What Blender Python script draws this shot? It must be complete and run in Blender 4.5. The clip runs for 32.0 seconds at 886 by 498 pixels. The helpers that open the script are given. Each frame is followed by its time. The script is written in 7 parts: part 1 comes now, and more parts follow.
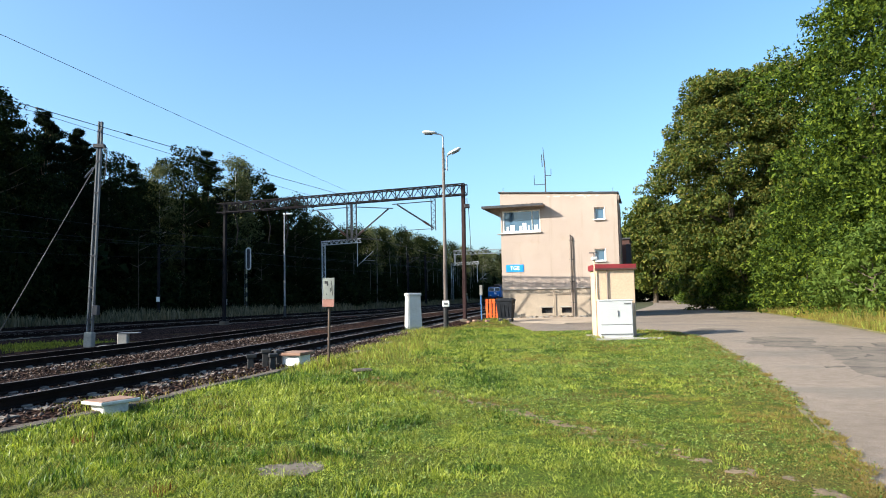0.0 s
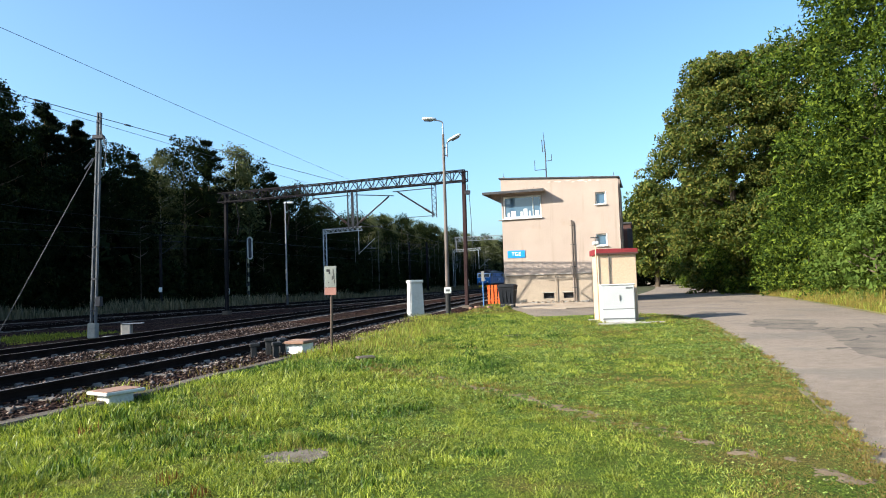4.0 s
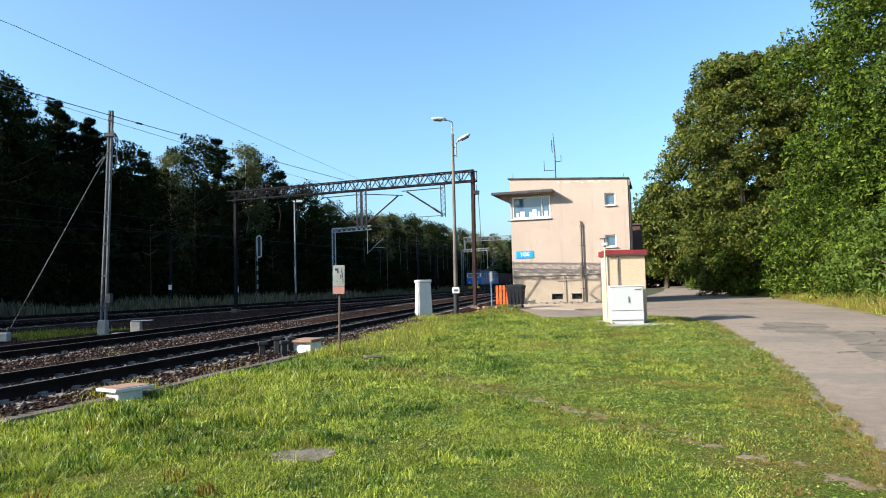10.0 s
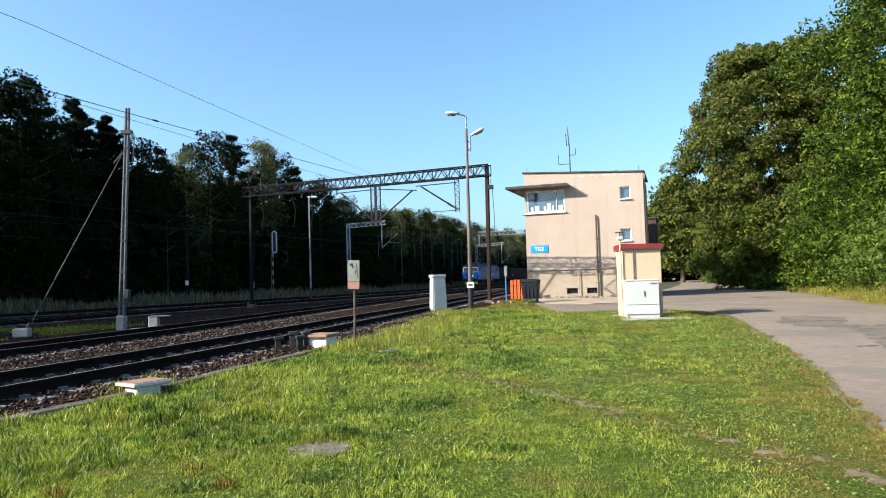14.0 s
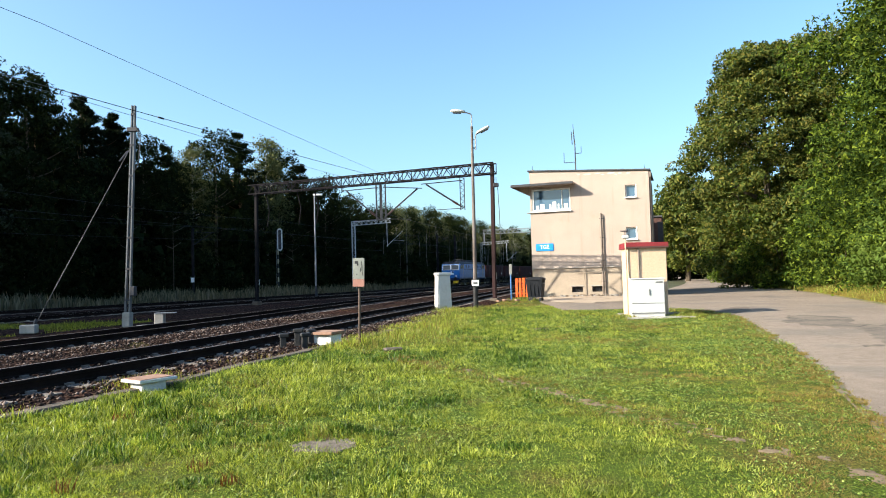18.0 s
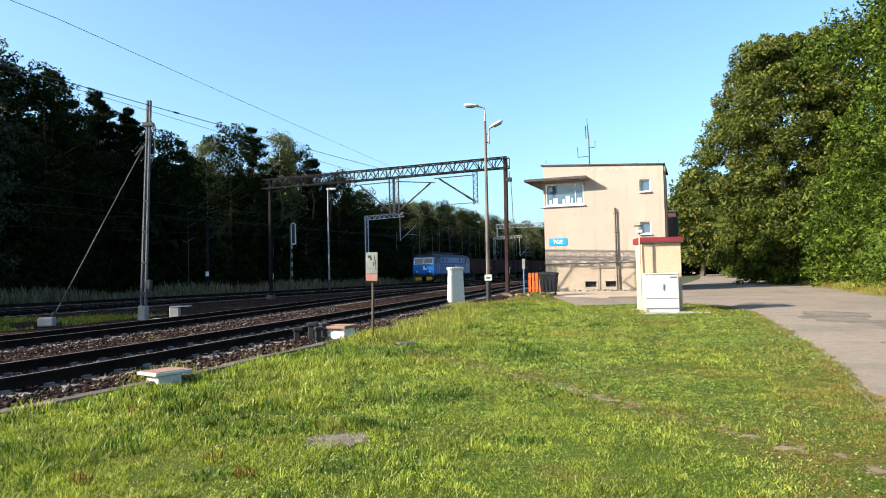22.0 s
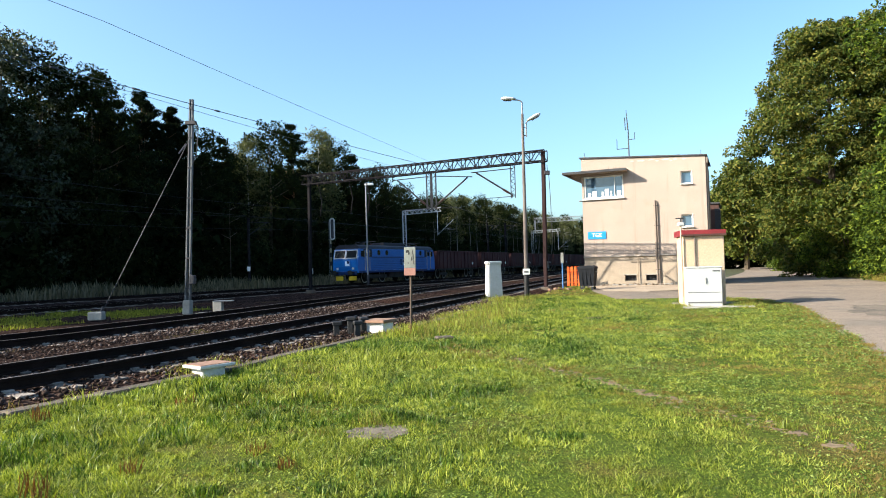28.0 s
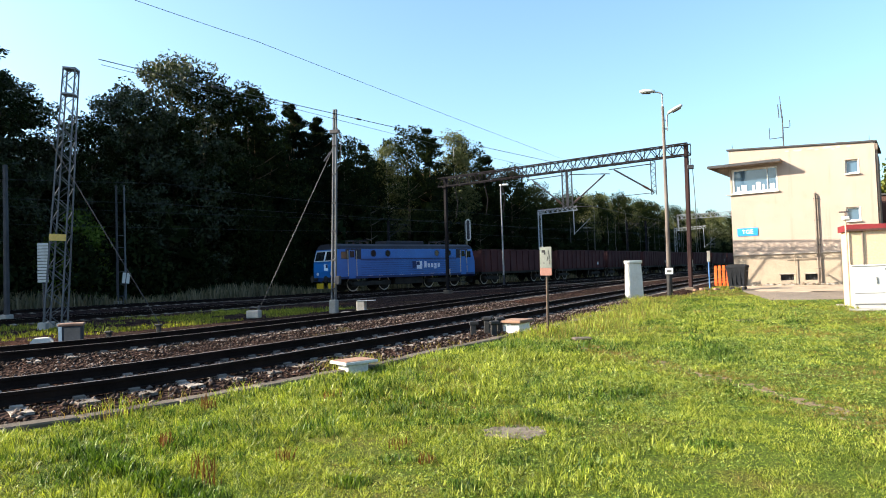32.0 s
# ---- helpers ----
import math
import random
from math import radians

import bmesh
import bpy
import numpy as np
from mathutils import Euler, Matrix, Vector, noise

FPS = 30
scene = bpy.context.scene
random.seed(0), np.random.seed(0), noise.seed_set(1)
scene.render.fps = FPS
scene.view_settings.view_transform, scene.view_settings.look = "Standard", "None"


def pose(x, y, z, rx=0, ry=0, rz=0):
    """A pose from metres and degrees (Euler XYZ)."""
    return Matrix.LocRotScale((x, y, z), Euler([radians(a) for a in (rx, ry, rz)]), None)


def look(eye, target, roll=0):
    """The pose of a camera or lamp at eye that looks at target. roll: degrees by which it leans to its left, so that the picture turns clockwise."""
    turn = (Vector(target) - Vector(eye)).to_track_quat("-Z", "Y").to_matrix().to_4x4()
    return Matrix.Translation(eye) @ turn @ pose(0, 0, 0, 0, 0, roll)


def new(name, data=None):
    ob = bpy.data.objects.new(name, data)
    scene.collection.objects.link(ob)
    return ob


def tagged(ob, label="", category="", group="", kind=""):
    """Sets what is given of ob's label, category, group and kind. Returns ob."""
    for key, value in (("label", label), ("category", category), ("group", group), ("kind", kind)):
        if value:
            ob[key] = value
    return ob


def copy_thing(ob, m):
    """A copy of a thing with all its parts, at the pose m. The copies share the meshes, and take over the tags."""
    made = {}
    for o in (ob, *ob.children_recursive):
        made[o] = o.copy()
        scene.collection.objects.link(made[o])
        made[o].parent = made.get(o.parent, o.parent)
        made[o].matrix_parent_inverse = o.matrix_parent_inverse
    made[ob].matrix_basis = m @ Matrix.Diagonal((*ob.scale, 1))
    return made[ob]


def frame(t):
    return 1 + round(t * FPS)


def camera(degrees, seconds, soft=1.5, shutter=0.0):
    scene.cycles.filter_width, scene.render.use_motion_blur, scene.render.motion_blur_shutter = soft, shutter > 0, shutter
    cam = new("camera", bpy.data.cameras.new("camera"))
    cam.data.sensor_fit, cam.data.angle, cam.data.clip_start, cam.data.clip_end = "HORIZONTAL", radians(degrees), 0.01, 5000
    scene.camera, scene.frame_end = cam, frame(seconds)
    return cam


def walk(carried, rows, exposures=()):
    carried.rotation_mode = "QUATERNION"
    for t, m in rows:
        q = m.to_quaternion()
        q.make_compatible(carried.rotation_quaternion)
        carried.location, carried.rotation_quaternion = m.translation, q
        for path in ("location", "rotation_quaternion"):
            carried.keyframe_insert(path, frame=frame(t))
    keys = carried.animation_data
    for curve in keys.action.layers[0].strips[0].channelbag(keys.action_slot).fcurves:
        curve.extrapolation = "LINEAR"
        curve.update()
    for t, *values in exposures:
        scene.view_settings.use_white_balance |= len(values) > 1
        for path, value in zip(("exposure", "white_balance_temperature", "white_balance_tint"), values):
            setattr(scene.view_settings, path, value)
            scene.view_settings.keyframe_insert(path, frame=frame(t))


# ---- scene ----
cam = camera(66.32, 32.0, soft=1.0)
# seconds, eye (m), yaw, pitch, roll (degrees): held by hand, then panning left with the train
ROWS = [
    (0.0, 0.000, 0.000, 1.550, -0.000, 4.052, 1.270),
    (0.5, 0.001, -0.010, 1.548, -0.294, 3.647, 1.250),
    (1.0, 0.001, -0.009, 1.547, -0.094, 2.727, 0.992),
    (1.5, 0.002, -0.008, 1.547, -0.006, 2.600, 1.661),
    (2.0, 0.002, -0.008, 1.547, -0.016, 2.646, 1.696),
    (2.5, 0.002, -0.008, 1.546, 0.035, 2.885, 1.886),
    (3.0, 0.004, -0.007, 1.546, 0.126, 2.663, 1.888),
    (3.5, 0.003, -0.006, 1.548, 0.197, 2.805, 2.185),
    (5.5, 0.001, -0.002, 1.549, -0.048, 3.044, 1.061),
    (6.0, 0.000, 0.001, 1.552, -0.044, 2.796, 1.260),
    (6.5, 0.000, 0.000, 1.550, -0.105, 2.738, 1.200),
    (7.0, 0.001, -0.001, 1.551, -0.138, 2.815, 1.213),
    (7.5, 0.000, -0.001, 1.551, -0.142, 2.931, 1.140),
    (8.0, -0.000, 0.000, 1.550, -0.016, 2.834, 0.772),
    (8.5, 0.000, 0.001, 1.551, 0.150, 2.671, 1.245),
    (9.0, 0.000, 0.001, 1.550, 0.719, 2.842, 1.451),
    (9.5, 0.001, 0.001, 1.551, 0.820, 2.850, 1.582),
    (10.0, 0.002, 0.002, 1.551, 0.857, 2.952, 1.514),
    (10.5, 0.000, 0.002, 1.551, 0.605, 2.961, 1.534),
    (11.0, -0.000, 0.000, 1.549, 0.544, 2.833, 1.591),
    (11.5, 0.001, 0.002, 1.550, 1.005, 2.801, 1.577),
    (12.0, 0.000, 0.003, 1.550, 1.143, 2.579, 1.777),
    (12.5, 0.002, 0.004, 1.551, 1.388, 2.545, 1.280),
    (13.0, -0.002, 0.003, 1.550, 1.580, 2.628, 1.022),
    (13.5, -0.000, 0.004, 1.551, 1.926, 2.328, 1.737),
    (14.0, 0.000, 0.004, 1.551, 2.077, 2.541, 1.728),
    (14.5, -0.000, 0.005, 1.551, 1.872, 2.414, 1.801),
    (16.5, 0.005, 0.005, 1.548, 2.709, 3.067, 1.802),
    (17.0, 0.005, 0.005, 1.550, 2.491, 2.676, 1.703),
    (17.5, 0.005, 0.005, 1.550, 2.389, 2.652, 1.737),
    (18.0, 0.004, 0.006, 1.549, 2.500, 2.385, 1.547),
    (18.5, 0.005, 0.005, 1.549, 2.737, 2.572, 2.232),
    (19.0, 0.005, 0.004, 1.549, 1.671, 2.881, 0.610),
    (19.5, 0.001, 0.005, 1.548, 2.300, 2.872, 0.629),
    (20.0, 0.001, 0.004, 1.550, 2.548, 2.861, 0.599),
    (20.5, 0.001, 0.005, 1.548, 2.612, 2.580, 0.966),
    (21.0, -0.000, 0.005, 1.549, 2.670, 2.223, 0.286),
    (21.5, -0.002, 0.007, 1.551, 3.070, 1.944, 1.103),
    (22.0, -0.001, 0.005, 1.551, 3.583, 1.944, 1.386),
    (22.5, -0.001, 0.005, 1.550, 3.634, 2.016, 1.262),
    (23.0, -0.001, 0.004, 1.549, 3.729, 2.167, 1.370),
    (23.5, -0.000, 0.005, 1.550, 2.922, 2.208, 0.899),
    (24.0, -0.004, 0.004, 1.548, 3.012, 1.998, 0.664),
    (24.5, -0.000, 0.007, 1.549, 3.214, 1.944, 1.337),
    (26.5, -0.001, 0.009, 1.551, 3.804, 2.019, 1.372),
    (27.0, -0.004, 0.004, 1.551, 5.097, 1.847, 1.200),
    (27.5, -0.003, 0.003, 1.553, 6.062, 1.652, 1.579),
    (28.0, -0.002, 0.001, 1.552, 6.768, 1.544, 1.616),
    (28.5, -0.004, -0.001, 1.551, 7.420, 1.645, 1.925),
    (29.0, -0.006, -0.004, 1.554, 8.189, 1.868, 1.788),
    (29.5, -0.013, 0.001, 1.551, 9.153, 1.466, 2.218),
    (30.0, -0.013, -0.002, 1.553, 10.140, 1.275, 2.218),
    (30.5, -0.007, -0.008, 1.549, 11.987, 1.578, 2.426),
    (31.0, -0.002, -0.012, 1.551, 13.654, 1.475, 2.886),
    (31.5, 0.005, -0.014, 1.557, 16.155, 1.322, 2.697),
    (32.0, 0.006, -0.019, 1.552, 18.212, 1.917, 1.931),
]
walk(cam, [(t, pose(x, y, z, 90 + pitch, roll, yaw)) for t, x, y, z, yaw, pitch, roll in ROWS],
     exposures=[(0, 1.37, 6250, 6), (9, 1.35, 6250, 6), (17.2, 1.31, 6300, 6), (18, 1.49, 6550, 6), (28, 1.49, 6550, 6), (30, 1.46, 6550, 6), (31, 1.58, 6750, 7), (32, 1.72, 6900, 8)])

# ---- light: low morning sun from the side of the tracks, clear sky ----
SUN_AZ, SUN_EL = radians(21.5), radians(27.5)   # way of the light over the ground, and its height
SUN_WAY = Vector((math.cos(SUN_AZ) * math.cos(SUN_EL), math.sin(SUN_AZ) * math.cos(SUN_EL), -math.sin(SUN_EL)))
sun = new("sun", bpy.data.lights.new("sun", "SUN"))
sun.data.energy, sun.data.angle, sun.data.color = 5.0, radians(0.53), (1.0, 0.90, 0.76)
sun.matrix_world = look((-60, -30, 50), Vector((-60, -30, 50)) + SUN_WAY)
world = bpy.data.worlds.new("sky")
scene.world = world
world.use_nodes = True
wn = world.node_tree.nodes
sky = wn.new("ShaderNodeTexSky")
sky.sky_type, sky.sun_disc = "NISHITA", False
sky.sun_elevation, sky.sun_rotation = SUN_EL, math.atan2(-SUN_WAY.x, -SUN_WAY.y)
sky.air_density, sky.dust_density, sky.ozone_density = 1.0, 2.4, 4.6
tint = wn.new("ShaderNodeMixRGB")                # a clear sky with a slight turn towards cyan
tint.blend_type, tint.inputs[0].default_value, tint.inputs[2].default_value = "MULTIPLY", 1.0, (0.95, 1.02, 0.98, 1)
world.node_tree.links.new(sky.outputs[0], tint.inputs[1])
world.node_tree.links.new(tint.outputs[0], wn["Background"].inputs[0])
wn["Background"].inputs[1].default_value = 0.122

# ---- small tools ----


class Geo:
    """Collects corners and faces of one mesh."""

    def __init__(self):
        self.v, self.f = [], []

    def add(self, vs, fs):
        o = len(self.v)
        self.v.extend(tuple(p) for p in vs)
        self.f.extend(tuple(i + o for i in f) for f in fs)

    def box(self, c, s, r=0.0, m=None):
        """A box of size s about c, edges chamfered by r, in the space m."""
        hx, hy, hz = s[0] / 2, s[1] / 2, s[2] / 2
        m = m or Matrix()
        if r <= 0:
            vs = [(x, y, z) for x in (-hx, hx) for y in (-hy, hy) for z in (-hz, hz)]
            fs = [(0, 1, 3, 2), (4, 6, 7, 5), (0, 4, 5, 1), (2, 3, 7, 6), (0, 2, 6, 4), (1, 5, 7, 3)]
        else:
            vs, at = [], {}
            for i in (-1, 1):
                for j in (-1, 1):
                    for k in (-1, 1):
                        for ax in range(3):
                            q = [i * (hx - r), j * (hy - r), k * (hz - r)]
                            q[ax] = (i * hx, j * hy, k * hz)[ax]
                            at[i, j, k, ax] = len(vs)
                            vs.append(q)
            fs = []
            for ax in range(3):
                b, c2 = [a for a in range(3) if a != ax]
                for sgn in (-1, 1):
                    loop = []
                    for p, q in ((-1, -1), (1, -1), (1, 1), (-1, 1)):
                        key = [0, 0, 0]
                        key[ax], key[b], key[c2] = sgn, p, q
                        loop.append(at[(*key, ax)])
                    fs.append(loop)
                for p in (-1, 1):
                    for q in (-1, 1):
                        e = []
                        for sgn in (-1, 1):
                            key = [0, 0, 0]
                            key[ax], key[b], key[c2] = sgn, p, q
                            e.append((at[(*key, b)], at[(*key, c2)]))
                        fs.append((e[0][0], e[0][1], e[1][1], e[1][0]))
            for i in (-1, 1):
                for j in (-1, 1):
                    for k in (-1, 1):
                        fs.append([at[i, j, k, ax] for ax in range(3)])
        self.add([m @ (Vector(p) + Vector(c)) for p in vs], fs)
        return self

    def tube(self, p, q, r0, r1=None, n=8, caps=True):
        p, q = Vector(p), Vector(q)
        r1 = r0 if r1 is None else r1
        w = (q - p).normalized()
        u = w.orthogonal().normalized()
        t = w.cross(u)
        vs = []
        for c, r in ((p, r0), (q, r1)):
            vs += [c + r * (math.cos(2 * math.pi * i / n) * u + math.sin(2 * math.pi * i / n) * t) for i in range(n)]
        fs = [(i, (i + 1) % n, n + (i + 1) % n, n + i) for i in range(n)]
        if caps:
            fs += [tuple(range(n - 1, -1, -1)), tuple(range(n, 2 * n))]
        self.add(vs, fs)
        return self

    def line(self, pts, r, n=5):
        pts = [Vector(p) for p in pts]
        vs, fs, k = [], [], len(pts)
        for i, p in enumerate(pts):
            w = (pts[min(k - 1, i + 1)] - pts[max(0, i - 1)]).normalized()
            u = w.cross(Vector((0.31, 0.17, 0.93))).normalized()
            t = w.cross(u)
            vs += [p + r * (math.cos(2 * math.pi * j / n) * u + math.sin(2 * math.pi * j / n) * t) for j in range(n)]
        for i in range(k - 1):
            fs += [(i * n + j, i * n + (j + 1) % n, (i + 1) * n + (j + 1) % n, (i + 1) * n + j) for j in range(n)]
        fs += [tuple(range(n - 1, -1, -1)), tuple(range((k - 1) * n, k * n))]
        self.add(vs, fs)
        return self

    def extrude(self, outline, a, b, m=None):
        """outline: 2D points (x, z), drawn out along y from a to b, in the space m."""
        m = m or Matrix()
        n = len(outline)
        vs = [(x, a, z) for x, z in outline] + [(x, b, z) for x, z in outline]
        fs = [(i, (i + 1) % n, n + (i + 1) % n, n + i) for i in range(n)] + [tuple(range(n - 1, -1, -1)), tuple(range(n, 2 * n))]
        self.add([m @ Vector(p) for p in vs], fs)
        return self

    def slab(self, outline, z0, z1):
        """outline: 2D points (x, y), from height z0 to z1."""
        n = len(outline)
        vs = [(x, y, z0) for x, y in outline] + [(x, y, z1) for x, y in outline]
        fs = [(i, (i + 1) % n, n + (i + 1) % n, n + i) for i in range(n)] + [tuple(range(n - 1, -1, -1)), tuple(range(n, 2 * n))]
        self.add(vs, fs)
        return self

    def lathe(self, profile, c=(0, 0, 0), n=16, axis="z"):
        vs, k = [], len(profile)
        for i in range(n):
            a = 2 * math.pi * i / n
            for r, h in profile:
                p = (r * math.cos(a), r * math.sin(a), h) if axis == "z" else (r * math.cos(a), h, r * math.sin(a))
                vs.append(Vector(p) + Vector(c))
        fs = [(i * k + j, ((i + 1) % n) * k + j, ((i + 1) % n) * k + j + 1, i * k + j + 1) for i in range(n) for j in range(k - 1)]
        self.add(vs, fs)
        return self

    def data(self, name, material, smooth=False, tidy=True):
        me = bpy.data.meshes.new(name)
        me.from_pydata(self.v, [], self.f)
        if tidy and len(self.f) < 20000:
            bm = bmesh.new()
            bm.from_mesh(me)
            bmesh.ops.recalc_face_normals(bm, faces=bm.faces)
            bm.to_mesh(me)
            bm.free()
        if smooth:
            me.shade_smooth()
        me.materials.append(material)
        return me


def part(name, geo, material, parent=None, label="", at=None, smooth=False):
    """Links a Geo (or a mesh) as one object under a thing or a part."""
    me = geo if isinstance(geo, bpy.types.Mesh) else geo.data(name, material, smooth)
    ob = new(name, me)
    if parent is not None:
        ob.parent = parent
    if at is not None:
        ob.matrix_basis = at
    if label:
        ob["label"] = label
    return ob


def thing(name, label, category, at=None, group="", kind=""):
    ob = new(name)
    ob.empty_display_size = 0.2
    if at is not None:
        ob.matrix_basis = at
    return tagged(ob, label, category, group, kind)


def spline(points, step=1.0):
    """A smooth line through 2D points."""
    p = np.array(points, float)
    q = np.vstack([2 * p[0] - p[1], p, 2 * p[-1] - p[-2]])
    out = []
    for i in range(1, len(q) - 2):
        a, b, c, d = q[i - 1:i + 3]
        n = max(2, int(np.linalg.norm(c - b) / step))
        for k in range(n):
            t = k / n
            out.append(0.5 * (2 * b + (c - a) * t + (2 * a - 5 * b + 4 * c - d) * t * t + (3 * b - a - 3 * c + d) * t ** 3))
    out.append(p[-1])
    return np.array(out)


def beside(line, d):
    """The 2D line moved d metres to its left."""
    w = np.gradient(line, axis=0)
    w /= np.linalg.norm(w, axis=1)[:, None]
    return line + d * np.c_[-w[:, 1], w[:, 0]]


def x_at(line, y):
    return np.interp(y, line[:, 1], line[:, 0])


# ---- materials ----


def nodes_of(name):
    m = bpy.data.materials.new(name)
    m.use_nodes = True
    return m, m.node_tree.nodes, m.node_tree.links, m.node_tree.nodes["Principled BSDF"]


def noise_tex(n, l, scale, detail=5, rough=0.6, coord="Object", vec=None, stretch=None):
    t = n.new("ShaderNodeTexNoise")
    t.inputs["Scale"].default_value, t.inputs["Detail"].default_value, t.inputs["Roughness"].default_value = scale, detail, rough
    src = vec
    if src is None:
        src = n.new("ShaderNodeTexCoord").outputs[coord]
    if stretch:
        mp = n.new("ShaderNodeMapping")
        mp.inputs["Scale"].default_value = stretch
        l.new(src, mp.inputs["Vector"])
        src = mp.outputs[0]
    l.new(src, t.inputs["Vector"])
    return t.outputs["Fac"]


def ramp(n, l, fac, stops):
    r = n.new("ShaderNodeValToRGB")
    while len(r.color_ramp.elements) < len(stops):
        r.color_ramp.elements.new(0.5)
    for e, (p, c) in zip(r.color_ramp.elements, stops):
        e.position, e.color = p, (*c, 1)
    l.new(fac, r.inputs["Fac"])
    return r.outputs["Color"]


def mix(n, l, fac, a, b, mode="MIX"):
    x = n.new("ShaderNodeMix")
    x.data_type, x.blend_type = "RGBA", mode
    for sock, val in ((x.inputs[0], fac), (x.inputs[6], a), (x.inputs[7], b)):
        if isinstance(val, (int, float)):
            sock.default_value = val
        elif isinstance(val, tuple):
            sock.default_value = (*val, 1)
        else:
            l.new(val, sock)
    return x.outputs[2]


def surface(name, dark, light, scale=2.0, fine=30.0, rough=0.75, metal=0.0, bump=0.25, spec=0.3, vary=0.0, stretch=None, stain=None, stain_scale=0.8, stain_at=0.62):
    """A worn plain surface: two tones in large and fine grain, stains, relief, and a shade of its own for each object."""
    m, n, l, b = nodes_of(name)
    big = noise_tex(n, l, scale, stretch=stretch)
    small = noise_tex(n, l, fine, 4, 0.7, stretch=stretch)
    col = ramp(n, l, big, [(0.3, dark), (0.7, light)])
    grain = ramp(n, l, small, [(0.25, (0.78, 0.78, 0.78)), (0.75, (1.12, 1.12, 1.12))])
    col = mix(n, l, 1.0, col, grain, "MULTIPLY")
    if stain:
        s = ramp(n, l, noise_tex(n, l, stain_scale, 8, 0.65, stretch=stretch), [(stain_at, (0, 0, 0)), (stain_at + 0.14, (1, 1, 1))])
        col = mix(n, l, s, col, stain)
    if vary:
        info = n.new("ShaderNodeObjectInfo")
        tone = ramp(n, l, info.outputs["Random"], [(0.0, (1 - vary,) * 3), (1.0, (1 + vary * 0.6,) * 3)])
        col = mix(n, l, 1.0, col, tone, "MULTIPLY")
    l.new(col, b.inputs["Base Color"])
    b.inputs["Roughness"].default_value, b.inputs["Metallic"].default_value, b.inputs["Specular IOR Level"].default_value = rough, metal, spec
    if bump:
        bp = n.new("ShaderNodeBump")
        bp.inputs["Strength"].default_value, bp.inputs["Distance"].default_value = bump, 0.02
        l.new(small, bp.inputs["Height"])
        l.new(bp.outputs[0], b.inputs["Normal"])
    return m


def foliage(name, tones, through_col, through_amount=0.35, rough=0.55, gloss=0.2, patches=0.35, low=0.7, high=1.2):
    """Leaves: each clump of its own tone, with light passing through."""
    m, n, l, b = nodes_of(name)
    geo = n.new("ShaderNodeNewGeometry")
    stops = [(i / max(1, len(tones) - 1), c) for i, c in enumerate(tones)]
    col = ramp(n, l, geo.outputs["Random Per Island"], stops)
    patch = ramp(n, l, noise_tex(n, l, patches, 5, 0.65), [(0.32, (low, low * 1.05, low)), (0.68, (high, high * 0.96, high * 0.85))])
    col = mix(n, l, 1.0, col, patch, "MULTIPLY")
    l.new(col, b.inputs["Base Color"])
    b.inputs["Roughness"].default_value, b.inputs["Specular IOR Level"].default_value = rough, gloss
    tr = n.new("ShaderNodeBsdfTranslucent")
    l.new(mix(n, l, 1.0, col, through_col, "MULTIPLY"), tr.inputs["Color"])
    ms = n.new("ShaderNodeMixShader")
    ms.inputs[0].default_value = through_amount
    l.new(b.outputs[0], ms.inputs[1])
    l.new(tr.outputs[0], ms.inputs[2])
    l.new(ms.outputs[0], n["Material Output"].inputs["Surface"])
    return m


def plain(name, col, rough=0.5, metal=0.0):
    m, n, l, b = nodes_of(name)
    b.inputs["Base Color"].default_value = (*col, 1)
    b.inputs["Roughness"].default_value, b.inputs["Metallic"].default_value = rough, metal
    return m


M_SOIL = surface("woodland_soil", (0.035, 0.03, 0.018), (0.06, 0.07, 0.025), 0.15, 3, 0.95, bump=0.5)
M_PLASTER = surface("beige_plaster", (0.332, 0.264, 0.224), (0.385, 0.31, 0.265), 0.35, 22, 0.9, bump=0.25, stain=(0.30, 0.225, 0.17), stain_scale=0.5, stain_at=0.6)
# rain streaks and crumbled spots on the plaster
n, l = M_PLASTER.node_tree.nodes, M_PLASTER.node_tree.links
b = n["Principled BSDF"]
col = b.inputs["Base Color"].links[0].from_socket
streak = ramp(n, l, noise_tex(n, l, 1.1, 6, 0.6, stretch=(2.2, 2.2, 0.16)), [(0.56, (0, 0, 0)), (0.74, (0.55, 0.55, 0.55))])
col = mix(n, l, streak, col, (0.20, 0.155, 0.12))
spots = ramp(n, l, noise_tex(n, l, 2.6, 8, 0.75), [(0.69, (0, 0, 0)), (0.715, (0.7, 0.7, 0.7))])
col = mix(n, l, spots, col, (0.23, 0.17, 0.13))
pale = ramp(n, l, noise_tex(n, l, 0.55, 2, 0.3), [(0.56, (0, 0, 0)), (0.64, (0.16, 0.16, 0.16))])
l.new(mix(n, l, pale, col, (0.42, 0.345, 0.285)), b.inputs["Base Color"])
M_PLINTH = surface("weathered_plinth", (0.26, 0.21, 0.165), (0.35, 0.285, 0.22), 0.8, 18, 0.92, bump=0.4, stain=(0.27, 0.22, 0.17), stain_at=0.58)
M_WHITE = surface("white_paint", (0.72, 0.72, 0.70), (0.82, 0.82, 0.80), 1.2, 20, 0.55, bump=0.05, stain=(0.55, 0.52, 0.46), stain_at=0.68)
M_CONC = surface("grey_concrete", (0.24, 0.22, 0.20), (0.36, 0.34, 0.31), 2.0, 30, 0.9, bump=0.4, vary=0.15, stain=(0.2, 0.19, 0.17))
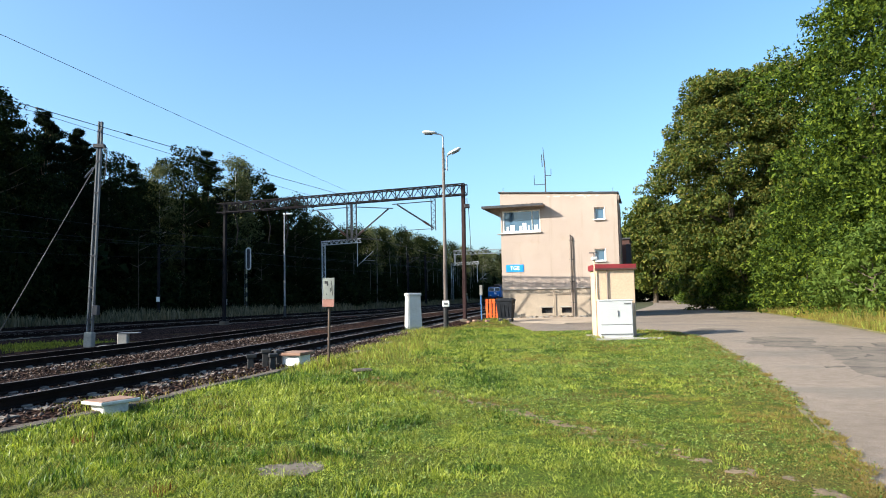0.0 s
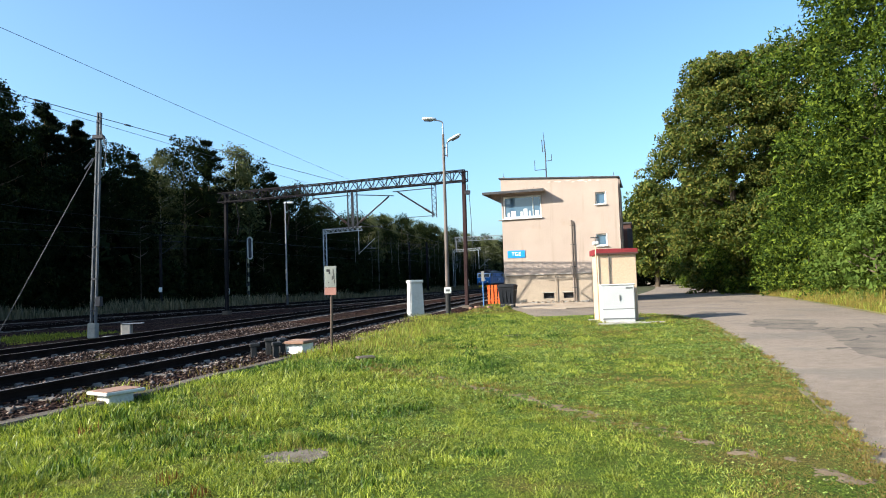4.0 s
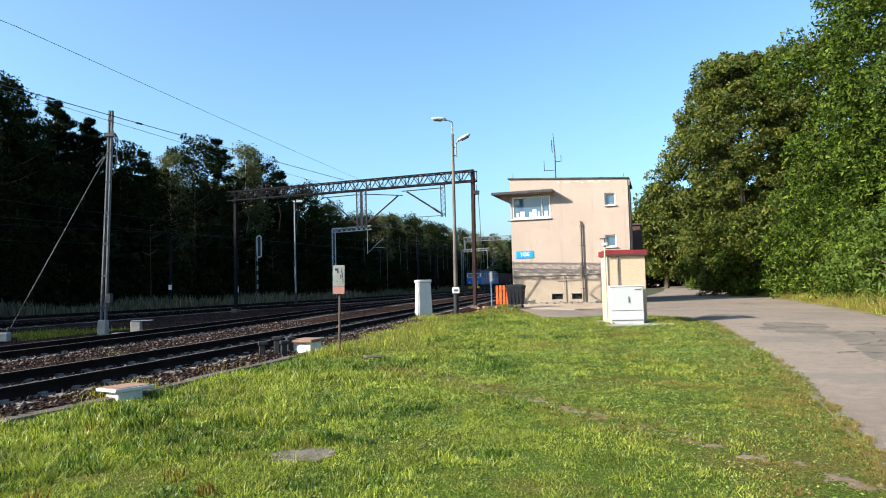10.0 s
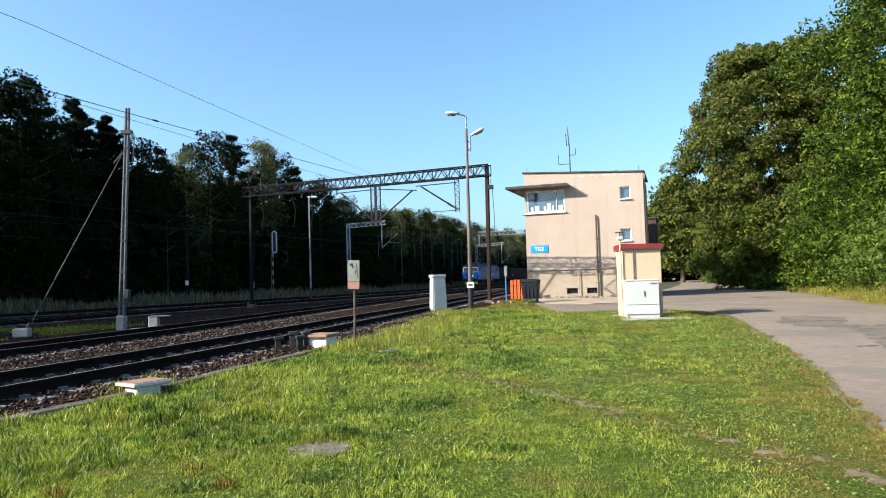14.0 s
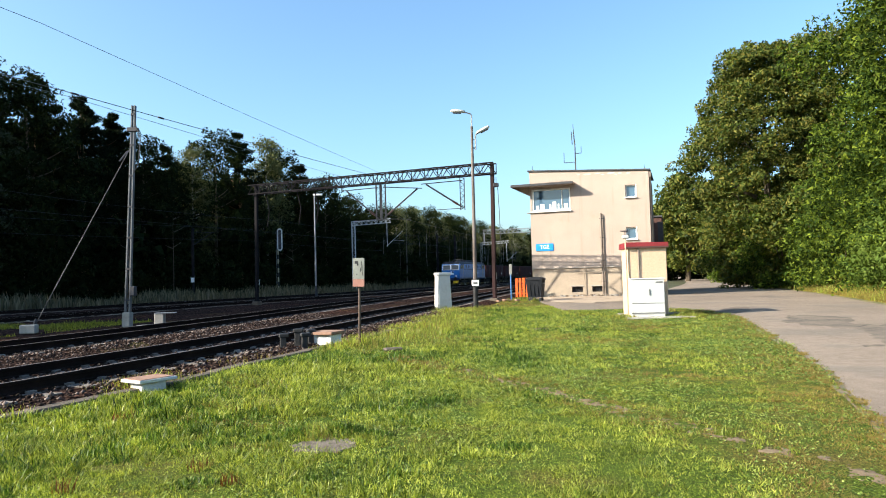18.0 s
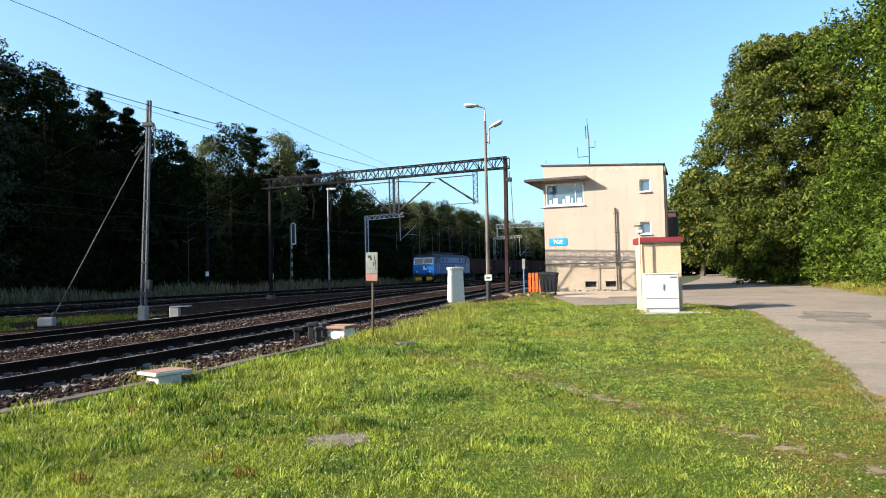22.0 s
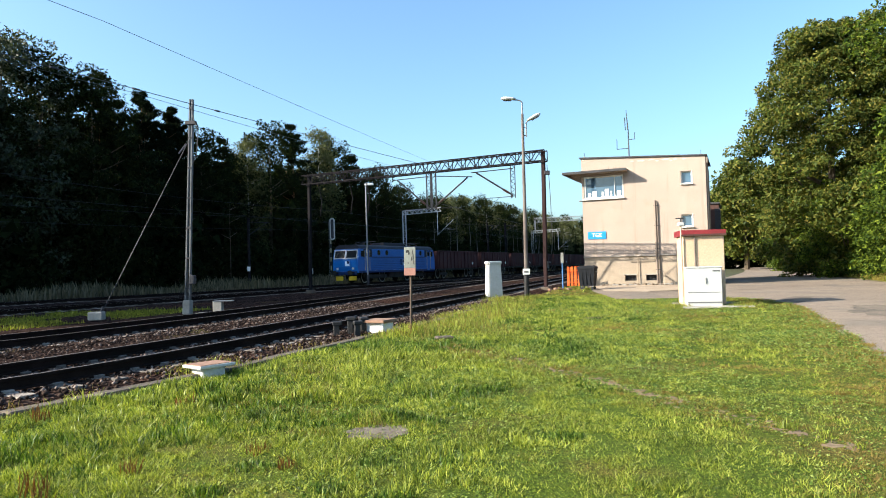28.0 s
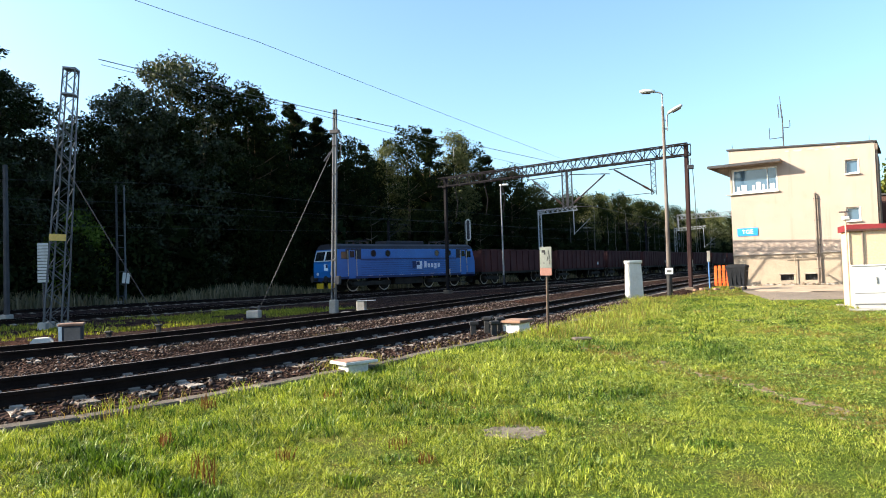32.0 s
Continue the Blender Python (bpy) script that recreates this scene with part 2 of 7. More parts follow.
M_CONC_W = surface("whitewashed_concrete", (0.46, 0.45, 0.42), (0.58, 0.57, 0.55), 2.5, 30, 0.85, bump=0.3, stain=(0.27, 0.25, 0.215), stain_at=0.56)
M_SLEEPER = surface("sleeper_concrete", (0.15, 0.128, 0.112), (0.28, 0.245, 0.22), 1.5, 25, 0.95, bump=0.4, spec=0.1, vary=0.4, stain=(0.06, 0.042, 0.034), stain_at=0.52)
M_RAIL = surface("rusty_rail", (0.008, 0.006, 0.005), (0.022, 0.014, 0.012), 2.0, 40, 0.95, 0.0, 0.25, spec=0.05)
M_RAILTOP = plain("worn_rail_head", (0.15, 0.12, 0.105), 0.45, 0.4)
M_STEEL = surface("galvanised_steel", (0.16, 0.17, 0.19), (0.27, 0.28, 0.30), 1.5, 20, 0.5, 0.45, 0.1, stain=(0.2, 0.16, 0.13), stain_at=0.68)
# rusty steel with the wood's shade put into its near-black tones
M_RUST_SHADE = surface("shade_darkened_rusty_steel", (0.007, 0.007, 0.009), (0.016, 0.014, 0.016), 1.0, 20, 0.9, 0.0, 0.3, spec=0.1, stain=(0.022, 0.015, 0.015))
M_DARK = surface("dark_steel", (0.03, 0.03, 0.035), (0.06, 0.06, 0.07), 2, 20, 0.6, 0.3, 0.1)
M_WIRE = plain("dark_cable", (0.03, 0.03, 0.03), 0.6, 0.3)
M_BLACK = surface("black_paint", (0.012, 0.012, 0.013), (0.025, 0.025, 0.028), 2, 25, 0.6, bump=0.1)
M_BARK = surface("bark", (0.06, 0.045, 0.032), (0.14, 0.11, 0.08), 1.2, 9, 0.95, bump=0.7, stretch=(3, 3, 0.6))
M_PINEBARK = surface("pine_bark", (0.10, 0.055, 0.03), (0.20, 0.12, 0.07), 1.2, 9, 0.95, bump=0.7, stretch=(3, 3, 0.6))
M_BIRCHBARK = surface("birch_bark", (0.35, 0.33, 0.3), (0.55, 0.53, 0.5), 2, 9, 0.85, bump=0.4, stain=(0.06, 0.05, 0.045), stain_scale=2.0, stain_at=0.56, stretch=(1, 1, 4))
# needles and dark leaves far below natural tone: deep shade put into the colour
M_PINE = foliage("shade_darkened_needles", [(0.005, 0.009, 0.005), (0.009, 0.015, 0.008), (0.018, 0.026, 0.013)], (0.9, 1.0, 0.4), 0.12, 0.8, 0.03)
M_LEAF_D = foliage("shade_darkened_leaves", [(0.007, 0.013, 0.005), (0.013, 0.02, 0.008), (0.027, 0.034, 0.012)], (0.9, 1.0, 0.35), 0.22, 0.8, 0.03)
# oak tones raised above the dark leaves to carry flare and outer light
M_LEAF_O = foliage("light_lifted_oak_leaves", [(0.014, 0.022, 0.012), (0.028, 0.040, 0.021), (0.062, 0.075, 0.042)], (1.0, 1.0, 0.45), 0.3, 0.5, 0.3, 0.5, 0.7, 1.25)
# birch tones brightened to put the distant haze into the leaf colour
M_BIRCH = foliage("haze_paled_birch_leaves", [(0.06, 0.076, 0.035), (0.105, 0.118, 0.055), (0.17, 0.165, 0.085)], (1.0, 0.95, 0.5), 0.25, 0.8, 0.05)
M_LEAF_R = foliage("maple_leaves", [(0.022, 0.04, 0.010), (0.055, 0.08, 0.018), (0.10, 0.12, 0.026), (0.16, 0.14, 0.034)], (1.0, 1.0, 0.35), 0.3, 0.55, 0.1, 0.6, 0.6, 1.3)
M_LEAF_B = foliage("bush_leaves", [(0.014, 0.03, 0.007), (0.034, 0.062, 0.012), (0.074, 0.112, 0.018), (0.165, 0.215, 0.030)], (1.0, 1.0, 0.3), 0.36, 0.6, 0.05, 0.8, 0.5, 1.35)
M_LEAF_L = foliage("bright_leaves", [(0.06, 0.10, 0.02), (0.095, 0.145, 0.03), (0.14, 0.19, 0.045)], (1.0, 1.0, 0.35), 0.4, 0.6, 0.06)

# ---- lines of the plan (x right, y ahead, metres) ----
CURB = spline([(-17, -7), (-10.5, 0.5), (-7.7, 4.1), (-6.3, 6.0), (-5.4, 8.1), (-4.65, 10.3), (-4.0, 13.0), (-3.3, 15.6), (-2.5, 19), (-1.45, 25), (0.0, 32), (1.6, 40), (3.2, 47.5), (4.6, 54), (8, 70), (16, 108), (28, 165), (48, 240)], 0.5)
ROAD_L = spline([(0.5, -7), (2.35, 2.6), (3.1, 4.7), (3.85, 6.6), (4.25, 7.7), (5.0, 9.9), (5.9, 12.7), (6.9, 16.2), (8.2, 21.0), (8.9, 25.0), (8.6, 28.6)], 0.5)
ROAD_R = spline([(6.0, -9), (9.0, 2), (12.0, 13), (14.9, 23), (17.0, 29.5), (20.0, 39.3), (22.8, 50), (26.0, 62), (33, 88), (41, 122), (50, 165), (60, 220)], 1.0)
ROAD_FAR_L = spline([(12.6, 47), (13.6, 53), (17.6, 62), (27.8, 90), (37, 122), (46, 165), (56, 220)], 1.0)
RAIL_A = spline([(-24, -10), (-15, -2.0), (-9.9, 2.8), (-7.75, 5.6), (-6.55, 8.0), (-5.75, 10.9), (-5.1, 13.7), (-4.5, 16.4), (-3.75, 20.3), (-2.75, 25.7), (-0.1, 39), (2.3, 51.5), (6.5, 72), (14.5, 110), (26, 160), (46, 240)], 0.5)
RAIL_C = spline([(-30, -8), (-19.5, 2.2), (-14.6, 7.2), (-12.1, 10.2), (-10.7, 13.5), (-9.6, 18), (-8.85, 22), (-7.95, 28), (-6.6, 37), (-5.1, 46), (-1.6, 64), (6.5, 102), (17.5, 150), (36, 225)], 0.5)
RAIL_E = spline([(-52, -12), (-34, 8), (-25.6, 19), (-21.8, 28.3), (-19.4, 36.3), (-16.5, 46.6), (-11.6, 58), (-7.6, 67), (-2.4, 82), (3.2, 100), (17, 146), (39, 212)], 0.5)
T4 = spline([(-62, -12), (-47, 8), (-37.8, 23), (-33.57, 30), (-28.61, 40), (-24.64, 48), (-18.71, 60), (-12.85, 75), (-6.55, 95), (0.51, 120), (9.19, 150), (20.73, 190), (33, 230), (48, 275), (68, 325), (98, 390), (136, 470), (178, 556)], 1.0)
T1, T2, T3 = beside(RAIL_A, 0.755), beside(RAIL_C, 0.755), beside(RAIL_E, 0.755)
TOP = {1: 0.30, 2: 0.28, 3: 0.20, 4: 0.22}      # height of the rail heads


def bed(x, y):
    """Height of the ballast and the rough ground between the tracks."""
    z = -0.03
    for line, top in ((T1, TOP[1]), (T2, TOP[2]), (T3, TOP[3]), (T4, TOP[4])):
        d = abs(x - x_at(line, y)) * 0.95
        k = min(1.0, max(0.0, (2.35 - d) / 1.05))
        z = max(z, -0.03 + (top - 0.19 + 0.03) * k * k * (3 - 2 * k))
    return z


def sheet(name, rows, material, label, category, kind="structure", smooth=True):
    """A grid of rows of 3D points as one mesh."""
    g, w = Geo(), len(rows[0])
    g.v = [tuple(p) for r in rows for p in r]
    g.f = [(i * w + j, i * w + j + 1, (i + 1) * w + j + 1, (i + 1) * w + j) for i in range(len(rows) - 1) for j in range(w - 1)]
    ob = new(name, g.data(name, material, smooth, tidy=False))
    return tagged(ob, label, category, kind=kind)


def rough_z(x, y, amp=0.035):
    return amp * noise.noise(Vector((x * 0.55, y * 0.55, 0.3))) + amp * 0.4 * noise.noise(Vector((x * 2.1, y * 2.1, 5.3)))


# ground sheet to the horizon
rs = [0, 6, 14, 25, 40, 60, 90, 130, 190, 280, 420, 650, 1000, 1700]
rows = []
for r in rs:
    rows.append([(r * math.cos(a), 40 + r * math.sin(a), -0.14 - (0.0 if r < 100 else 0.05)) for a in np.linspace(0, 2 * math.pi, 49)])
sheet("ground", rows, M_SOIL, "dark woodland soil and rough grass reaching the horizon", "ground")

# lawn
m, n, l, b = nodes_of("lawn_turf")
big = ramp(n, l, noise_tex(n, l, 0.55, 6, 0.62), [(0.30, (0.042, 0.072, 0.010)), (0.50, (0.062, 0.088, 0.014)), (0.62, (0.095, 0.088, 0.024)), (0.74, (0.13, 0.088, 0.04))])
fine = ramp(n, l, noise_tex(n, l, 48, 9, 0.9), [(0.41, (0.15, 0.18, 0.12)), (0.51, (0.95, 1.0, 0.75)), (0.61, (2.8, 2.7, 1.9))])
l.new(mix(n, l, 1.0, big, fine, "MULTIPLY"), b.inputs["Base Color"])
b.inputs["Roughness"].default_value, b.inputs["Specular IOR Level"].default_value = 0.95, 0.1
bp = n.new("ShaderNodeBump")
bp.inputs["Strength"].default_value, bp.inputs["Distance"].default_value = 0.8, 0.06
l.new(noise_tex(n, l, 22, 4, 0.7), bp.inputs["Height"])
l.new(bp.outputs[0], b.inputs["Normal"])
M_LAWN = m
rows = []
for y in np.concatenate([np.arange(-6, 20, 0.4), np.arange(20, 54.1, 0.8)]):
    a, c = x_at(CURB, y) + 0.06, (x_at(ROAD_L, y) if y < 28.6 else 3.9 if y > 40 else 8.6 - (y - 28.6) * 6.0 if y < 29.4 else 3.8)
    if c - a < 0.3:
        c = a + 0.3
    edge = 0.12 * noise.noise(Vector((0.0, y * 1.3, 1.0)))
    rows.append([(x, y, 0.0 + (rough_z(x, y) if 0 < i < 24 else -0.015)) for i, x in enumerate(np.linspace(a, c + edge, 25))])
sheet("lawn", rows, M_LAWN, "sunlit uneven lawn of short grass between tracks and road", "lawn")


# road and yard
m, n, l, b = nodes_of("old_asphalt")
big = ramp(n, l, noise_tex(n, l, 0.22, 6, 0.6), [(0.3, (0.185, 0.144, 0.112)), (0.7, (0.262, 0.208, 0.164))])
fine = ramp(n, l, noise_tex(n, l, 45, 8, 0.85), [(0.3, (0.5, 0.5, 0.5)), (0.7, (1.35, 1.35, 1.35))])
mid = ramp(n, l, noise_tex(n, l, 4.5, 7, 0.75), [(0.32, (0.80, 0.78, 0.75)), (0.68, (1.17, 1.18, 1.2))])
col = mix(n, l, 1.0, mix(n, l, 1.0, big, mid, "MULTIPLY"), fine, "MULTIPLY")
pat = ramp(n, l, noise_tex(n, l, 0.45, 3, 0.4), [(0.55, (0, 0, 0)), (0.60, (1, 1, 1))])
col = mix(n, l, mix(n, l, 1.0, pat, (0.42, 0.42, 0.42), "MULTIPLY"), col, (0.115, 0.102, 0.09))
vo = n.new("ShaderNodeTexVoronoi")
vo.feature = "DISTANCE_TO_EDGE"
vo.inputs["Scale"].default_value = 0.33
dist = n.new("ShaderNodeMixRGB")
tc = n.new("ShaderNodeTexCoord")
nz = n.new("ShaderNodeTexNoise")
nz.inputs["Scale"].default_value = 1.4
l.new(tc.outputs["Object"], nz.inputs["Vector"])
dist.inputs[0].default_value = 0.25
l.new(tc.outputs["Object"], dist.inputs[1])
l.new(nz.outputs["Color"], dist.inputs[2])
l.new(dist.outputs[0], vo.inputs["Vector"])
crack = ramp(n, l, vo.outputs["Distance"], [(0.0, (0.6, 0.6, 0.6)), (0.006, (0, 0, 0))])
some = ramp(n, l, noise_tex(n, l, 0.18, 2), [(0.5, (0, 0, 0)), (0.58, (1, 1, 1))])
col = mix(n, l, mix(n, l, 1.0, crack, some, "MULTIPLY"), col, (0.055, 0.052, 0.048))
l.new(col, b.inputs["Base Color"])
b.inputs["Roughness"].default_value, b.inputs["Specular IOR Level"].default_value = 0.85, 0.3
bp = n.new("ShaderNodeBump")
bp.inputs["Strength"].default_value, bp.inputs["Distance"].default_value = 0.5, 0.01
l.new(noise_tex(n, l, 90, 4, 0.8), bp.inputs["Height"])
l.new(bp.outputs[0], b.inputs["Normal"])
M_ROAD = m
rows = []
for y in np.concatenate([np.arange(-8, 28.5, 0.5), np.arange(28.5, 47, 0.7), np.arange(47, 220, 4)]):
    a = x_at(ROAD_L, y) - 0.25 if y < 28.6 else 3.2 if y < 40 else 3.4 if y < 47 else x_at(ROAD_FAR_L, y)
    c = x_at(ROAD_R, y) + 0.15 * noise.noise(Vector((3.0, y * 0.8, 0)))
    rows.append([(x, y, -0.035 + 0.04 * math.sin(math.pi * k / 12)) for k, x in enumerate(np.linspace(a, c, 13))])
sheet("road", rows, M_ROAD, "worn grey asphalt road with cracks and patches", "road")

# worn pale concrete yard before the signal box
M_YARD = surface("worn_yard_concrete", (0.31, 0.24, 0.18), (0.42, 0.335, 0.255), 0.5, 30, 0.95, bump=0.5, spec=0.1, stain=(0.15, 0.115, 0.075), stain_scale=1.3, stain_at=0.58)
rows = []
for y in np.arange(36.4, 47.0, 0.35):
    a = 4.4 + 0.5 * noise.noise(Vector((y * 0.7, 1, 0))) + max(0, 38 - y) * 1.2
    c = 11.0 + 0.7 * noise.noise(Vector((y * 0.8, 7, 0))) - max(0, 38 - y) * 1.5
    rows.append([(x, y, 0.018 if 0 < k < 12 else -0.01) for k, x in enumerate(np.linspace(a, c, 13))])
sheet("yard", rows, M_YARD, "worn pale concrete yard before the signal box", "yard")

# earthy shoulder where asphalt and lawn meet
m = surface("sandy_gravel", (0.135, 0.102, 0.070), (0.225, 0.178, 0.132), 2.2, 45, 0.95, bump=0.8, stain=(0.075, 0.07, 0.028), stain_scale=3.5, stain_at=0.56)
rows = []
for y in np.arange(-6, 28.5, 0.1):
    a = x_at(ROAD_L, y)
    w1 = 0.08 + 0.07 * noise.noise(Vector((y * 1.1, 9, 0))) + 0.05 * noise.noise(Vector((y * 4.3, 5, 0))) + 0.02 * noise.noise(Vector((y * 13, 5, 0)))
    rows.append([(a - 0.2, y, -0.03), (a - 0.08, y, -0.012), (a, y, -0.016), (a + w1 * 0.6, y, -0.022), (a + w1, y, -0.036)])
sheet("road_shoulder", rows, m, "sandy gravel shoulder between lawn and asphalt", "shoulder")

# dark repaired and cracked stretches of the asphalt
m, n, l, b = nodes_of("cracked_dark_asphalt")
tone = ramp(n, l, noise_tex(n, l, 1.1, 6, 0.7), [(0.38, (0.115, 0.096, 0.08)), (0.62, (0.20, 0.162, 0.13))])
grit = ramp(n, l, noise_tex(n, l, 50, 8, 0.85), [(0.3, (0.55, 0.55, 0.55)), (0.7, (1.3, 1.3, 1.3))])
vo = n.new("ShaderNodeTexVoronoi")
vo.feature = "DISTANCE_TO_EDGE"
vo.inputs["Scale"].default_value = 0.75
tc = n.new("ShaderNodeTexCoord")
nz = n.new("ShaderNodeTexNoise")
nz.inputs["Scale"].default_value = 1.6
l.new(tc.outputs["Object"], nz.inputs["Vector"])
l.new(mix(n, l, 0.35, tc.outputs["Object"], nz.outputs["Color"]), vo.inputs["Vector"])
line = ramp(n, l, vo.outputs["Distance"], [(0.0, (0.85, 0.85, 0.85)), (0.022, (0, 0, 0))])
l.new(mix(n, l, line, mix(n, l, 1.0, tone, grit, "MULTIPLY"), (0.04, 0.036, 0.032)), b.inputs["Base Color"])
b.inputs["Roughness"].default_value, b.inputs["Specular IOR Level"].default_value = 0.9, 0.2
for px, py, u, v, turn, seed in ((9.4, 15.2, 3.4, 1.0, 68, 1.0), (10.0, 20.4, 2.6, 0.9, 72, 2.0), (7.75, 13.6, 0.28, 0.12, 20, 3.0), (6.35, 15.2, 0.55, 0.13, 74, 4.0), (11.6, 17.2, 2.2, 0.55, 70, 5.0), (9.9, 26.5, 2.6, 0.6, 60, 6.0), (11.2, 35.6, 1.3, 0.3, 12, 7.0)):
    t = math.radians(turn)
    rings = []
    for q in (1.0, 0.85, 0.6, 0.3, 0.02):
        ring = []
        for i in range(49):
            h = 2 * math.pi * (i % 48) / 48
            k = q * (1 + 0.55 * noise.noise(Vector((1.6 * math.cos(h), 1.6 * math.sin(h), seed * 7))) + 0.25 * noise.noise(Vector((5 * math.cos(h), 5 * math.sin(h), seed * 7))))
            dx, dy = u * k * math.cos(h), v * k * math.sin(h)
            x, y = px + dx * math.cos(t) - dy * math.sin(t), py + dx * math.sin(t) + dy * math.cos(t)
            left, right = float(x_at(ROAD_L, y)) - 0.25 if y < 28.6 else 3.2, float(x_at(ROAD_R, y))
            ring.append((x, y, -0.035 + 0.04 * math.sin(math.pi * min(1, max(0, (x - left) / (right - left)))) + (0.0045 if q < 0.9 else 0.001)))
        rings.append(ring)
    sheet("asphalt_patch", rings, m, "dark cracked patch in the worn asphalt road", "road patch")

# verge on the far side of the road
m, n, l, b = nodes_of("dry_verge")
big = ramp(n, l, noise_tex(n, l, 0.7, 6, 0.65), [(0.3, (0.07, 0.09, 0.02)), (0.55, (0.17, 0.145, 0.05)), (0.75, (0.26, 0.21, 0.085))])
fine = ramp(n, l, noise_tex(n, l, 16, 5, 0.8), [(0.3, (0.6, 0.6, 0.55)), (0.75, (1.2, 1.2, 1.1))])
l.new(mix(n, l, 1.0, big, fine, "MULTIPLY"), b.inputs["Base Color"])
b.inputs["Roughness"].default_value = 0.95
M_VERGE = m
rows = []
for y in np.concatenate([np.arange(-8, 60, 1.0), np.arange(60, 215, 5)]):
    a = x_at(ROAD_R, y) - 0.1
    rows.append([(a + d, y, -0.02 + 0.05 * min(1, d) + 0.04 * noise.noise(Vector((a + d, y, 0)))) for d in (0, 0.5, 1.0, 1.6, 2.4, 3.4, 5, 8, 14)])
sheet("verge", rows, M_VERGE, "dry yellowish grass verge beside the road", "verge")

# ballast bed over all four tracks
m, n, l, b = nodes_of("ballast")
vo = n.new("ShaderNodeTexVoronoi")
vo.inputs["Scale"].default_value = 14
tc = n.new("ShaderNodeTexCoord")
l.new(tc.outputs["Object"], vo.inputs["Vector"])
stone = ramp(n, l, vo.outputs["Color"], [(0.1, (0.009, 0.0065, 0.006)), (0.5, (0.024, 0.017, 0.015)), (0.9, (0.076, 0.052, 0.045))])
area = ramp(n, l, noise_tex(n, l, 0.25, 5, 0.6), [(0.35, (0.75, 0.75, 0.8)), (0.52, (1.0, 0.95, 0.92)), (0.66, (1.35, 1.0, 0.9))])
col = mix(n, l, 1.0, stone, area, "MULTIPLY")
weeds = ramp(n, l, noise_tex(n, l, 0.5, 6, 0.7), [(0.6, (0, 0, 0)), (0.68, (1, 1, 1))])
col = mix(n, l, mix(n, l, 1.0, weeds, (0.5, 0.5, 0.5), "MULTIPLY"), col, (0.09, 0.085, 0.03))
l.new(col, b.inputs["Base Color"])
b.inputs["Roughness"].default_value, b.inputs["Specular IOR Level"].default_value = 1.0, 0.0
bp = n.new("ShaderNodeBump")
bp.inputs["Strength"].default_value, bp.inputs["Distance"].default_value = 1.0, 0.05
l.new(vo.outputs["Distance"], bp.inputs["Height"])
l.new(bp.outputs[0], b.inputs["Normal"])
M_BALLAST = m
rows = []
for y in np.concatenate([np.arange(-6, 40, 0.8), np.arange(40, 90, 2.5), np.arange(90, 240, 8)]):
    a, c = x_at(CURB, y) - 0.05, x_at(T4, y) - 5.0
    xs = np.linspace(a, c, 64)
    rows.append([(x, y, max(bed(x, y), -0.03) + 0.02 * noise.noise(Vector((x * 0.9, y * 0.9, 2))) * (0 if k == 0 else 1)) for k, x in enumerate(xs)])
sheet("ballast_bed", rows, M_BALLAST, "brown crushed-stone ballast under and between the railway tracks", "ballast")

M_EDGE = surface("dirty_edging_concrete", (0.085, 0.066, 0.052), (0.15, 0.12, 0.095), 1.2, 20, 0.95, bump=0.5, vary=0.25, stain=(0.06, 0.06, 0.03), stain_at=0.5)
# concrete edging between ballast and lawn
for k in range(0, 66):
    s = 14 + k * 2
    if s + 2 >= len(CURB):
        break
    p, q = CURB[s], CURB[s + 2]
    if q[1] > 30:
        break
    d, mid = q - p, (p + q) / 2
    length = float(np.linalg.norm(d))
    g = Geo().box((0, 0, 0), (length - 0.012, 0.25, 0.22), 0.02)
    ob = part("edging_slab", g, M_EDGE, at=pose(mid[0] - 0.06, mid[1], -0.045 + 0.02 * noise.noise(Vector((k * 3.1, 0, 0))), 2.5 * noise.noise(Vector((k * 1.7, 5, 0))), 0.8 * noise.noise(Vector((k * 2.3, 2, 0))), math.degrees(math.atan2(d[1], d[0])) + 2.0 * noise.noise(Vector((k * 1.9, 9, 0)))))
    tagged(ob, "weathered grey concrete edging slab between ballast and grass", "edging", "edging slabs along the track", "structure")

# ---- tracks: two rails on concrete sleepers each ----
RAIL_SHAPE = [(-0.07, 0), (0.07, 0), (0.065, 0.02), (0.014, 0.035), (0.012, 0.115), (0.036, 0.125), (0.036, 0.158), (0.028, 0.166), (-0.028, 0.166), (-0.036, 0.158), (-0.036, 0.125), (-0.012, 0.115), (-0.014, 0.035), (-0.065, 0.02)]
sleeper_mesh = Geo()
for a, z0, z1, w0, w1 in ((-1.28, 0, 0.20, 0.14, 0.115), (0.42, 0, 0.20, 0.14, 0.115)):
    x0, x1 = a, a + 0.86
    vs = [(x0, -w0, z0), (x1, -w0, z0), (x1, w0, z0), (x0, w0, z0), (x0 + 0.02, -w1, z1), (x1, -w1, z1), (x1, w1, z1), (x0 + 0.02, w1, z1)]
    sleeper_mesh.add(vs, [(0, 3, 2, 1), (4, 5, 6, 7), (0, 1, 5, 4), (1, 2, 6, 5), (2, 3, 7, 6), (3, 0, 4, 7)])
sleeper_mesh.box((0, 0, 0.07), (0.9, 0.2, 0.15))
for s in (-0.755, 0.755):
    for o in (-0.1, 0.1):
        sleeper_mesh.box((s + o, 0, 0.215), (0.07, 0.14, 0.04), 0.008)
SLEEPER = sleeper_mesh.data("sleeper", M_SLEEPER)


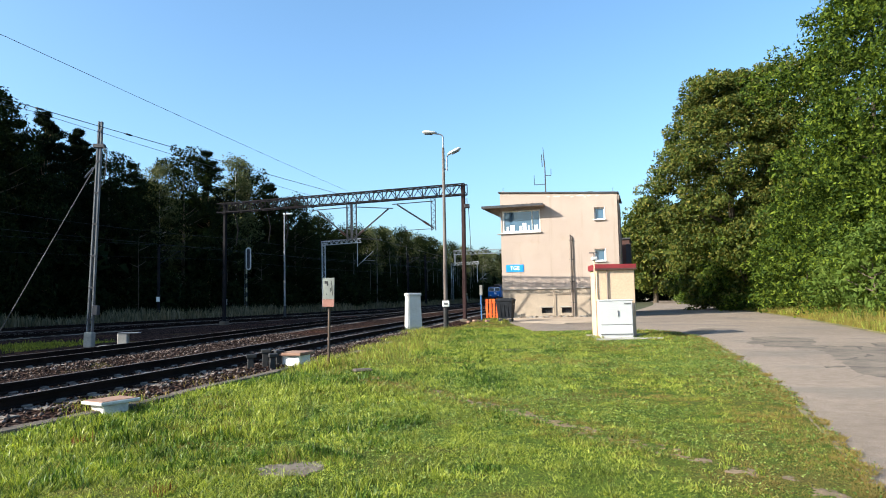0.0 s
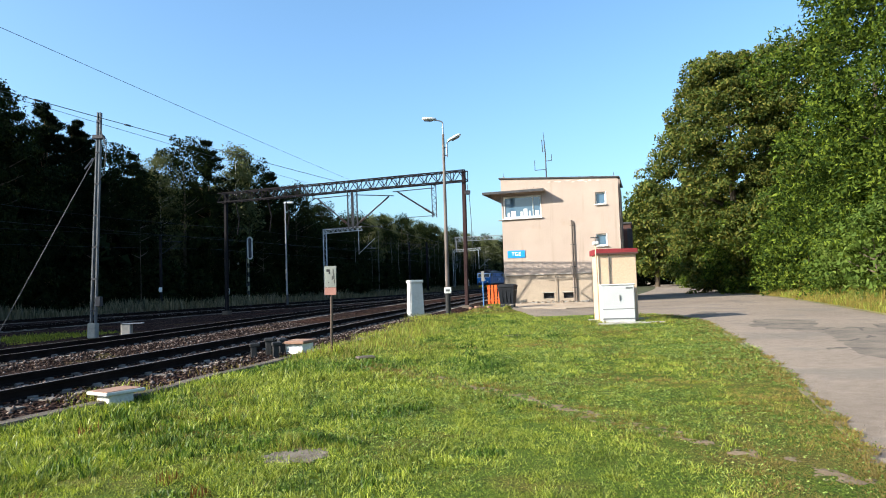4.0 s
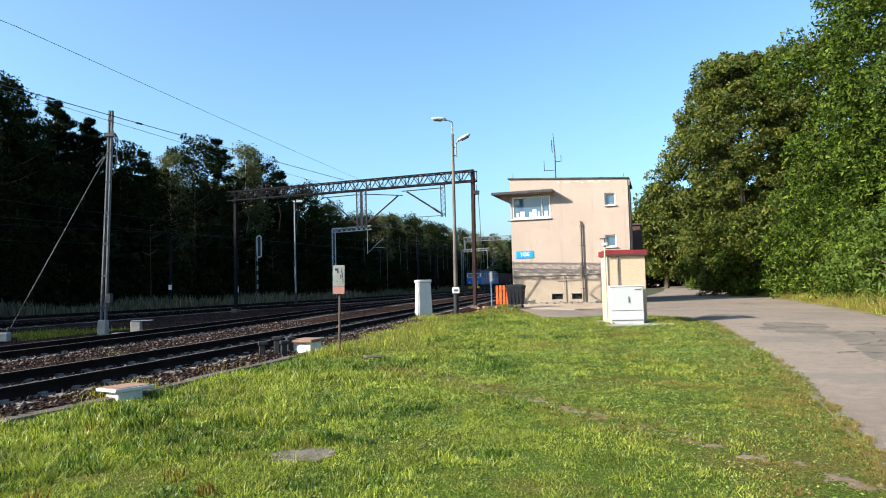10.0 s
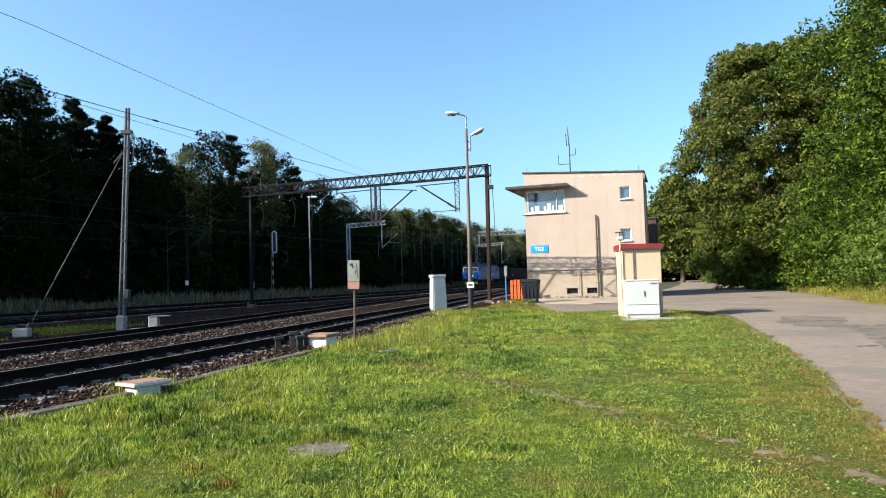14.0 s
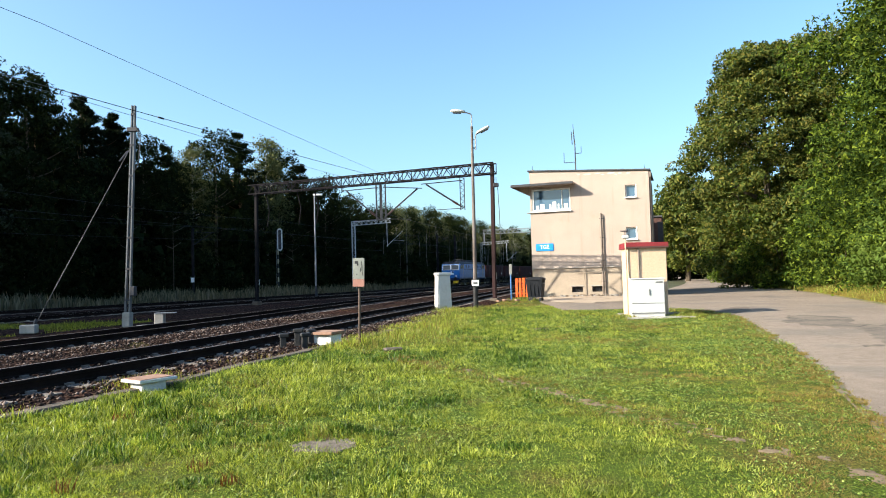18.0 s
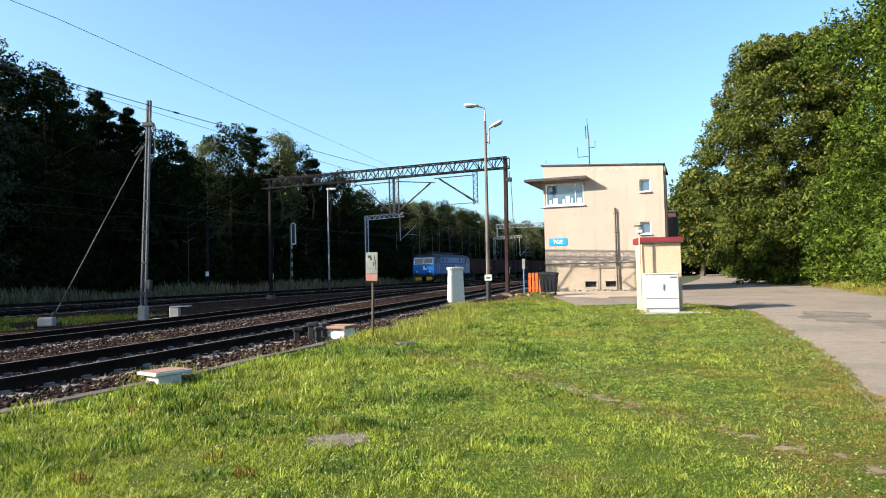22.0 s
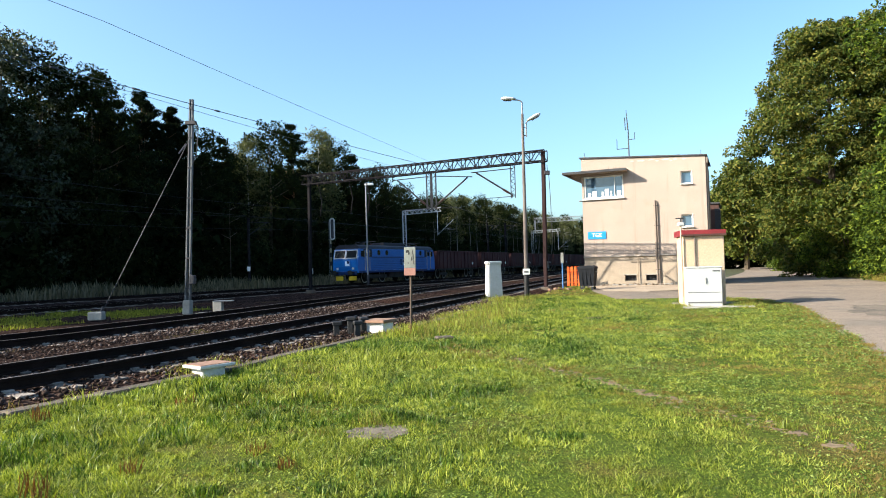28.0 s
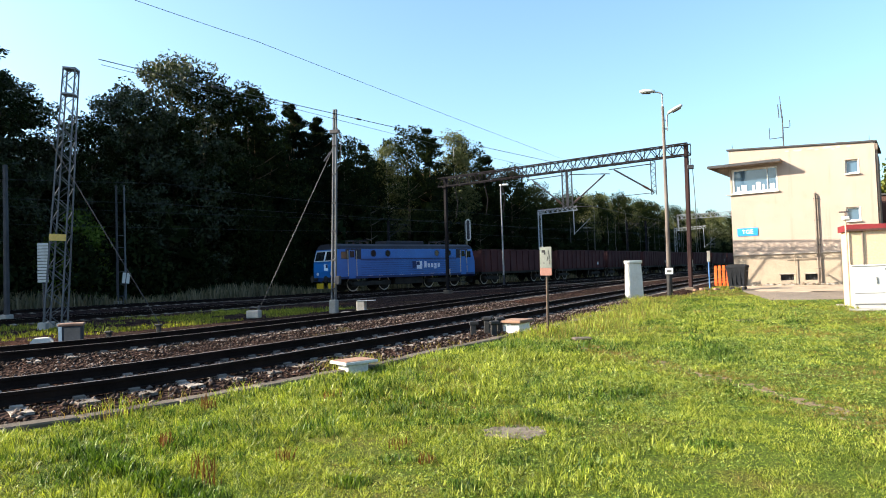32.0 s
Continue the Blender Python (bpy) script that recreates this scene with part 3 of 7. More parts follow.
def rail_mesh(line, z):
    """One rail along a 2D line, with its foot at height z."""
    g, n = Geo(), len(RAIL_SHAPE)
    w = np.gradient(line, axis=0)
    w /= np.linalg.norm(w, axis=1)[:, None]
    for (x, y), (u, v) in zip(line, w):
        g.v += [(x + v * a, y - u * a, z + h) for a, h in RAIL_SHAPE]
    for i in range(len(line) - 1):
        g.f += [(i * n + j, i * n + (j + 1) % n, (i + 1) * n + (j + 1) % n, (i + 1) * n + j) for j in range(n)]
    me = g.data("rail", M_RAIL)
    me.materials.append(M_RAILTOP)
    for k, f in enumerate(me.polygons):
        if k % n == 7:
            f.material_index = 1
    return me


def lay_track(name, line, top, label, singles, y1=230):
    line = line[line[:, 1] < y1]
    track = thing(name, label, "railway track", kind="structure")
    for d in (0.755, -0.755):
        part("rail", rail_mesh(beside(line, d), top - 0.166), None, track)
    s = np.r_[0, np.cumsum(np.linalg.norm(np.diff(line, axis=0), axis=1))]
    w = np.gradient(line, axis=0)
    rest, made = Geo(), 0
    base = np.array([tuple(v.co) for v in SLEEPER.vertices])[:16]
    faces = [tuple(f.vertices) for f in SLEEPER.polygons if max(f.vertices) < 16]
    for k, d in enumerate(np.arange(0, s[-1], 0.62)):
        x, y = np.interp(d, s, line[:, 0]), np.interp(d, s, line[:, 1])
        a = math.atan2(np.interp(d, s, w[:, 1]), np.interp(d, s, w[:, 0])) - math.pi / 2 + random.uniform(-0.015, 0.015)
        z = top - 0.166 - 0.215 + random.uniform(-0.01, 0.008)
        if singles[0] < y < singles[1] and made < 200:
            part("sleeper", SLEEPER, None, track, at=pose(x, y, z, 0, 0, math.degrees(a)))
            made += 1
        elif y < 150:
            c, t = math.cos(a), math.sin(a)
            q = np.c_[base[:, 0] * c - base[:, 1] * t + x, base[:, 0] * t + base[:, 1] * c + y, base[:, 2] + z]
            rest.add(q.tolist(), faces)
    ob = part("far_sleepers", rest.data("far_sleepers", M_SLEEPER, tidy=False), None, track)
    ob["kind"] = "stuff"
    return track


lay_track("track_1", T1, TOP[1], "railway track with dark rusty rails on concrete sleepers beside the lawn", (1, 60))
lay_track("track_2", T2, TOP[2], "second railway track with rusty rails on concrete sleepers", (2, 62))
lay_track("track_3", T3, TOP[3], "third railway track in shade beyond a weedy strip", (14, 40))
lay_track("track_4", T4, TOP[4], "farthest railway track along the woodland, with the train on it", (24, 40), 420)

# ---- signal box (two storeys, flat roof) ----
M_GLASS = plain("window_glass", (0.055, 0.105, 0.165), 0.05)
M_GLASS.node_tree.nodes["Principled BSDF"].inputs["Specular IOR Level"].default_value = 1.0
M_ROOF = surface("bitumen_roof", (0.035, 0.035, 0.04), (0.07, 0.07, 0.075), 1, 12, 0.9)
M_EAVE = surface("weathered_eave", (0.22, 0.17, 0.13), (0.34, 0.27, 0.21), 1.0, 14, 0.9, stain=(0.11, 0.075, 0.05), stain_at=0.5)
M_BLUE = surface("blue_enamel", (0.01, 0.20, 0.62), (0.02, 0.25, 0.70), 1, 10, 0.4, bump=0.02)
M_BRICKDARK = surface("dark_brown_cladding", (0.05, 0.024, 0.02), (0.085, 0.042, 0.036), 1, 10, 0.8)
M_PIPE = surface("grey_downpipe", (0.15, 0.115, 0.095), (0.25, 0.20, 0.17), 2, 20, 0.6)

M_COVER_STONE = surface("crumbled_plaster", (0.10, 0.075, 0.055), (0.26, 0.205, 0.16), 4, 30, 0.95, bump=0.5)
A_B = 17.0                       # the front is turned a little towards the tracks
B0 = (4.15, 47.25)               # foot of the front's corner nearest the tracks
W_B, D_B, ZL, ZR = 7.95, 5.6, 8.72, 8.21
HOUSE = pose(B0[0], B0[1], 0, 0, 0, -A_B)   # x along the front, y into the house

house = thing("signal_box", "two-storey beige plastered railway signal box with flat roof", "building", HOUSE)
# openings in the front: x0, x1, z0, z1
BAY = (0.12, 2.78, 5.92, 7.45)
WIN_UP, WIN_LOW = (6.43, 7.11, 6.53, 7.34), (6.37, 7.07, 3.74, 4.54)
VENTS = ((2.68, 3.42, 0.30, 0.66), (4.04, 4.78, 0.30, 0.66))


def roof_z(x):
    return ZL + (ZR - ZL) * x / W_B


def front_wall(g, y0, y1, z_low, z_high, holes):
    """A wall of the given thickness with openings through it, as one connected mesh."""
    xs = sorted({0.0, W_B, *(h[0] for h in holes), *(h[1] for h in holes)})
    top = 99.0
    zs = sorted({z_low, top, *(h[2] for h in holes), *(h[3] for h in holes)})
    ids = {}

    def corner(i, k, y):
        if (i, k, y) not in ids:
            z = zs[k] if zs[k] < top else (roof_z(xs[i]) if z_high is None else z_high)
            ids[i, k, y] = len(g.v)
            g.v.append((xs[i], y, z))
        return ids[i, k, y]

    def solid(i, k):
        if not (0 <= i < len(xs) - 1 and 0 <= k < len(zs) - 1):
            return False
        x, z = (xs[i] + xs[i + 1]) / 2, zs[k] + 0.001
        return not any(h[0] < x < h[1] and h[2] <= z < h[3] for h in holes)

    for i in range(len(xs) - 1):
        for k in range(len(zs) - 1):
            if not solid(i, k):
                continue
            for y in (y0, y1):
                g.f.append((corner(i, k, y), corner(i + 1, k, y), corner(i + 1, k + 1, y), corner(i, k + 1, y)))
            for di, dk, a, b2 in ((-1, 0, (i, k), (i, k + 1)), (1, 0, (i + 1, k), (i + 1, k + 1)), (0, -1, (i, k), (i + 1, k)), (0, 1, (i, k + 1), (i + 1, k + 1))):
                if not solid(i + di, k + dk):
                    g.f.append((corner(*a, y0), corner(*b2, y0), corner(*b2, y1), corner(*a, y1)))


g = Geo()
front_wall(g, 0.0, 0.38, 1.93, None, [BAY, WIN_UP, WIN_LOW])
part("front_wall", g, M_PLASTER, house)
g = Geo()
front_wall(g, 0.025, 0.40, 0.0, 1.93, list(VENTS))
part("plinth", g, M_PLINTH, house, "stained grey-beige plinth below a ledge")
part("plinth_ledge", Geo().box((W_B / 2, -0.02, 1.95), (W_B + 0.06, 0.1, 0.045), 0.01), M_CONC, house)
turn = Matrix(((0, 1, 0, 0), (1, 0, 0, 0), (0, 0, 1, 0), (0, 0, 0, 1)))
for x0, top in ((0.003, ZL), (W_B - 0.38, ZR)):
    g2 = Geo()
    g2.extrude([(0.40, 0.0), (D_B, 0.0), (D_B, top - 0.35), (0.40, top - 0.02)], x0, x0 + 0.377, turn)
    part("side_wall", g2, M_PLASTER, house)
part("back_wall", Geo().box((W_B / 2, D_B - 0.2, 4.0), (W_B - 0.78, 0.38, 8.0)), M_PLASTER, house)
for z in (0.05, 3.2, 5.6):
    part("floor_slab", Geo().box((W_B / 2, D_B / 2, z), (W_B - 0.8, D_B - 0.9, 0.2)), M_CONC, house)
g = Geo()
g.extrude([(-0.12, ZL + 0.012), (W_B + 0.12, ZR + 0.012), (W_B + 0.12, ZR + 0.10), (-0.12, ZL + 0.10)], -0.10, D_B + 0.1)
part("roof", g, M_ROOF, house, "thin dark flat roof edge")
part("roof_hatch", Geo().box((5.6, 1.6, 8.50), (1.5, 1.2, 0.22), 0.05), M_ROOF, house)
# canopy over the bay window: a wedge that sticks out in front and past the corner
can = part("canopy", Geo().extrude([(-1.15, 7.60), (3.12, 7.60), (3.12, 7.74), (-1.15, 7.72)], -0.92, -0.003), M_EAVE, house, "projecting weathered concrete canopy over the bay window")
soffit = Geo()
soffit.add([(-1.12, -0.64, 7.60), (-0.003, -0.003, 7.02), (-1.12, 1.6, 7.60), (-0.003, 1.6, 7.02), (-0.003, -0.003, 7.60), (-0.003, 1.6, 7.60)], [(0, 1, 3, 2), (0, 4, 1), (2, 3, 5), (0, 2, 5, 4), (1, 4, 5, 3)])
part("soffit", soffit, M_EAVE, can)
part("drip_edge", Geo().box((1.0, -0.935, 7.67), (4.26, 0.025, 0.16)), M_ROOF, can)
dirt = Geo()
for k in range(34):
    x = 0.9 + 2.0 * random.random() ** 0.8
    h = random.uniform(0.03, 0.30) * (1 - abs(x - 2.0) / 1.6)
    dirt.tube((x, -0.06 - 0.15 * random.random(), 7.73), (x + random.uniform(-0.12, 0.12), -0.05, 7.76 + max(0.03, h)), 0.022, 0.004, 4)
part("dead_moss", dirt, M_BARK, can, "dead brown weeds on the canopy")["kind"] = "stuff"
# bay window
bay = part("bay_window", Geo().box(((BAY[0] + BAY[1]) / 2, -0.05, BAY[2] - 0.05), (2.78, 0.2, 0.08), 0.015), M_WHITE, house, "wide white-framed control-room window")
g = Geo()
for x, w in ((BAY[0] + 0.06, 0.12), (2.2, 0.045), (BAY[1] - 0.05, 0.07)):
    g.box((x, 0.1, (BAY[2] + BAY[3]) / 2), (w, 0.1, BAY[3] - BAY[2] - 0.004), 0.012)
for z in (BAY[2] + 0.055, BAY[3] - 0.055):
    g.box(((BAY[0] + BAY[1]) / 2, 0.1, z), (BAY[1] - BAY[0] - 0.006, 0.094, 0.1), 0.012)
part("window_frame", g, M_WHITE, bay)
for a, c in ((0.22, 2.17), (2.23, 2.73)):
    part("pane", Geo().box(((a + c) / 2, 0.12, 6.68), (c - a, 0.012, 1.34)), M_GLASS, bay)
for x, w, h in ((0.48, 0.16, 0.30), (0.82, 0.30, 0.40), (1.38, 0.14, 0.34), (1.66, 0.26, 0.52), (1.95, 0.1, 0.36), (2.46, 0.26, 0.36)):
    part("paper_card", Geo().box((x, 0.105, 6.03 + h / 2), (w, 0.01, h)), M_WHITE, bay, "white card behind the pane")
part("corner_trim", Geo().box((-0.08, 0.05, 5.83), (0.3, 0.3, 0.06), 0.01), M_CONC, house)


def small_window(box, name):
    x0, x1, z0, z1 = box
    w = part(name, Geo().box(((x0 + x1) / 2, 0.0, z0 - 0.04), (x1 - x0 + 0.10, 0.3, 0.06), 0.01), M_WHITE, house, "small white-framed window")
    g = Geo()
    for x in (x0 + 0.035, x1 - 0.035):
        g.box((x, 0.2, (z0 + z1) / 2), (0.07, 0.07, z1 - z0 - 0.004), 0.01)
    for z in (z0 + 0.035, z1 - 0.035):
        g.box(((x0 + x1) / 2, 0.2, z), (x1 - x0 - 0.142, 0.064, 0.07), 0.01)
    part("window_frame", g, M_WHITE, w)
    part("pane", Geo().box(((x0 + x1) / 2, 0.21, (z0 + z1) / 2), (x1 - x0 - 0.1, 0.012, z1 - z0 - 0.1)), M_GLASS, w)
    # white strip on the right side only, painting the sunlit reveal
    part("lit_reveal_strip", Geo().box((x1 + 0.012, -0.008, (z0 + z1) / 2), (0.05, 0.02, z1 - z0 + 0.02), 0.006), M_WHITE, w)


small_window(WIN_UP, "upper_window")
small_window(WIN_LOW, "lower_window")
for x0, x1, z0, z1 in VENTS:
    v = part("cellar_window", Geo().box(((x0 + x1) / 2, 0.30, (z0 + z1) / 2), (x1 - x0, 0.02, z1 - z0)), M_BLACK, house, "dark cellar window at ground level")
    g = Geo()
    for k in range(4):
        g.box((x0 + (k + 0.5) * (x1 - x0) / 4, 0.2, (z0 + z1) / 2), (0.02, 0.02, z1 - z0))
    part("bar", g, M_DARK, v)
    part("surround", Geo().box(((x0 + x1) / 2, 0.005, z1 + 0.05), (x1 - x0 + 0.16, 0.05, 0.07), 0.01), M_CONC, v)
# rubble and dirt fallen to the foot of the wall
rng_rubble = random.Random(31)
g = Geo()
for k in range(150):
    s = rng_rubble.uniform(0.03, 0.13) * (1.0 if k % 4 else 1.6)
    g.box((0, 0, 0), (s * rng_rubble.uniform(0.7, 1.6), s, s * 0.7), s * 0.2, pose(rng_rubble.uniform(1.2, 7.2), -0.06 - 0.45 * rng_rubble.random() ** 2, 0.02 + s * 0.25, rng_rubble.uniform(-25, 25), rng_rubble.uniform(-25, 25), rng_rubble.uniform(0, 180)))
rubble = thing("wall_rubble", "crumbled plaster and stones along the foot of the wall", "rubble", HOUSE, kind="stuff")
part("stones", g, M_COVER_STONE, rubble)
# crumbled plaster under the roof edge: pale flakes that stand a little proud, each with its own outline
M_FLAKE = surface("bare_pale_plaster", (0.42, 0.38, 0.34), (0.55, 0.50, 0.45), 3, 30, 0.95, bump=0.5)
rng_flake = random.Random(77)
for k in range(9):
    cx = 3.3 + k * 0.42 + rng_flake.uniform(-0.15, 0.15)
    w, h = rng_flake.uniform(0.1, 0.34), rng_flake.uniform(0.03, 0.09)
    cz = roof_z(cx) - 0.06 - h - rng_flake.uniform(0.0, 0.16)
    ring = []
    for j in range(9):
        a, r = j * math.tau / 9, rng_flake.uniform(0.6, 1.0)
        ring.append((cx + w * r * math.cos(a), cz + h * r * math.sin(a)))
    part("plaster_flake", Geo().extrude(ring, -0.008, 0.01), M_FLAKE, house)
# pipes and conduits on the front
g = Geo().tube((4.78, -0.09, 0.1), (4.78, -0.09, 5.55), 0.055, n=10)
pp = part("downpipe", g, M_PIPE, house, "dark double conduit running up the wall")
part("conduit", Geo().tube((4.93, -0.07, 0.1), (4.90, -0.07, 5.4), 0.035, n=8), M_PIPE, pp)
for z in (1.0, 2.4, 3.9, 5.2):
    part("bracket", Geo().box((4.83, -0.06, z), (0.3, 0.12, 0.04)), M_DARK, pp)
rail_g = Geo().line([(3.55, -0.1, 0.05), (3.55, -0.1, 1.92)], 0.03, 6).line([(2.95, -0.1, 1.62), (5.0, -0.1, 1.62)], 0.02, 6)
part("wall_pipe", rail_g, M_PLINTH, house)
part("downspout", Geo().tube((W_B + 0.07, 0.12, 0.1), (W_B + 0.07, 0.12, 8.1), 0.055, n=8), M_PIPE, house)
part("hopper", Geo().box((W_B + 0.09, 0.10, 7.95), (0.14, 0.14, 0.4), 0.02), M_PIPE, house)
# rubble strip along the foot of the wall
g = Geo()
for k in range(90):
    x = random.uniform(0.3, 8.2)
    s = random.uniform(0.05, 0.16)
    g.box((x, -0.1 - 0.35 * random.random(), s * 0.3), (s * 1.6, s, s * 0.8), s * 0.2, pose(0, 0, 0))
tagged(part("rubble", g, M_CONC, at=HOUSE), "broken concrete rubble along the foot of the wall", "rubble", kind="stuff")
# post sign on the wall
sgn = part("wall_sign", Geo().box((0.92, -0.03, 3.42), (1.22, 0.03, 0.50), 0.008), M_BLUE, None, at=HOUSE)
tagged(sgn, "blue enamel post sign with white letters TGE", "sign")
cu = bpy.data.curves.new("lettering", "FONT")
cu.body, cu.size, cu.align_x, cu.align_y, cu.extrude = "TGE", 0.36, "CENTER", "CENTER", 0.004
tx = new("lettering", cu)
tx.data.materials.append(plain("sign_white", (0.85, 0.85, 0.85), 0.5))
tx.parent = sgn
tx.matrix_basis = pose(0.92, -0.055, 3.42, 90, 0, 0)
# aerials on the roof
ant = thing("roof_aerial", "thin metal radio aerial mast with rods on the flat roof", "antenna", HOUSE @ pose(3.05, 1.2, 0))
part("mast", Geo().tube((0, 0, 8.5), (0.0, 0, 10.6), 0.05, 0.04, 6).tube((0, 0, 10.6), (-0.1, 0, 12.0), 0.035, 0.02, 6), M_DARK, ant)
for a, z, d in ((-0.78, 9.35, 0.7), (0.42, 9.95, 0.45)):
    part("arm", Geo().tube((0, 0, z), (a, 0, z), 0.024, n=5), M_DARK, ant)
    part("rod", Geo().tube((a, 0, z), (a, 0, z + d), 0.022, n=5), M_DARK, ant)
for a in (-0.10, 0.05):
    part("dipole", Geo().tube((a - 0.08, 0, 10.6), (a - 0.12, 0, 11.5), 0.03, n=5), M_DARK, ant)
for x in (0.2, 7.7):
    sp = thing("roof_spike", "short metal lightning spike on the roof edge", "lightning rod", HOUSE @ pose(x, 0.2, roof_z(x) + 0.1))
    part("spike", Geo().tube((0, 0, 0), (0, 0, 0.32), 0.02, 0.012, 5), M_DARK, sp)
    part("foot", Geo().box((0, 0, 0.03), (0.16, 0.16, 0.06), 0.01), M_CONC, sp)
# low annex behind the house
annex = thing("annex", "low dark brown annex behind the signal box", "building", pose(14.75, 54.5, 0, 0, 0, -A_B))
part("wall", Geo().box((-0.1, 1.5, 2.9), (1.0, 4.0, 5.8), 0.02), M_BRICKDARK, annex)
part("roof", Geo().box((-0.1, 1.5, 5.88), (1.12, 4.2, 0.14), 0.02), M_ROOF, annex)
part("door", Geo().box((0.28, -0.52, 4.5), (0.4, 0.05, 1.9), 0.01), M_DARK, annex)

# ---- things on the lawn and beside the tracks ----
M_CREAM = surface("cream_paint", (0.50, 0.355, 0.245), (0.56, 0.405, 0.285), 0.9, 18, 0.8, bump=0.05, stain=(0.36, 0.26, 0.17), stain_at=0.66)
M_REDROOF = surface("dark_red_sheet", (0.17, 0.018, 0.022), (0.24, 0.03, 0.035), 1.5, 15, 0.5, 0.0, 0.08)
M_CABINET = surface("white_plastic", (0.46, 0.46, 0.46), (0.52, 0.52, 0.52), 0.8, 30, 0.5, bump=0.03, stain=(0.40, 0.39, 0.37), stain_at=0.66)
M_GREYSEAM = plain("grey_seam", (0.12, 0.12, 0.12), 0.6)
M_BIN = surface("dark_grey_plastic", (0.007, 0.008, 0.011), (0.016, 0.018, 0.024), 1.5, 20, 0.6, bump=0.06, spec=0.15)
M_ORANGE = surface("orange_plastic", (0.75, 0.10, 0.02), (0.85, 0.15, 0.035), 1, 14, 0.5, bump=0.03)
M_BROWNLID = surface("rust_stained_lid", (0.20, 0.11, 0.078), (0.33, 0.21, 0.155), 2, 25, 0.9, bump=0.3)
M_PINKSIGN = surface("faded_red_panel", (0.26, 0.12, 0.095), (0.36, 0.18, 0.145), 3, 30, 0.7, bump=0.05)
M_LAMPGREY = surface("lamp_housing", (0.5, 0.5, 0.48), (0.62, 0.62, 0.6), 2, 20, 0.45, 0.1, 0.05)
M_BLUEPOST = surface("blue_post", (0.06, 0.16, 0.36), (0.1, 0.22, 0.45), 2, 20, 0.5)

kiosk = thing("transformer_kiosk", "cream-painted block kiosk with dark red sheet roof", "kiosk", pose(6.12, 23.75, -0.02, 0, 0, -4))
part("body", Geo().box((-0.06, 0.75, 1.2), (1.30, 1.5, 2.4), 0.02), M_CREAM, kiosk)
part("roof", Geo().extrude([(-0.78, 2.40), (0.64, 2.40), (0.64, 2.58), (-0.78, 2.60)], -0.08, 1.6), M_REDROOF, kiosk, "dark red sheet-metal roof")
part("roof_seam", Geo().box((-0.07, -0.09, 2.42), (1.44, 0.02, 0.06)), M_BRICKDARK, kiosk)
part("conduit", Geo().tube((-0.36, -0.03, 1.2), (-0.36, -0.03, 2.4), 0.022, n=6), M_PIPE, kiosk)
part("pad", Geo().box((0.15, 0.3, 0.015), (2.2, 2.6, 0.09), 0.02), M_CONC, kiosk, "pale concrete pad")
cab = thing("utility_cabinet", "white plastic utility cabinet standing in front of the kiosk", "cabinet", pose(5.91, 23.42, 0.02, 0, 0, -4))
cab.scale = (0.88, 1.0, 1.0)
part("body", Geo().box((0, 0, 0.68), (1.26, 0.42, 1.2), 0.015), M_CABINET, cab)
part("base", Geo().box((0, 0, 0.06), (1.24, 0.40, 0.12), 0.01), M_CONC_W, cab)
part("lid", Geo().box((0, 0, 1.29), (1.32, 0.48, 0.05), 0.015), M_CABINET, cab)
d = part("door", Geo().box((0, -0.222, 0.86), (1.225, 0.02, 0.78), 0.006), M_CABINET, cab)
part("handle", Geo().box((0.06, -0.245, 0.84), (0.035, 0.025, 0.2), 0.006), M_GREYSEAM, d, "grey door handle")
part("lower_panel", Geo().box((0, -0.222, 0.30), (1.225, 0.02, 0.30), 0.006), M_CABINET, cab)
part("seam", Geo().box((0, -0.218, 0.47), (1.24, 0.012, 0.02)), M_GREYSEAM, cab)
part("seam", Geo().box((0, -0.218, 0.135), (1.24, 0.012, 0.02)), M_GREYSEAM, cab)
part("label_plate", Geo().box((0.43, -0.236, 1.17), (0.26, 0.006, 0.05)), M_GREYSEAM, cab)
pole = thing("kiosk_lamp_post", "thin cream pole with a small floodlight beside the kiosk", "lamp", pose(5.33, 23.76, 0))
part("pole", Geo().tube((0, 0, -0.05), (0, 0, 2.72), 0.028, n=8), M_CREAM, pole)
part("head", Geo().box((0, -0.02, 2.78), (0.2, 0.18, 0.12), 0.02), M_LAMPGREY, pole)
part("arm", Geo().tube((-0.16, 0, 2.98), (0.12, 0, 2.98), 0.02, n=6).tube((0, 0, 2.7), (0, 0, 3.0), 0.015, n=6), M_DARK, pole)

# concrete cable pillar with a cap
pil = thing("cable_pillar", "tall whitewashed concrete cable pillar with a cap at the lawn's edge", "pillar", pose(-1.35, 30.4, -0.04, 0, 0, 24))
g = Geo()
g.add([(-0.31, -0.31, 0), (0.31, -0.31, 0), (0.31, 0.31, 0), (-0.31, 0.31, 0), (-0.26, -0.26, 1.66), (0.26, -0.26, 1.66), (0.26, 0.26, 1.66), (-0.26, 0.26, 1.66)], [(0, 3, 2, 1), (4, 5, 6, 7), (0, 1, 5, 4), (1, 2, 6, 5), (2, 3, 7, 6), (3, 0, 4, 7)])
part("shaft", g, M_CONC_W, pil)
part("cap", Geo().box((0, 0, 1.73), (0.61, 0.61, 0.14), 0.03), M_CONC_W, pil)

M_POLE = surface("streaked_pole_concrete", (0.085, 0.065, 0.058), (0.21, 0.18, 0.165), 1.0, 20, 0.9, bump=0.3, stretch=(4, 4, 0.5), stain=(0.07, 0.05, 0.045), stain_at=0.55)
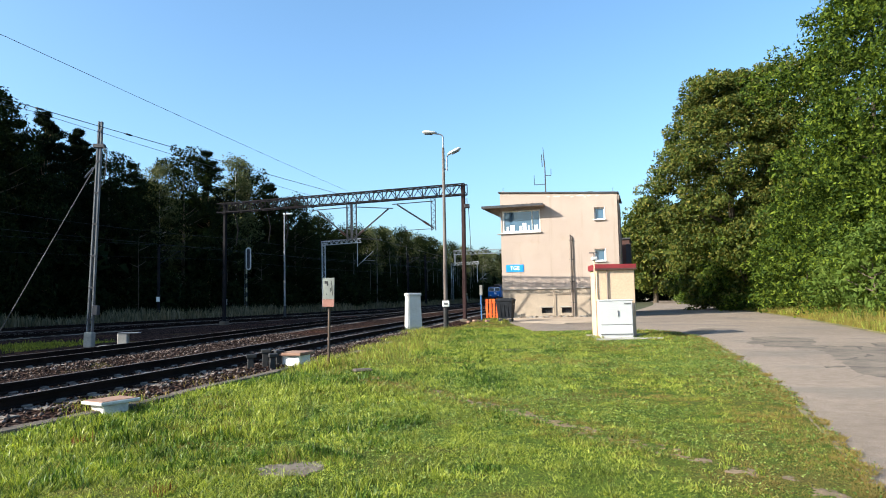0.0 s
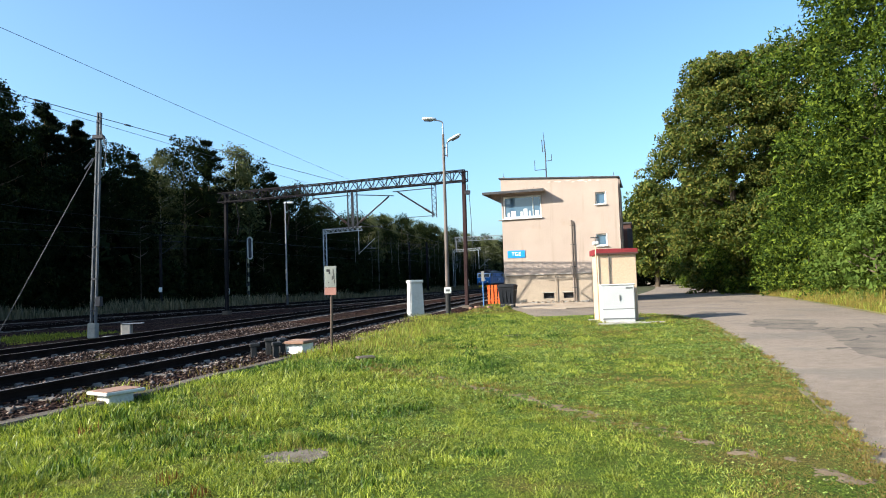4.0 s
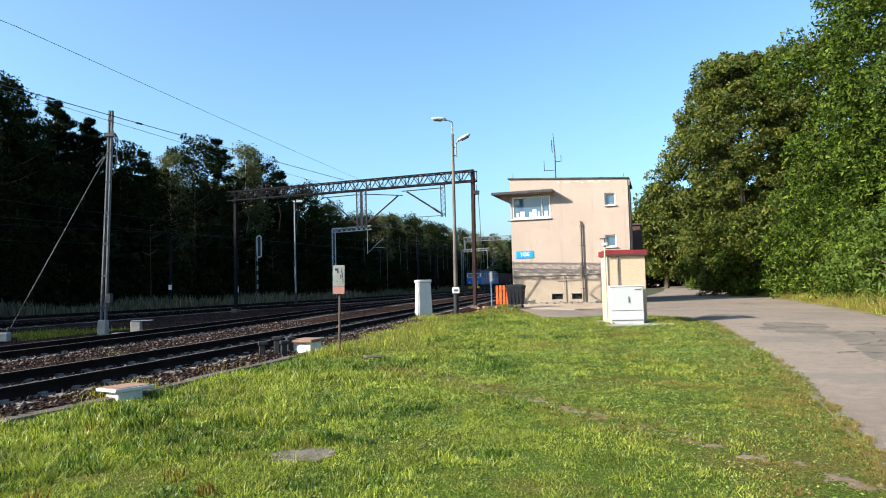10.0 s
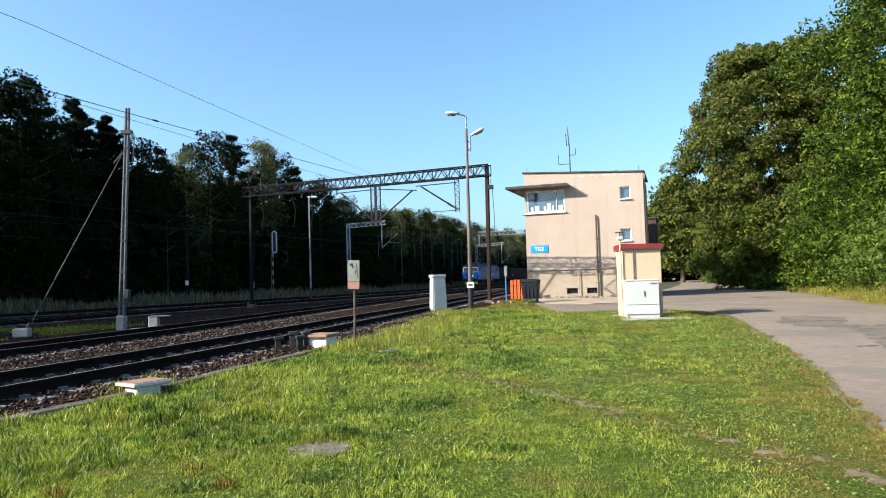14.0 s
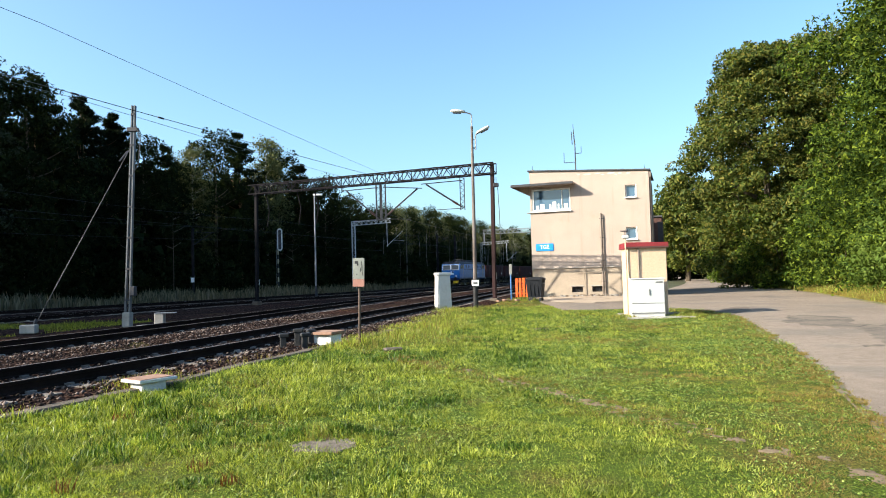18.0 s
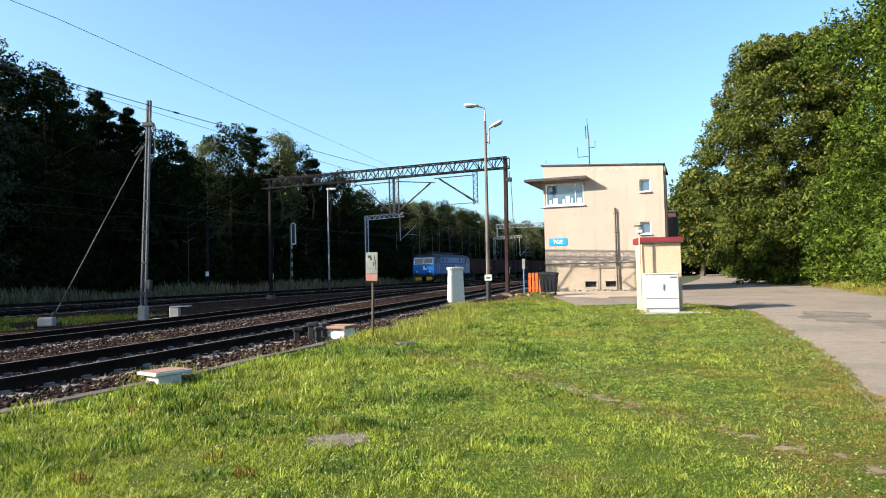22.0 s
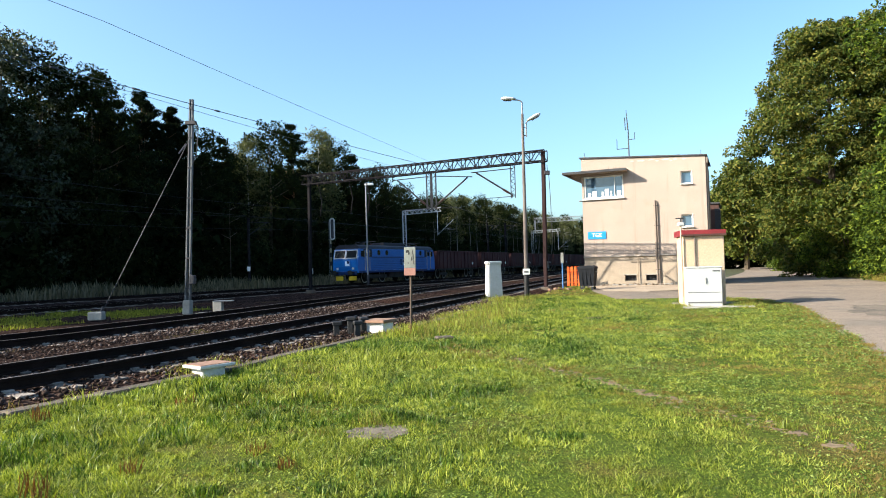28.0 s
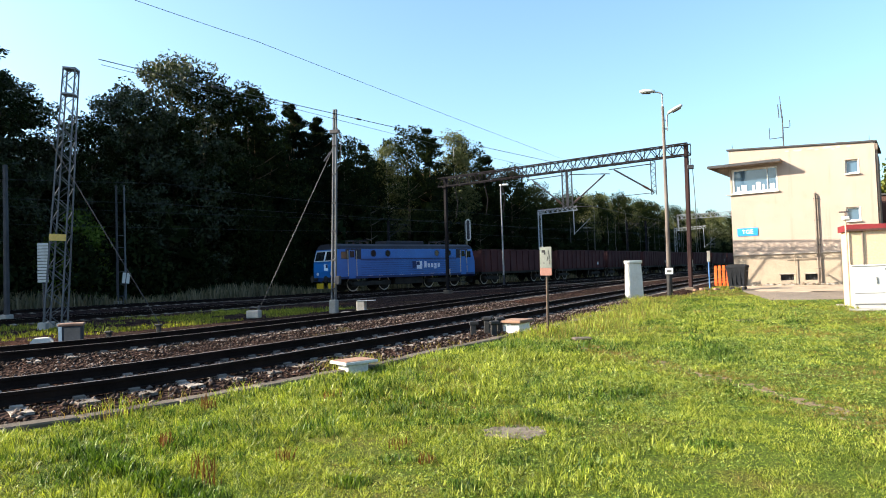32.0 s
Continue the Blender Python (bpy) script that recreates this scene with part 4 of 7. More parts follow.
# double street lamp on a concrete pole
lamp = thing("street_lamp", "tall concrete street lamp with two grey lamp heads and black foot", "street lamp", pose(0.12, 32.6, -0.05, 0, 0.3, 0))
part("foot", Geo().tube((0, 0, 0), (0, 0, 1.15), 0.135, 0.125, 12), M_BLACK, lamp, "black-painted foot of the pole")
part("pole", Geo().tube((0, 0, 1.15), (0, 0, 8.85), 0.102, 0.062, 12), M_POLE, lamp, smooth=False)
part("plate", Geo().box((0, -0.14, 1.28), (0.34, 0.03, 0.28), 0.01), M_WHITE, lamp, "white number plate with bars")
part("plate_mark", Geo().box((0, -0.16, 1.28), (0.2, 0.008, 0.10)), M_GREYSEAM, lamp)


def bend(x, z0, z1, way, reach, rise):
    """A tube that rises from z0 to z1 and bends over sideways."""
    pts = [(x, 0, z0), (x, 0, z1)]
    for k in range(1, 7):
        a = k / 6 * math.pi / 2
        pts.append((x + way * reach * (1 - math.cos(a)), 0, z1 + rise * math.sin(a)))
    return pts


for way, x, z0, z1, reach, rise, tilt in ((-1, 0.0, 8.7, 9.38, 0.40, 0.17, 4), (1, 0.17, 7.72, 8.36, 0.16, 0.16, -26)):
    pts = bend(x, z0, z1, way, reach, rise)
    g = Geo().line(pts, 0.034, 8)
    if way > 0:
        g.line([(0.02, 0, 7.80), (0.17, 0, 7.80)], 0.03, 6).line([(0.02, 0, 8.2), (0.17, 0, 8.2)], 0.02, 6)
    arm = part("bracket", g, M_STEEL, lamp)
    end = Vector(pts[-1])
    sp = pose(end.x, 0, end.z, 0, tilt if way > 0 else tilt, 0)
    shell = Geo().lathe([(0.0, -0.36), (0.07, -0.35), (0.12, -0.22), (0.15, 0.05), (0.14, 0.22), (0.09, 0.32), (0.0, 0.36)], n=14, axis="y")
    m4 = sp @ pose(way * 0.26, 0, 0.05, 0, 0, -90 * way) @ Matrix.Diagonal((1.0, 1, 0.62, 1))
    shell.v = [tuple(m4 @ Vector(p)) for p in shell.v]
    hd = part("lamp_head", shell, M_LAMPGREY, arm, "pale grey lamp housing", smooth=True)
    part("lens", Geo().box((way * 0.30, 0, -0.035), (0.40, 0.19, 0.05), 0.02, sp), M_GREYSEAM, hd)

# warning sign on a post
M_SIGNWHITE = surface("weathered_sign_white", (0.17, 0.18, 0.165), (0.25, 0.26, 0.235), 4, 30, 0.7, bump=0.05, stain=(0.22, 0.2, 0.17), stain_scale=5, stain_at=0.58)
M_RUSTPOST = surface("rusty_post_steel", (0.05, 0.034, 0.026), (0.115, 0.082, 0.065), 3, 25, 0.8, 0.1, 0.2)
sign = thing("warning_sign", "faded warning sign with white and reddish panels on a post", "sign", pose(-2.62, 15.45, -0.03, 0, 1.2, -4))
part("post", Geo().tube((0, 0.02, 0), (0, 0.02, 2.05), 0.03, n=8), M_RUSTPOST, sign)
pan = part("panel", Geo().box((-0.01, -0.03, 1.83), (0.27, 0.02, 0.48), 0.004), M_SIGNWHITE, sign, "white pictogram panel")
for a, z, w, h in ((-0.06, 1.97, 0.08, 0.06), (-0.03, 1.92, 0.035, 0.05), (0.055, 1.95, 0.014, 0.09), (0.07, 1.84, 0.018, 0.12), (0.035, 1.80, 0.016, 0.09), (0.085, 1.72, 0.014, 0.09), (-0.05, 1.70, 0.02, 0.03)):
    part("mark", Geo().box((a, -0.042, z), (w, 0.004, h)), M_BLACK, pan, "dark abstract mark")
part("lower_panel", Geo().box((-0.01, -0.031, 1.50), (0.27, 0.02, 0.17), 0.004), M_PINKSIGN, sign, "faded red panel")

# drain and cable boxes with lids along the edging
box = thing("cable_box", "whitewashed cable box with a rust-stained concrete lid beside the edging", "cable box", pose(-4.78, 9.8, -0.02, 0, 0, 58))
part("box", Geo().box((0, 0, 0.08), (0.38, 0.32, 0.18), 0.015), M_CONC_W, box)
lid = part("lid", Geo().box((0.03, 0.02, 0.193), (0.60, 0.49, 0.045), 0.008), M_CONC_W, box)
part("inset", Geo().box((0.03, 0.02, 0.219), (0.54, 0.43, 0.012), 0.004), M_BROWNLID, lid, "rust-stained inset of the lid")
box2 = thing("cable_box", "whitewashed cable box with a pale concrete lid near the point levers", "cable box", pose(-3.45, 15.95, -0.03, 0, 0, 72))
part("box", Geo().box((0, 0, 0.15), (0.5, 0.46, 0.34), 0.015), M_WHITE, box2)
part("lid", Geo().box((0, 0, 0.35), (0.68, 0.6, 0.07), 0.012), M_BROWNLID, box2, "pale brownish concrete lid")
for (x, y), h in (((-4.18, 14.75), 0.36), ((-4.0, 15.3), 0.42), ((-3.78, 15.05), 0.34), ((-3.82, 15.75), 0.36)):
    st = thing("track_stub", "short black cable stub post beside the rail", "post", pose(x, y, -0.02, 0, 0, random.uniform(0, 40)), "cable stub posts")
    part("shaft", Geo().box((0, 0, h / 2), (0.13, 0.11, h), 0.015), M_BLACK, st)
    part("cap", Geo().box((0.02, 0, h + 0.03), (0.22, 0.16, 0.09), 0.02), M_BLACK, st)

# wheeled bin, orange barrier, blue post beside the house
bn = thing("wheeled_bin", "large dark grey wheeled rubbish bin with domed lid", "bin", pose(3.72, 40.5, 0.0, 0, 0, -20))
g = Geo()
g.add([(-0.52, -0.38, 0.22), (0.52, -0.38, 0.22), (0.52, 0.38, 0.22), (-0.52, 0.38, 0.22), (-0.64, -0.5, 1.18), (0.64, -0.5, 1.18), (0.64, 0.5, 1.18), (-0.64, 0.5, 1.18)], [(0, 3, 2, 1), (4, 5, 6, 7), (0, 1, 5, 4), (1, 2, 6, 5), (2, 3, 7, 6), (3, 0, 4, 7)])
part("tub", g, M_BIN, bn)
part("lid", Geo().extrude([(-0.68, 1.18), (0.68, 1.18), (0.66, 1.28), (0.4, 1.36), (-0.4, 1.36), (-0.66, 1.28)], -0.54, 0.54), M_BIN, bn)
for x in (-0.3, 0.0, 0.3):
    part("rib", Geo().box((x, -0.45, 0.72), (0.06, 0.06, 0.8), 0.01), M_BIN, bn)
for x in (-0.42, 0.42):
    for y in (-0.3, 0.3):
        wv = part("wheel", Geo().lathe([(0, -0.03), (0.1, -0.03), (0.1, 0.03), (0, 0.03)], (x, y, 0.10), 12, "y"), M_BLACK, bn)
        part("fork", Geo().box((x, y, 0.2), (0.05, 0.09, 0.1)), M_STEEL, wv)
part("side_handle", Geo().tube((0.66, -0.3, 1.0), (0.66, 0.3, 1.0), 0.025, n=6), M_STEEL, bn)
bn.scale = (0.76, 0.85, 1.04)
fence = thing("orange_barrier", "orange plastic slat barrier beside the signal box", "barrier", pose(2.75, 46.2, 0.05, 0, 0, -6))
for k in range(4):
    part("slat", Geo().box((0.22 + k * 0.235, 0, 0.66), (0.165, 0.03, 1.28), 0.012), M_ORANGE, fence)
for z in (0.25, 1.05):
    part("crossbar", Geo().box((0.58, 0.04, z), (0.9, 0.04, 0.08), 0.01), M_ORANGE, fence)
bp2 = thing("sign_post", "slim blue sign post with a grey plate seen edge-on", "sign", pose(2.32, 41.4, -0.03))
part("post", Geo().tube((0, 0, 0), (0, 0, 1.7), 0.04, n=8), M_BLUEPOST, bp2)
part("plate", Geo().box((0.0, -0.05, 1.95), (0.17, 0.03, 0.62), 0.006), M_CONC, bp2)
for x, y, s in ((1.9, 40.6, 0.28), (2.2, 40.9, 0.2), (2.6, 40.5, 0.24), (1.5, 40.3, 0.22)):
    tagged(part("rubble_stone", Geo().box((0, 0, s * 0.3), (s * 1.4, s, s * 0.7), s * 0.2), M_BROWNLID, at=pose(x, y, -0.02, 0, 0, random.uniform(0, 90))), "small broken brownish stone lying in dry grass", "stone", "stones by the gantry post")

# bare patch with a sunk concrete cover in the lawn
M_DIRT = surface("bare_dirt", (0.12, 0.084, 0.052), (0.22, 0.16, 0.105), 5, 40, 0.95, bump=0.6, stain=(0.1, 0.09, 0.05), stain_scale=4)
M_COVER = surface("crumbled_cover_concrete", (0.11, 0.088, 0.07), (0.22, 0.185, 0.155), 6, 40, 0.95, bump=0.7, stain=(0.08, 0.06, 0.04), stain_scale=5, stain_at=0.5)
cov = thing("manhole_cover", "sunk concrete cover in a bare patch of the lawn", "manhole cover", pose(-1.42, 6.35, 0.005, 0, 0, 10))
part("slab", Geo().slab([((0.29 + 0.10 * noise.noise(Vector((3 * math.cos(a), 3 * math.sin(a), 1)))) * math.cos(a), (0.27 + 0.12 * noise.noise(Vector((3 * math.cos(a), 3 * math.sin(a), 5)))) * math.sin(a)) for a in np.linspace(0, 2 * math.pi, 40)[:-1]], -0.06, 0.012), M_COVER, cov)
cov2 = thing("flat_stone", "flat pale stone lying in the grass by the sign", "stone", pose(-1.75, 14.6, 0.0, 0, 0, 20))
part("slab", Geo().box((0, 0, 0.03), (0.4, 0.3, 0.07), 0.03), M_EDGE, cov2)

# ---- overhead line: gantry, masts, brackets, wires ----
M_PORC = surface("brown_insulator", (0.04, 0.02, 0.016), (0.07, 0.035, 0.026), 4, 20, 0.3, bump=0.0)


def lattice(g, p, q, side, depth, chord=0.03, web=0.018, bays=8, up=None):
    """A four-chord lattice beam from p to q, side wide and depth high."""
    p, q = Vector(p), Vector(q)
    w = (q - p).normalized()
    up = Vector(up) if up else Vector((0, 0, 1))
    s = w.cross(up).normalized()
    d = s.cross(w).normalized()
    c = {(i, j): (p + s * i * side / 2 + d * j * depth / 2, q + s * i * side / 2 + d * j * depth / 2) for i in (-1, 1) for j in (-1, 1)}
    for a, b2 in c.values():
        g.tube(a, b2, chord, chord, 4)
    for k in range(bays):
        t0, t1, tm = k / bays, (k + 1) / bays, (k + 0.5) / bays
        for i in (-1, 1):
            lo, hi = c[i, -1], c[i, 1]
            g.tube(lo[0].lerp(lo[1], t0), hi[0].lerp(hi[1], tm), web, web, 4, False)
            g.tube(hi[0].lerp(hi[1], tm), lo[0].lerp(lo[1], t1), web, web, 4, False)
            g.tube(lo[0].lerp(lo[1], t0), hi[0].lerp(hi[1], t0), web, web, 4, False)
        for j in (-1, 1):
            le, ri = c[-1, j], c[1, j]
            g.tube(le[0].lerp(le[1], t0), ri[0].lerp(ri[1], tm), web * 0.8, web * 0.8, 4, False)
            g.tube(ri[0].lerp(ri[1], tm), le[0].lerp(le[1], t1), web * 0.8, web * 0.8, 4, False)
    return g


# large gantry over the two near tracks
GR, GL = Vector((1.28, 40.6, 0)), Vector((-15.0, 46.6, 0))
gan = thing("catenary_gantry", "rusty brown lattice gantry carrying the overhead line across the tracks", "gantry")
along = (GL - GR).normalized()
# lighter red rust for the lit right post; girder and left post painted shaded
M_RUST_RED = surface("red_brown_rust", (0.020, 0.012, 0.013), (0.048, 0.027, 0.026), 1.2, 20, 0.9, 0.0, 0.3, spec=0.1, stretch=(3, 3, 0.5), stain=(0.015, 0.010, 0.010), stain_at=0.55)
for foot, rust in ((GR, M_RUST_RED), (GL, M_RUST_SHADE)):
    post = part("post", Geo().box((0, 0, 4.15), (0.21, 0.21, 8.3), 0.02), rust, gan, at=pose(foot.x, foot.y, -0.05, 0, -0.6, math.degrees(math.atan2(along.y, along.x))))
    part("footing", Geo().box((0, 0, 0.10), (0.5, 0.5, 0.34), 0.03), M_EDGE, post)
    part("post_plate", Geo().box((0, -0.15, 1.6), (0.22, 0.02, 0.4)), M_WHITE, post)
part("girder", lattice(Geo(), GR + Vector((0, 0, 8.0)) - along * 0.25, GL + Vector((0, 0, 8.0)) + along * 0.4, 0.55, 0.62, 0.05, 0.032, 20), M_RUST_SHADE, gan, "long lattice girder")
fl = thing("gantry_floodlight", "small dark floodlight fixed to the gantry post", "lamp", pose(1.55, 40.5, 6.85))
part("head", Geo().box((0, 0, 0.12), (0.34, 0.26, 0.24), 0.03), M_DARK, fl)
part("bracket", Geo().tube((-0.2, 0, 0), (0.1, 0, 0.02), 0.02, n=5), M_DARK, fl)
part("spike", Geo().tube((0.02, 0, 0.25), (0.02, 0, 0.6), 0.02, n=5), M_DARK, fl)
part("cable", Geo().line([(0.1, 0, 0), (0.16, 0, -1.5), (0.18, 0, -3.5)], 0.018, 5), M_WIRE, fl)


def hanger(at, drop, reach, parent):
    """A hanging lattice post with a cantilever arm, insulators and steady arm."""
    h = part("drop_post", lattice(Geo(), at, (at[0], at[1], at[2] - drop), 0.26, 0.26, 0.034, 0.016, 6, (0, 1, 0)), M_DARK, parent)
    tip = (at[0] + reach, at[1] - 0.2, at[2] - 0.45)
    part("arm", Geo().tube((at[0], at[1], at[2] - drop + 0.15), tip, 0.052, n=6), M_DARK, h)
    part("tie", Geo().tube((at[0], at[1], at[2] - 0.25), (tip[0] + 0.3 * (1 if reach > 0 else -1), tip[1], tip[2] + 0.02), 0.03, n=5), M_DARK, h)
    part("steady_arm", Geo().tube((at[0], at[1], at[2] - drop + 0.1), (at[0] + reach * 0.8, at[1] - 0.1, at[2] - drop + 0.02), 0.02, n=5), M_DARK, h)
    for k in (0.12, 0.2):
        c = Vector((at[0], at[1], at[2] - drop + 0.15)).lerp(Vector(tip), k)
        part("insulator", Geo().tube(c, c.lerp(Vector(tip), 0.09), 0.07, n=8), M_PORC, h)


def on_girder(t):
    return GR.lerp(GL, t) + Vector((0, 0, 7.68))


hanger(tuple(on_girder(0.108)), 2.05, -2.2, gan)
hanger(tuple(on_girder(0.42)), 2.4, 2.2, gan)
hanger(tuple(on_girder(0.442)), 2.4, -2.0, gan)
for t in (0.72, 0.8, 0.95):
    p = on_girder(t)
    part("drop_cable", Geo().line([(p.x, p.y, p.z), (p.x + 0.25, p.y, p.z - 1.2), (p.x + 0.1, p.y, p.z - 2.3)], 0.035, 5), M_RUST_SHADE, gan)


M_GALV = surface("pale_galvanised_steel", (0.36, 0.38, 0.40), (0.52, 0.54, 0.56), 1.5, 20, 0.6, 0.1, 0.1)


def bracket_portal(x, y, top, reach, drop, label, mat=M_GALV, turn=0):
    """A lattice post with a lattice bracket that carries a hanging arm."""
    th = thing("catenary_mast", label, "catenary mast", pose(x, y, 0, 0, 0, turn), "lattice catenary masts")
    part("post", lattice(Geo(), (0, 0, 0.0), (0, 0, top), 0.4, 0.4, 0.04, 0.02, 14, (0, 1, 0)), mat, th)
    part("footing", Geo().box((0, 0, 0.1), (0.8, 0.8, 0.5), 0.03), M_CONC, th)
    part("bracket", lattice(Geo(), (-0.2, 0, top - 0.1), (reach, 0, top + 0.2), 0.4, 0.5, 0.04, 0.022, 8), mat, th)
    dp = part("drop_post", Geo().tube((reach - 0.5, 0, top), (reach - 0.5, 0, top - drop), 0.05, n=6), mat, th)
    part("arm", Geo().tube((reach - 0.5, 0, top - drop + 0.1), (reach + 1.6, 0, top - drop + 2.0), 0.03, n=5), mat, dp)
    part("steady_arm", Geo().tube((reach + 0.4, 0, top - drop + 0.8), (reach + 1.7, 0, top - drop + 0.75), 0.025, n=5), mat, dp)
    return th


bracket_portal(-15.4, 88.0, 8.95, 4.9, 3.2, "grey lattice catenary mast with a lattice bracket over the far tracks")
bracket_portal(2.2, 150.0, 8.8, 6.0, 4.2, "distant grey lattice catenary mast with a bracket")
far_g = thing("catenary_gantry", "distant lattice gantry across the tracks", "gantry")
part("girder", lattice(Geo(), (3.0, 170, 12.6), (24.0, 166, 12.6), 0.8, 1.0, 0.06, 0.035, 20), M_STEEL, far_g)
for x, y in ((3.2, 170), (23.8, 166)):
    part("post", Geo().box((x, y, 6.1), (0.35, 0.35, 12.4)), M_STEEL, far_g)

# anchor mast between the tracks: two channels, cross ties, guy wire to a concrete block
M_MAST = surface("dull_mast_steel", (0.075, 0.08, 0.09), (0.15, 0.155, 0.165), 1.5, 20, 0.55, 0.35, 0.15, stain=(0.07, 0.05, 0.045), stain_at=0.6)
mast = thing("anchor_mast", "pale steel anchor mast on a pale concrete foot", "catenary mast", pose(-13.3, 25.6, 0.0, 0, 2.2, 0))
for o in (-1, 1):
    part("channel", Geo().extrude([(o * 0.085 - 0.026, 0.5), (o * 0.085 + 0.026, 0.5), (o * 0.05 + 0.022, 8.55), (o * 0.05 - 0.022, 8.55)], -0.07, 0.07), M_MAST, mast)
for k in range(7):
    part("tie_plate", Geo().box((0, -0.075, 1.0 + k * 1.2), (0.21 - k * 0.011, 0.012, 0.07)), M_DARK, mast)
part("foot_block", Geo().box((0, 0, 0.25), (0.31, 0.31, 0.56), 0.03), M_CONC, mast, "pale concrete foot")
part("junction_box", Geo().box((0.22, -0.06, 1.35), (0.2, 0.22, 0.36), 0.02), M_DARK, mast)
part("clamp", Geo().box((0.0, -0.02, 7.6), (0.42, 0.2, 0.16), 0.02), M_DARK, mast)
part("cable_loop", Geo().line([(0.1, -0.1, 7.9), (0.35, -0.1, 7.2), (0.3, -0.1, 6.3), (0.12, -0.1, 5.9)], 0.018, 5), M_WIRE, mast)
guy = thing("guy_wire", "taut steel guy wire from mast to concrete block", "cable")
part("wire", Geo().tube((-13.0, 25.5, 7.0), (-15.2, 23.0, 0.3), 0.014, n=6), M_DARK, guy)
part("turnbuckle", Geo().tube((-13.06, 25.25, 6.7), (-13.16, 24.85, 6.25), 0.03, n=6), M_DARK, guy)
blk = thing("anchor_block", "pale concrete guy anchor block on the weedy strip", "anchor block", pose(-15.3, 22.8, -0.02, 0, 0, 12))
part("block", Geo().box((0, 0, 0.17), (0.5, 0.36, 0.3), 0.03), M_CONC, blk)
part("eye", Geo().tube((0.1, 0.1, 0.3), (0.14, 0.2, 0.5), 0.03, n=6), M_DARK, blk)
pb = thing("point_box", "white point-machine box with a flat lid on short legs", "point machine", pose(-11.55, 24.6, 0.0, 0, 0, 10))
part("case", Geo().box((0, 0, 0.28), (0.33, 0.33, 0.42), 0.02), M_CONC, pb)
part("lid", Geo().box((0.2, 0, 0.51), (0.72, 0.36, 0.03), 0.01), M_STEEL, pb)
part("slab", Geo().box((-0.35, 0, 0.04), (0.9, 0.5, 0.1), 0.02), M_CONC, pb)

# tall lattice anchor mast and its neighbours at the tracks' near end
M_TOWER = surface("dull_weathered_steel", (0.07, 0.075, 0.085), (0.13, 0.135, 0.145), 1.5, 20, 0.7, 0.2, 0.1, stain=(0.09, 0.06, 0.045), stain_at=0.6)
lm = thing("lattice_mast", "tall grey lattice mast with a yellow plate between the tracks", "catenary mast", pose(-21.0, 18.9, -0.05, 0, 4.0, 28))
H = 9.5
for i in (-1, 1):
    for j in (-1, 1):
        part("leg", Geo().tube((i * 0.30, j * 0.30, 0), (i * 0.20, j * 0.20, H), 0.036, 0.03, 4), M_TOWER, lm)
g = Geo()
for k in range(22):
    a, b2 = k / 22, (k + 1) / 22
    wa, wb = 0.30 - 0.10 * a, 0.30 - 0.10 * b2
    for s in (-1, 1):
        f = 1 if k % 2 else -1
        g.tube((-wa * f, s * wa, a * H), (wb * f, s * wb, b2 * H), 0.015, n=4, caps=False)
        g.tube((s * wa, -wa * f, a * H), (s * wb, wb * f, b2 * H), 0.015, n=4, caps=False)
part("bracing", g, M_TOWER, lm)
part("top_frame", Geo().box((0, 0, H), (0.46, 0.46, 0.08), 0.01), M_STEEL, lm)
part("collar", Geo().box((0, 0, H - 0.95), (0.48, 0.48, 0.07), 0.01), M_STEEL, lm)
M_YEL = surface("yellow_plate", (0.50, 0.33, 0.08), (0.6, 0.42, 0.12), 3, 20, 0.6)
part("yellow_plate", Geo().box((0, -0.31, 3.3), (0.56, 0.02, 0.24), 0.004), M_YEL, lm, "faded yellow plate")
for i in (-1, 1):
    for j in (-1, 1):
        part("footing", Geo().box((i * 0.30, j * 0.30, 0.1), (0.28, 0.28, 0.3), 0.02), M_CONC, lm)
guy2 = thing("guy_wire", "taut steel guy wire from the lattice mast to the ground", "cable")
part("wire", Geo().tube((-20.9, 18.6, 6.9), (-17.2, 19.8, 0.05), 0.014, n=6), M_DARK, guy2)
bd = thing("marker_board", "white slatted marker board on a thin post", "sign", pose(-25.05, 21.98, 0.0, 0, 0, 30))
part("post", Geo().tube((0, 0.03, 0), (0, 0.03, 3.2), 0.045, n=6), M_DARK, bd)
for k in range(13):
    part("slat", Geo().box((0, -0.02, 1.72 + k * 0.13), (0.42, 0.02, 0.105), 0.004), M_CONC_W, bd)
for x, y, h, r in ((-29.0, 23.5, 7.2, 0.13), (-36.5, 38.0, 8.4, 0.09)):
    dp = thing("steel_pole", "plain dark steel pole beside the tracks", "pole", pose(x, y, 0), "dark poles")
    part("pole", Geo().tube((0, 0, -0.1), (0, 0, h), r, r * 0.8, 8), M_DARK, dp)
    if y > 30:
        part("pole", Geo().tube((0.42, 0.3, -0.1), (0.42, 0.3, h), r * 0.8, r * 0.6, 8), M_TOWER, dp)
        for k in range(6):
            part("tie", Geo().tube((0, 0, 0.6 + k * 0.85), (0.42, 0.3, 0.6 + k * 0.85), 0.02, n=5), M_TOWER, dp)
    part("base", Geo().box((0, 0, 0.1), (0.4, 0.4, 0.3), 0.03), M_CONC, dp)
rb = thing("relay_box", "small relay box with a reddish lid on a white stand", "relay box", pose(-14.3, 13.35, -0.02, 0, 0, 40))
part("lid", Geo().box((0, 0, 0.56), (0.58, 0.44, 0.07), 0.02), M_BROWNLID, rb)
part("case", Geo().box((0.03, 0, 0.26), (0.46, 0.36, 0.54), 0.02), M_DARK, rb)
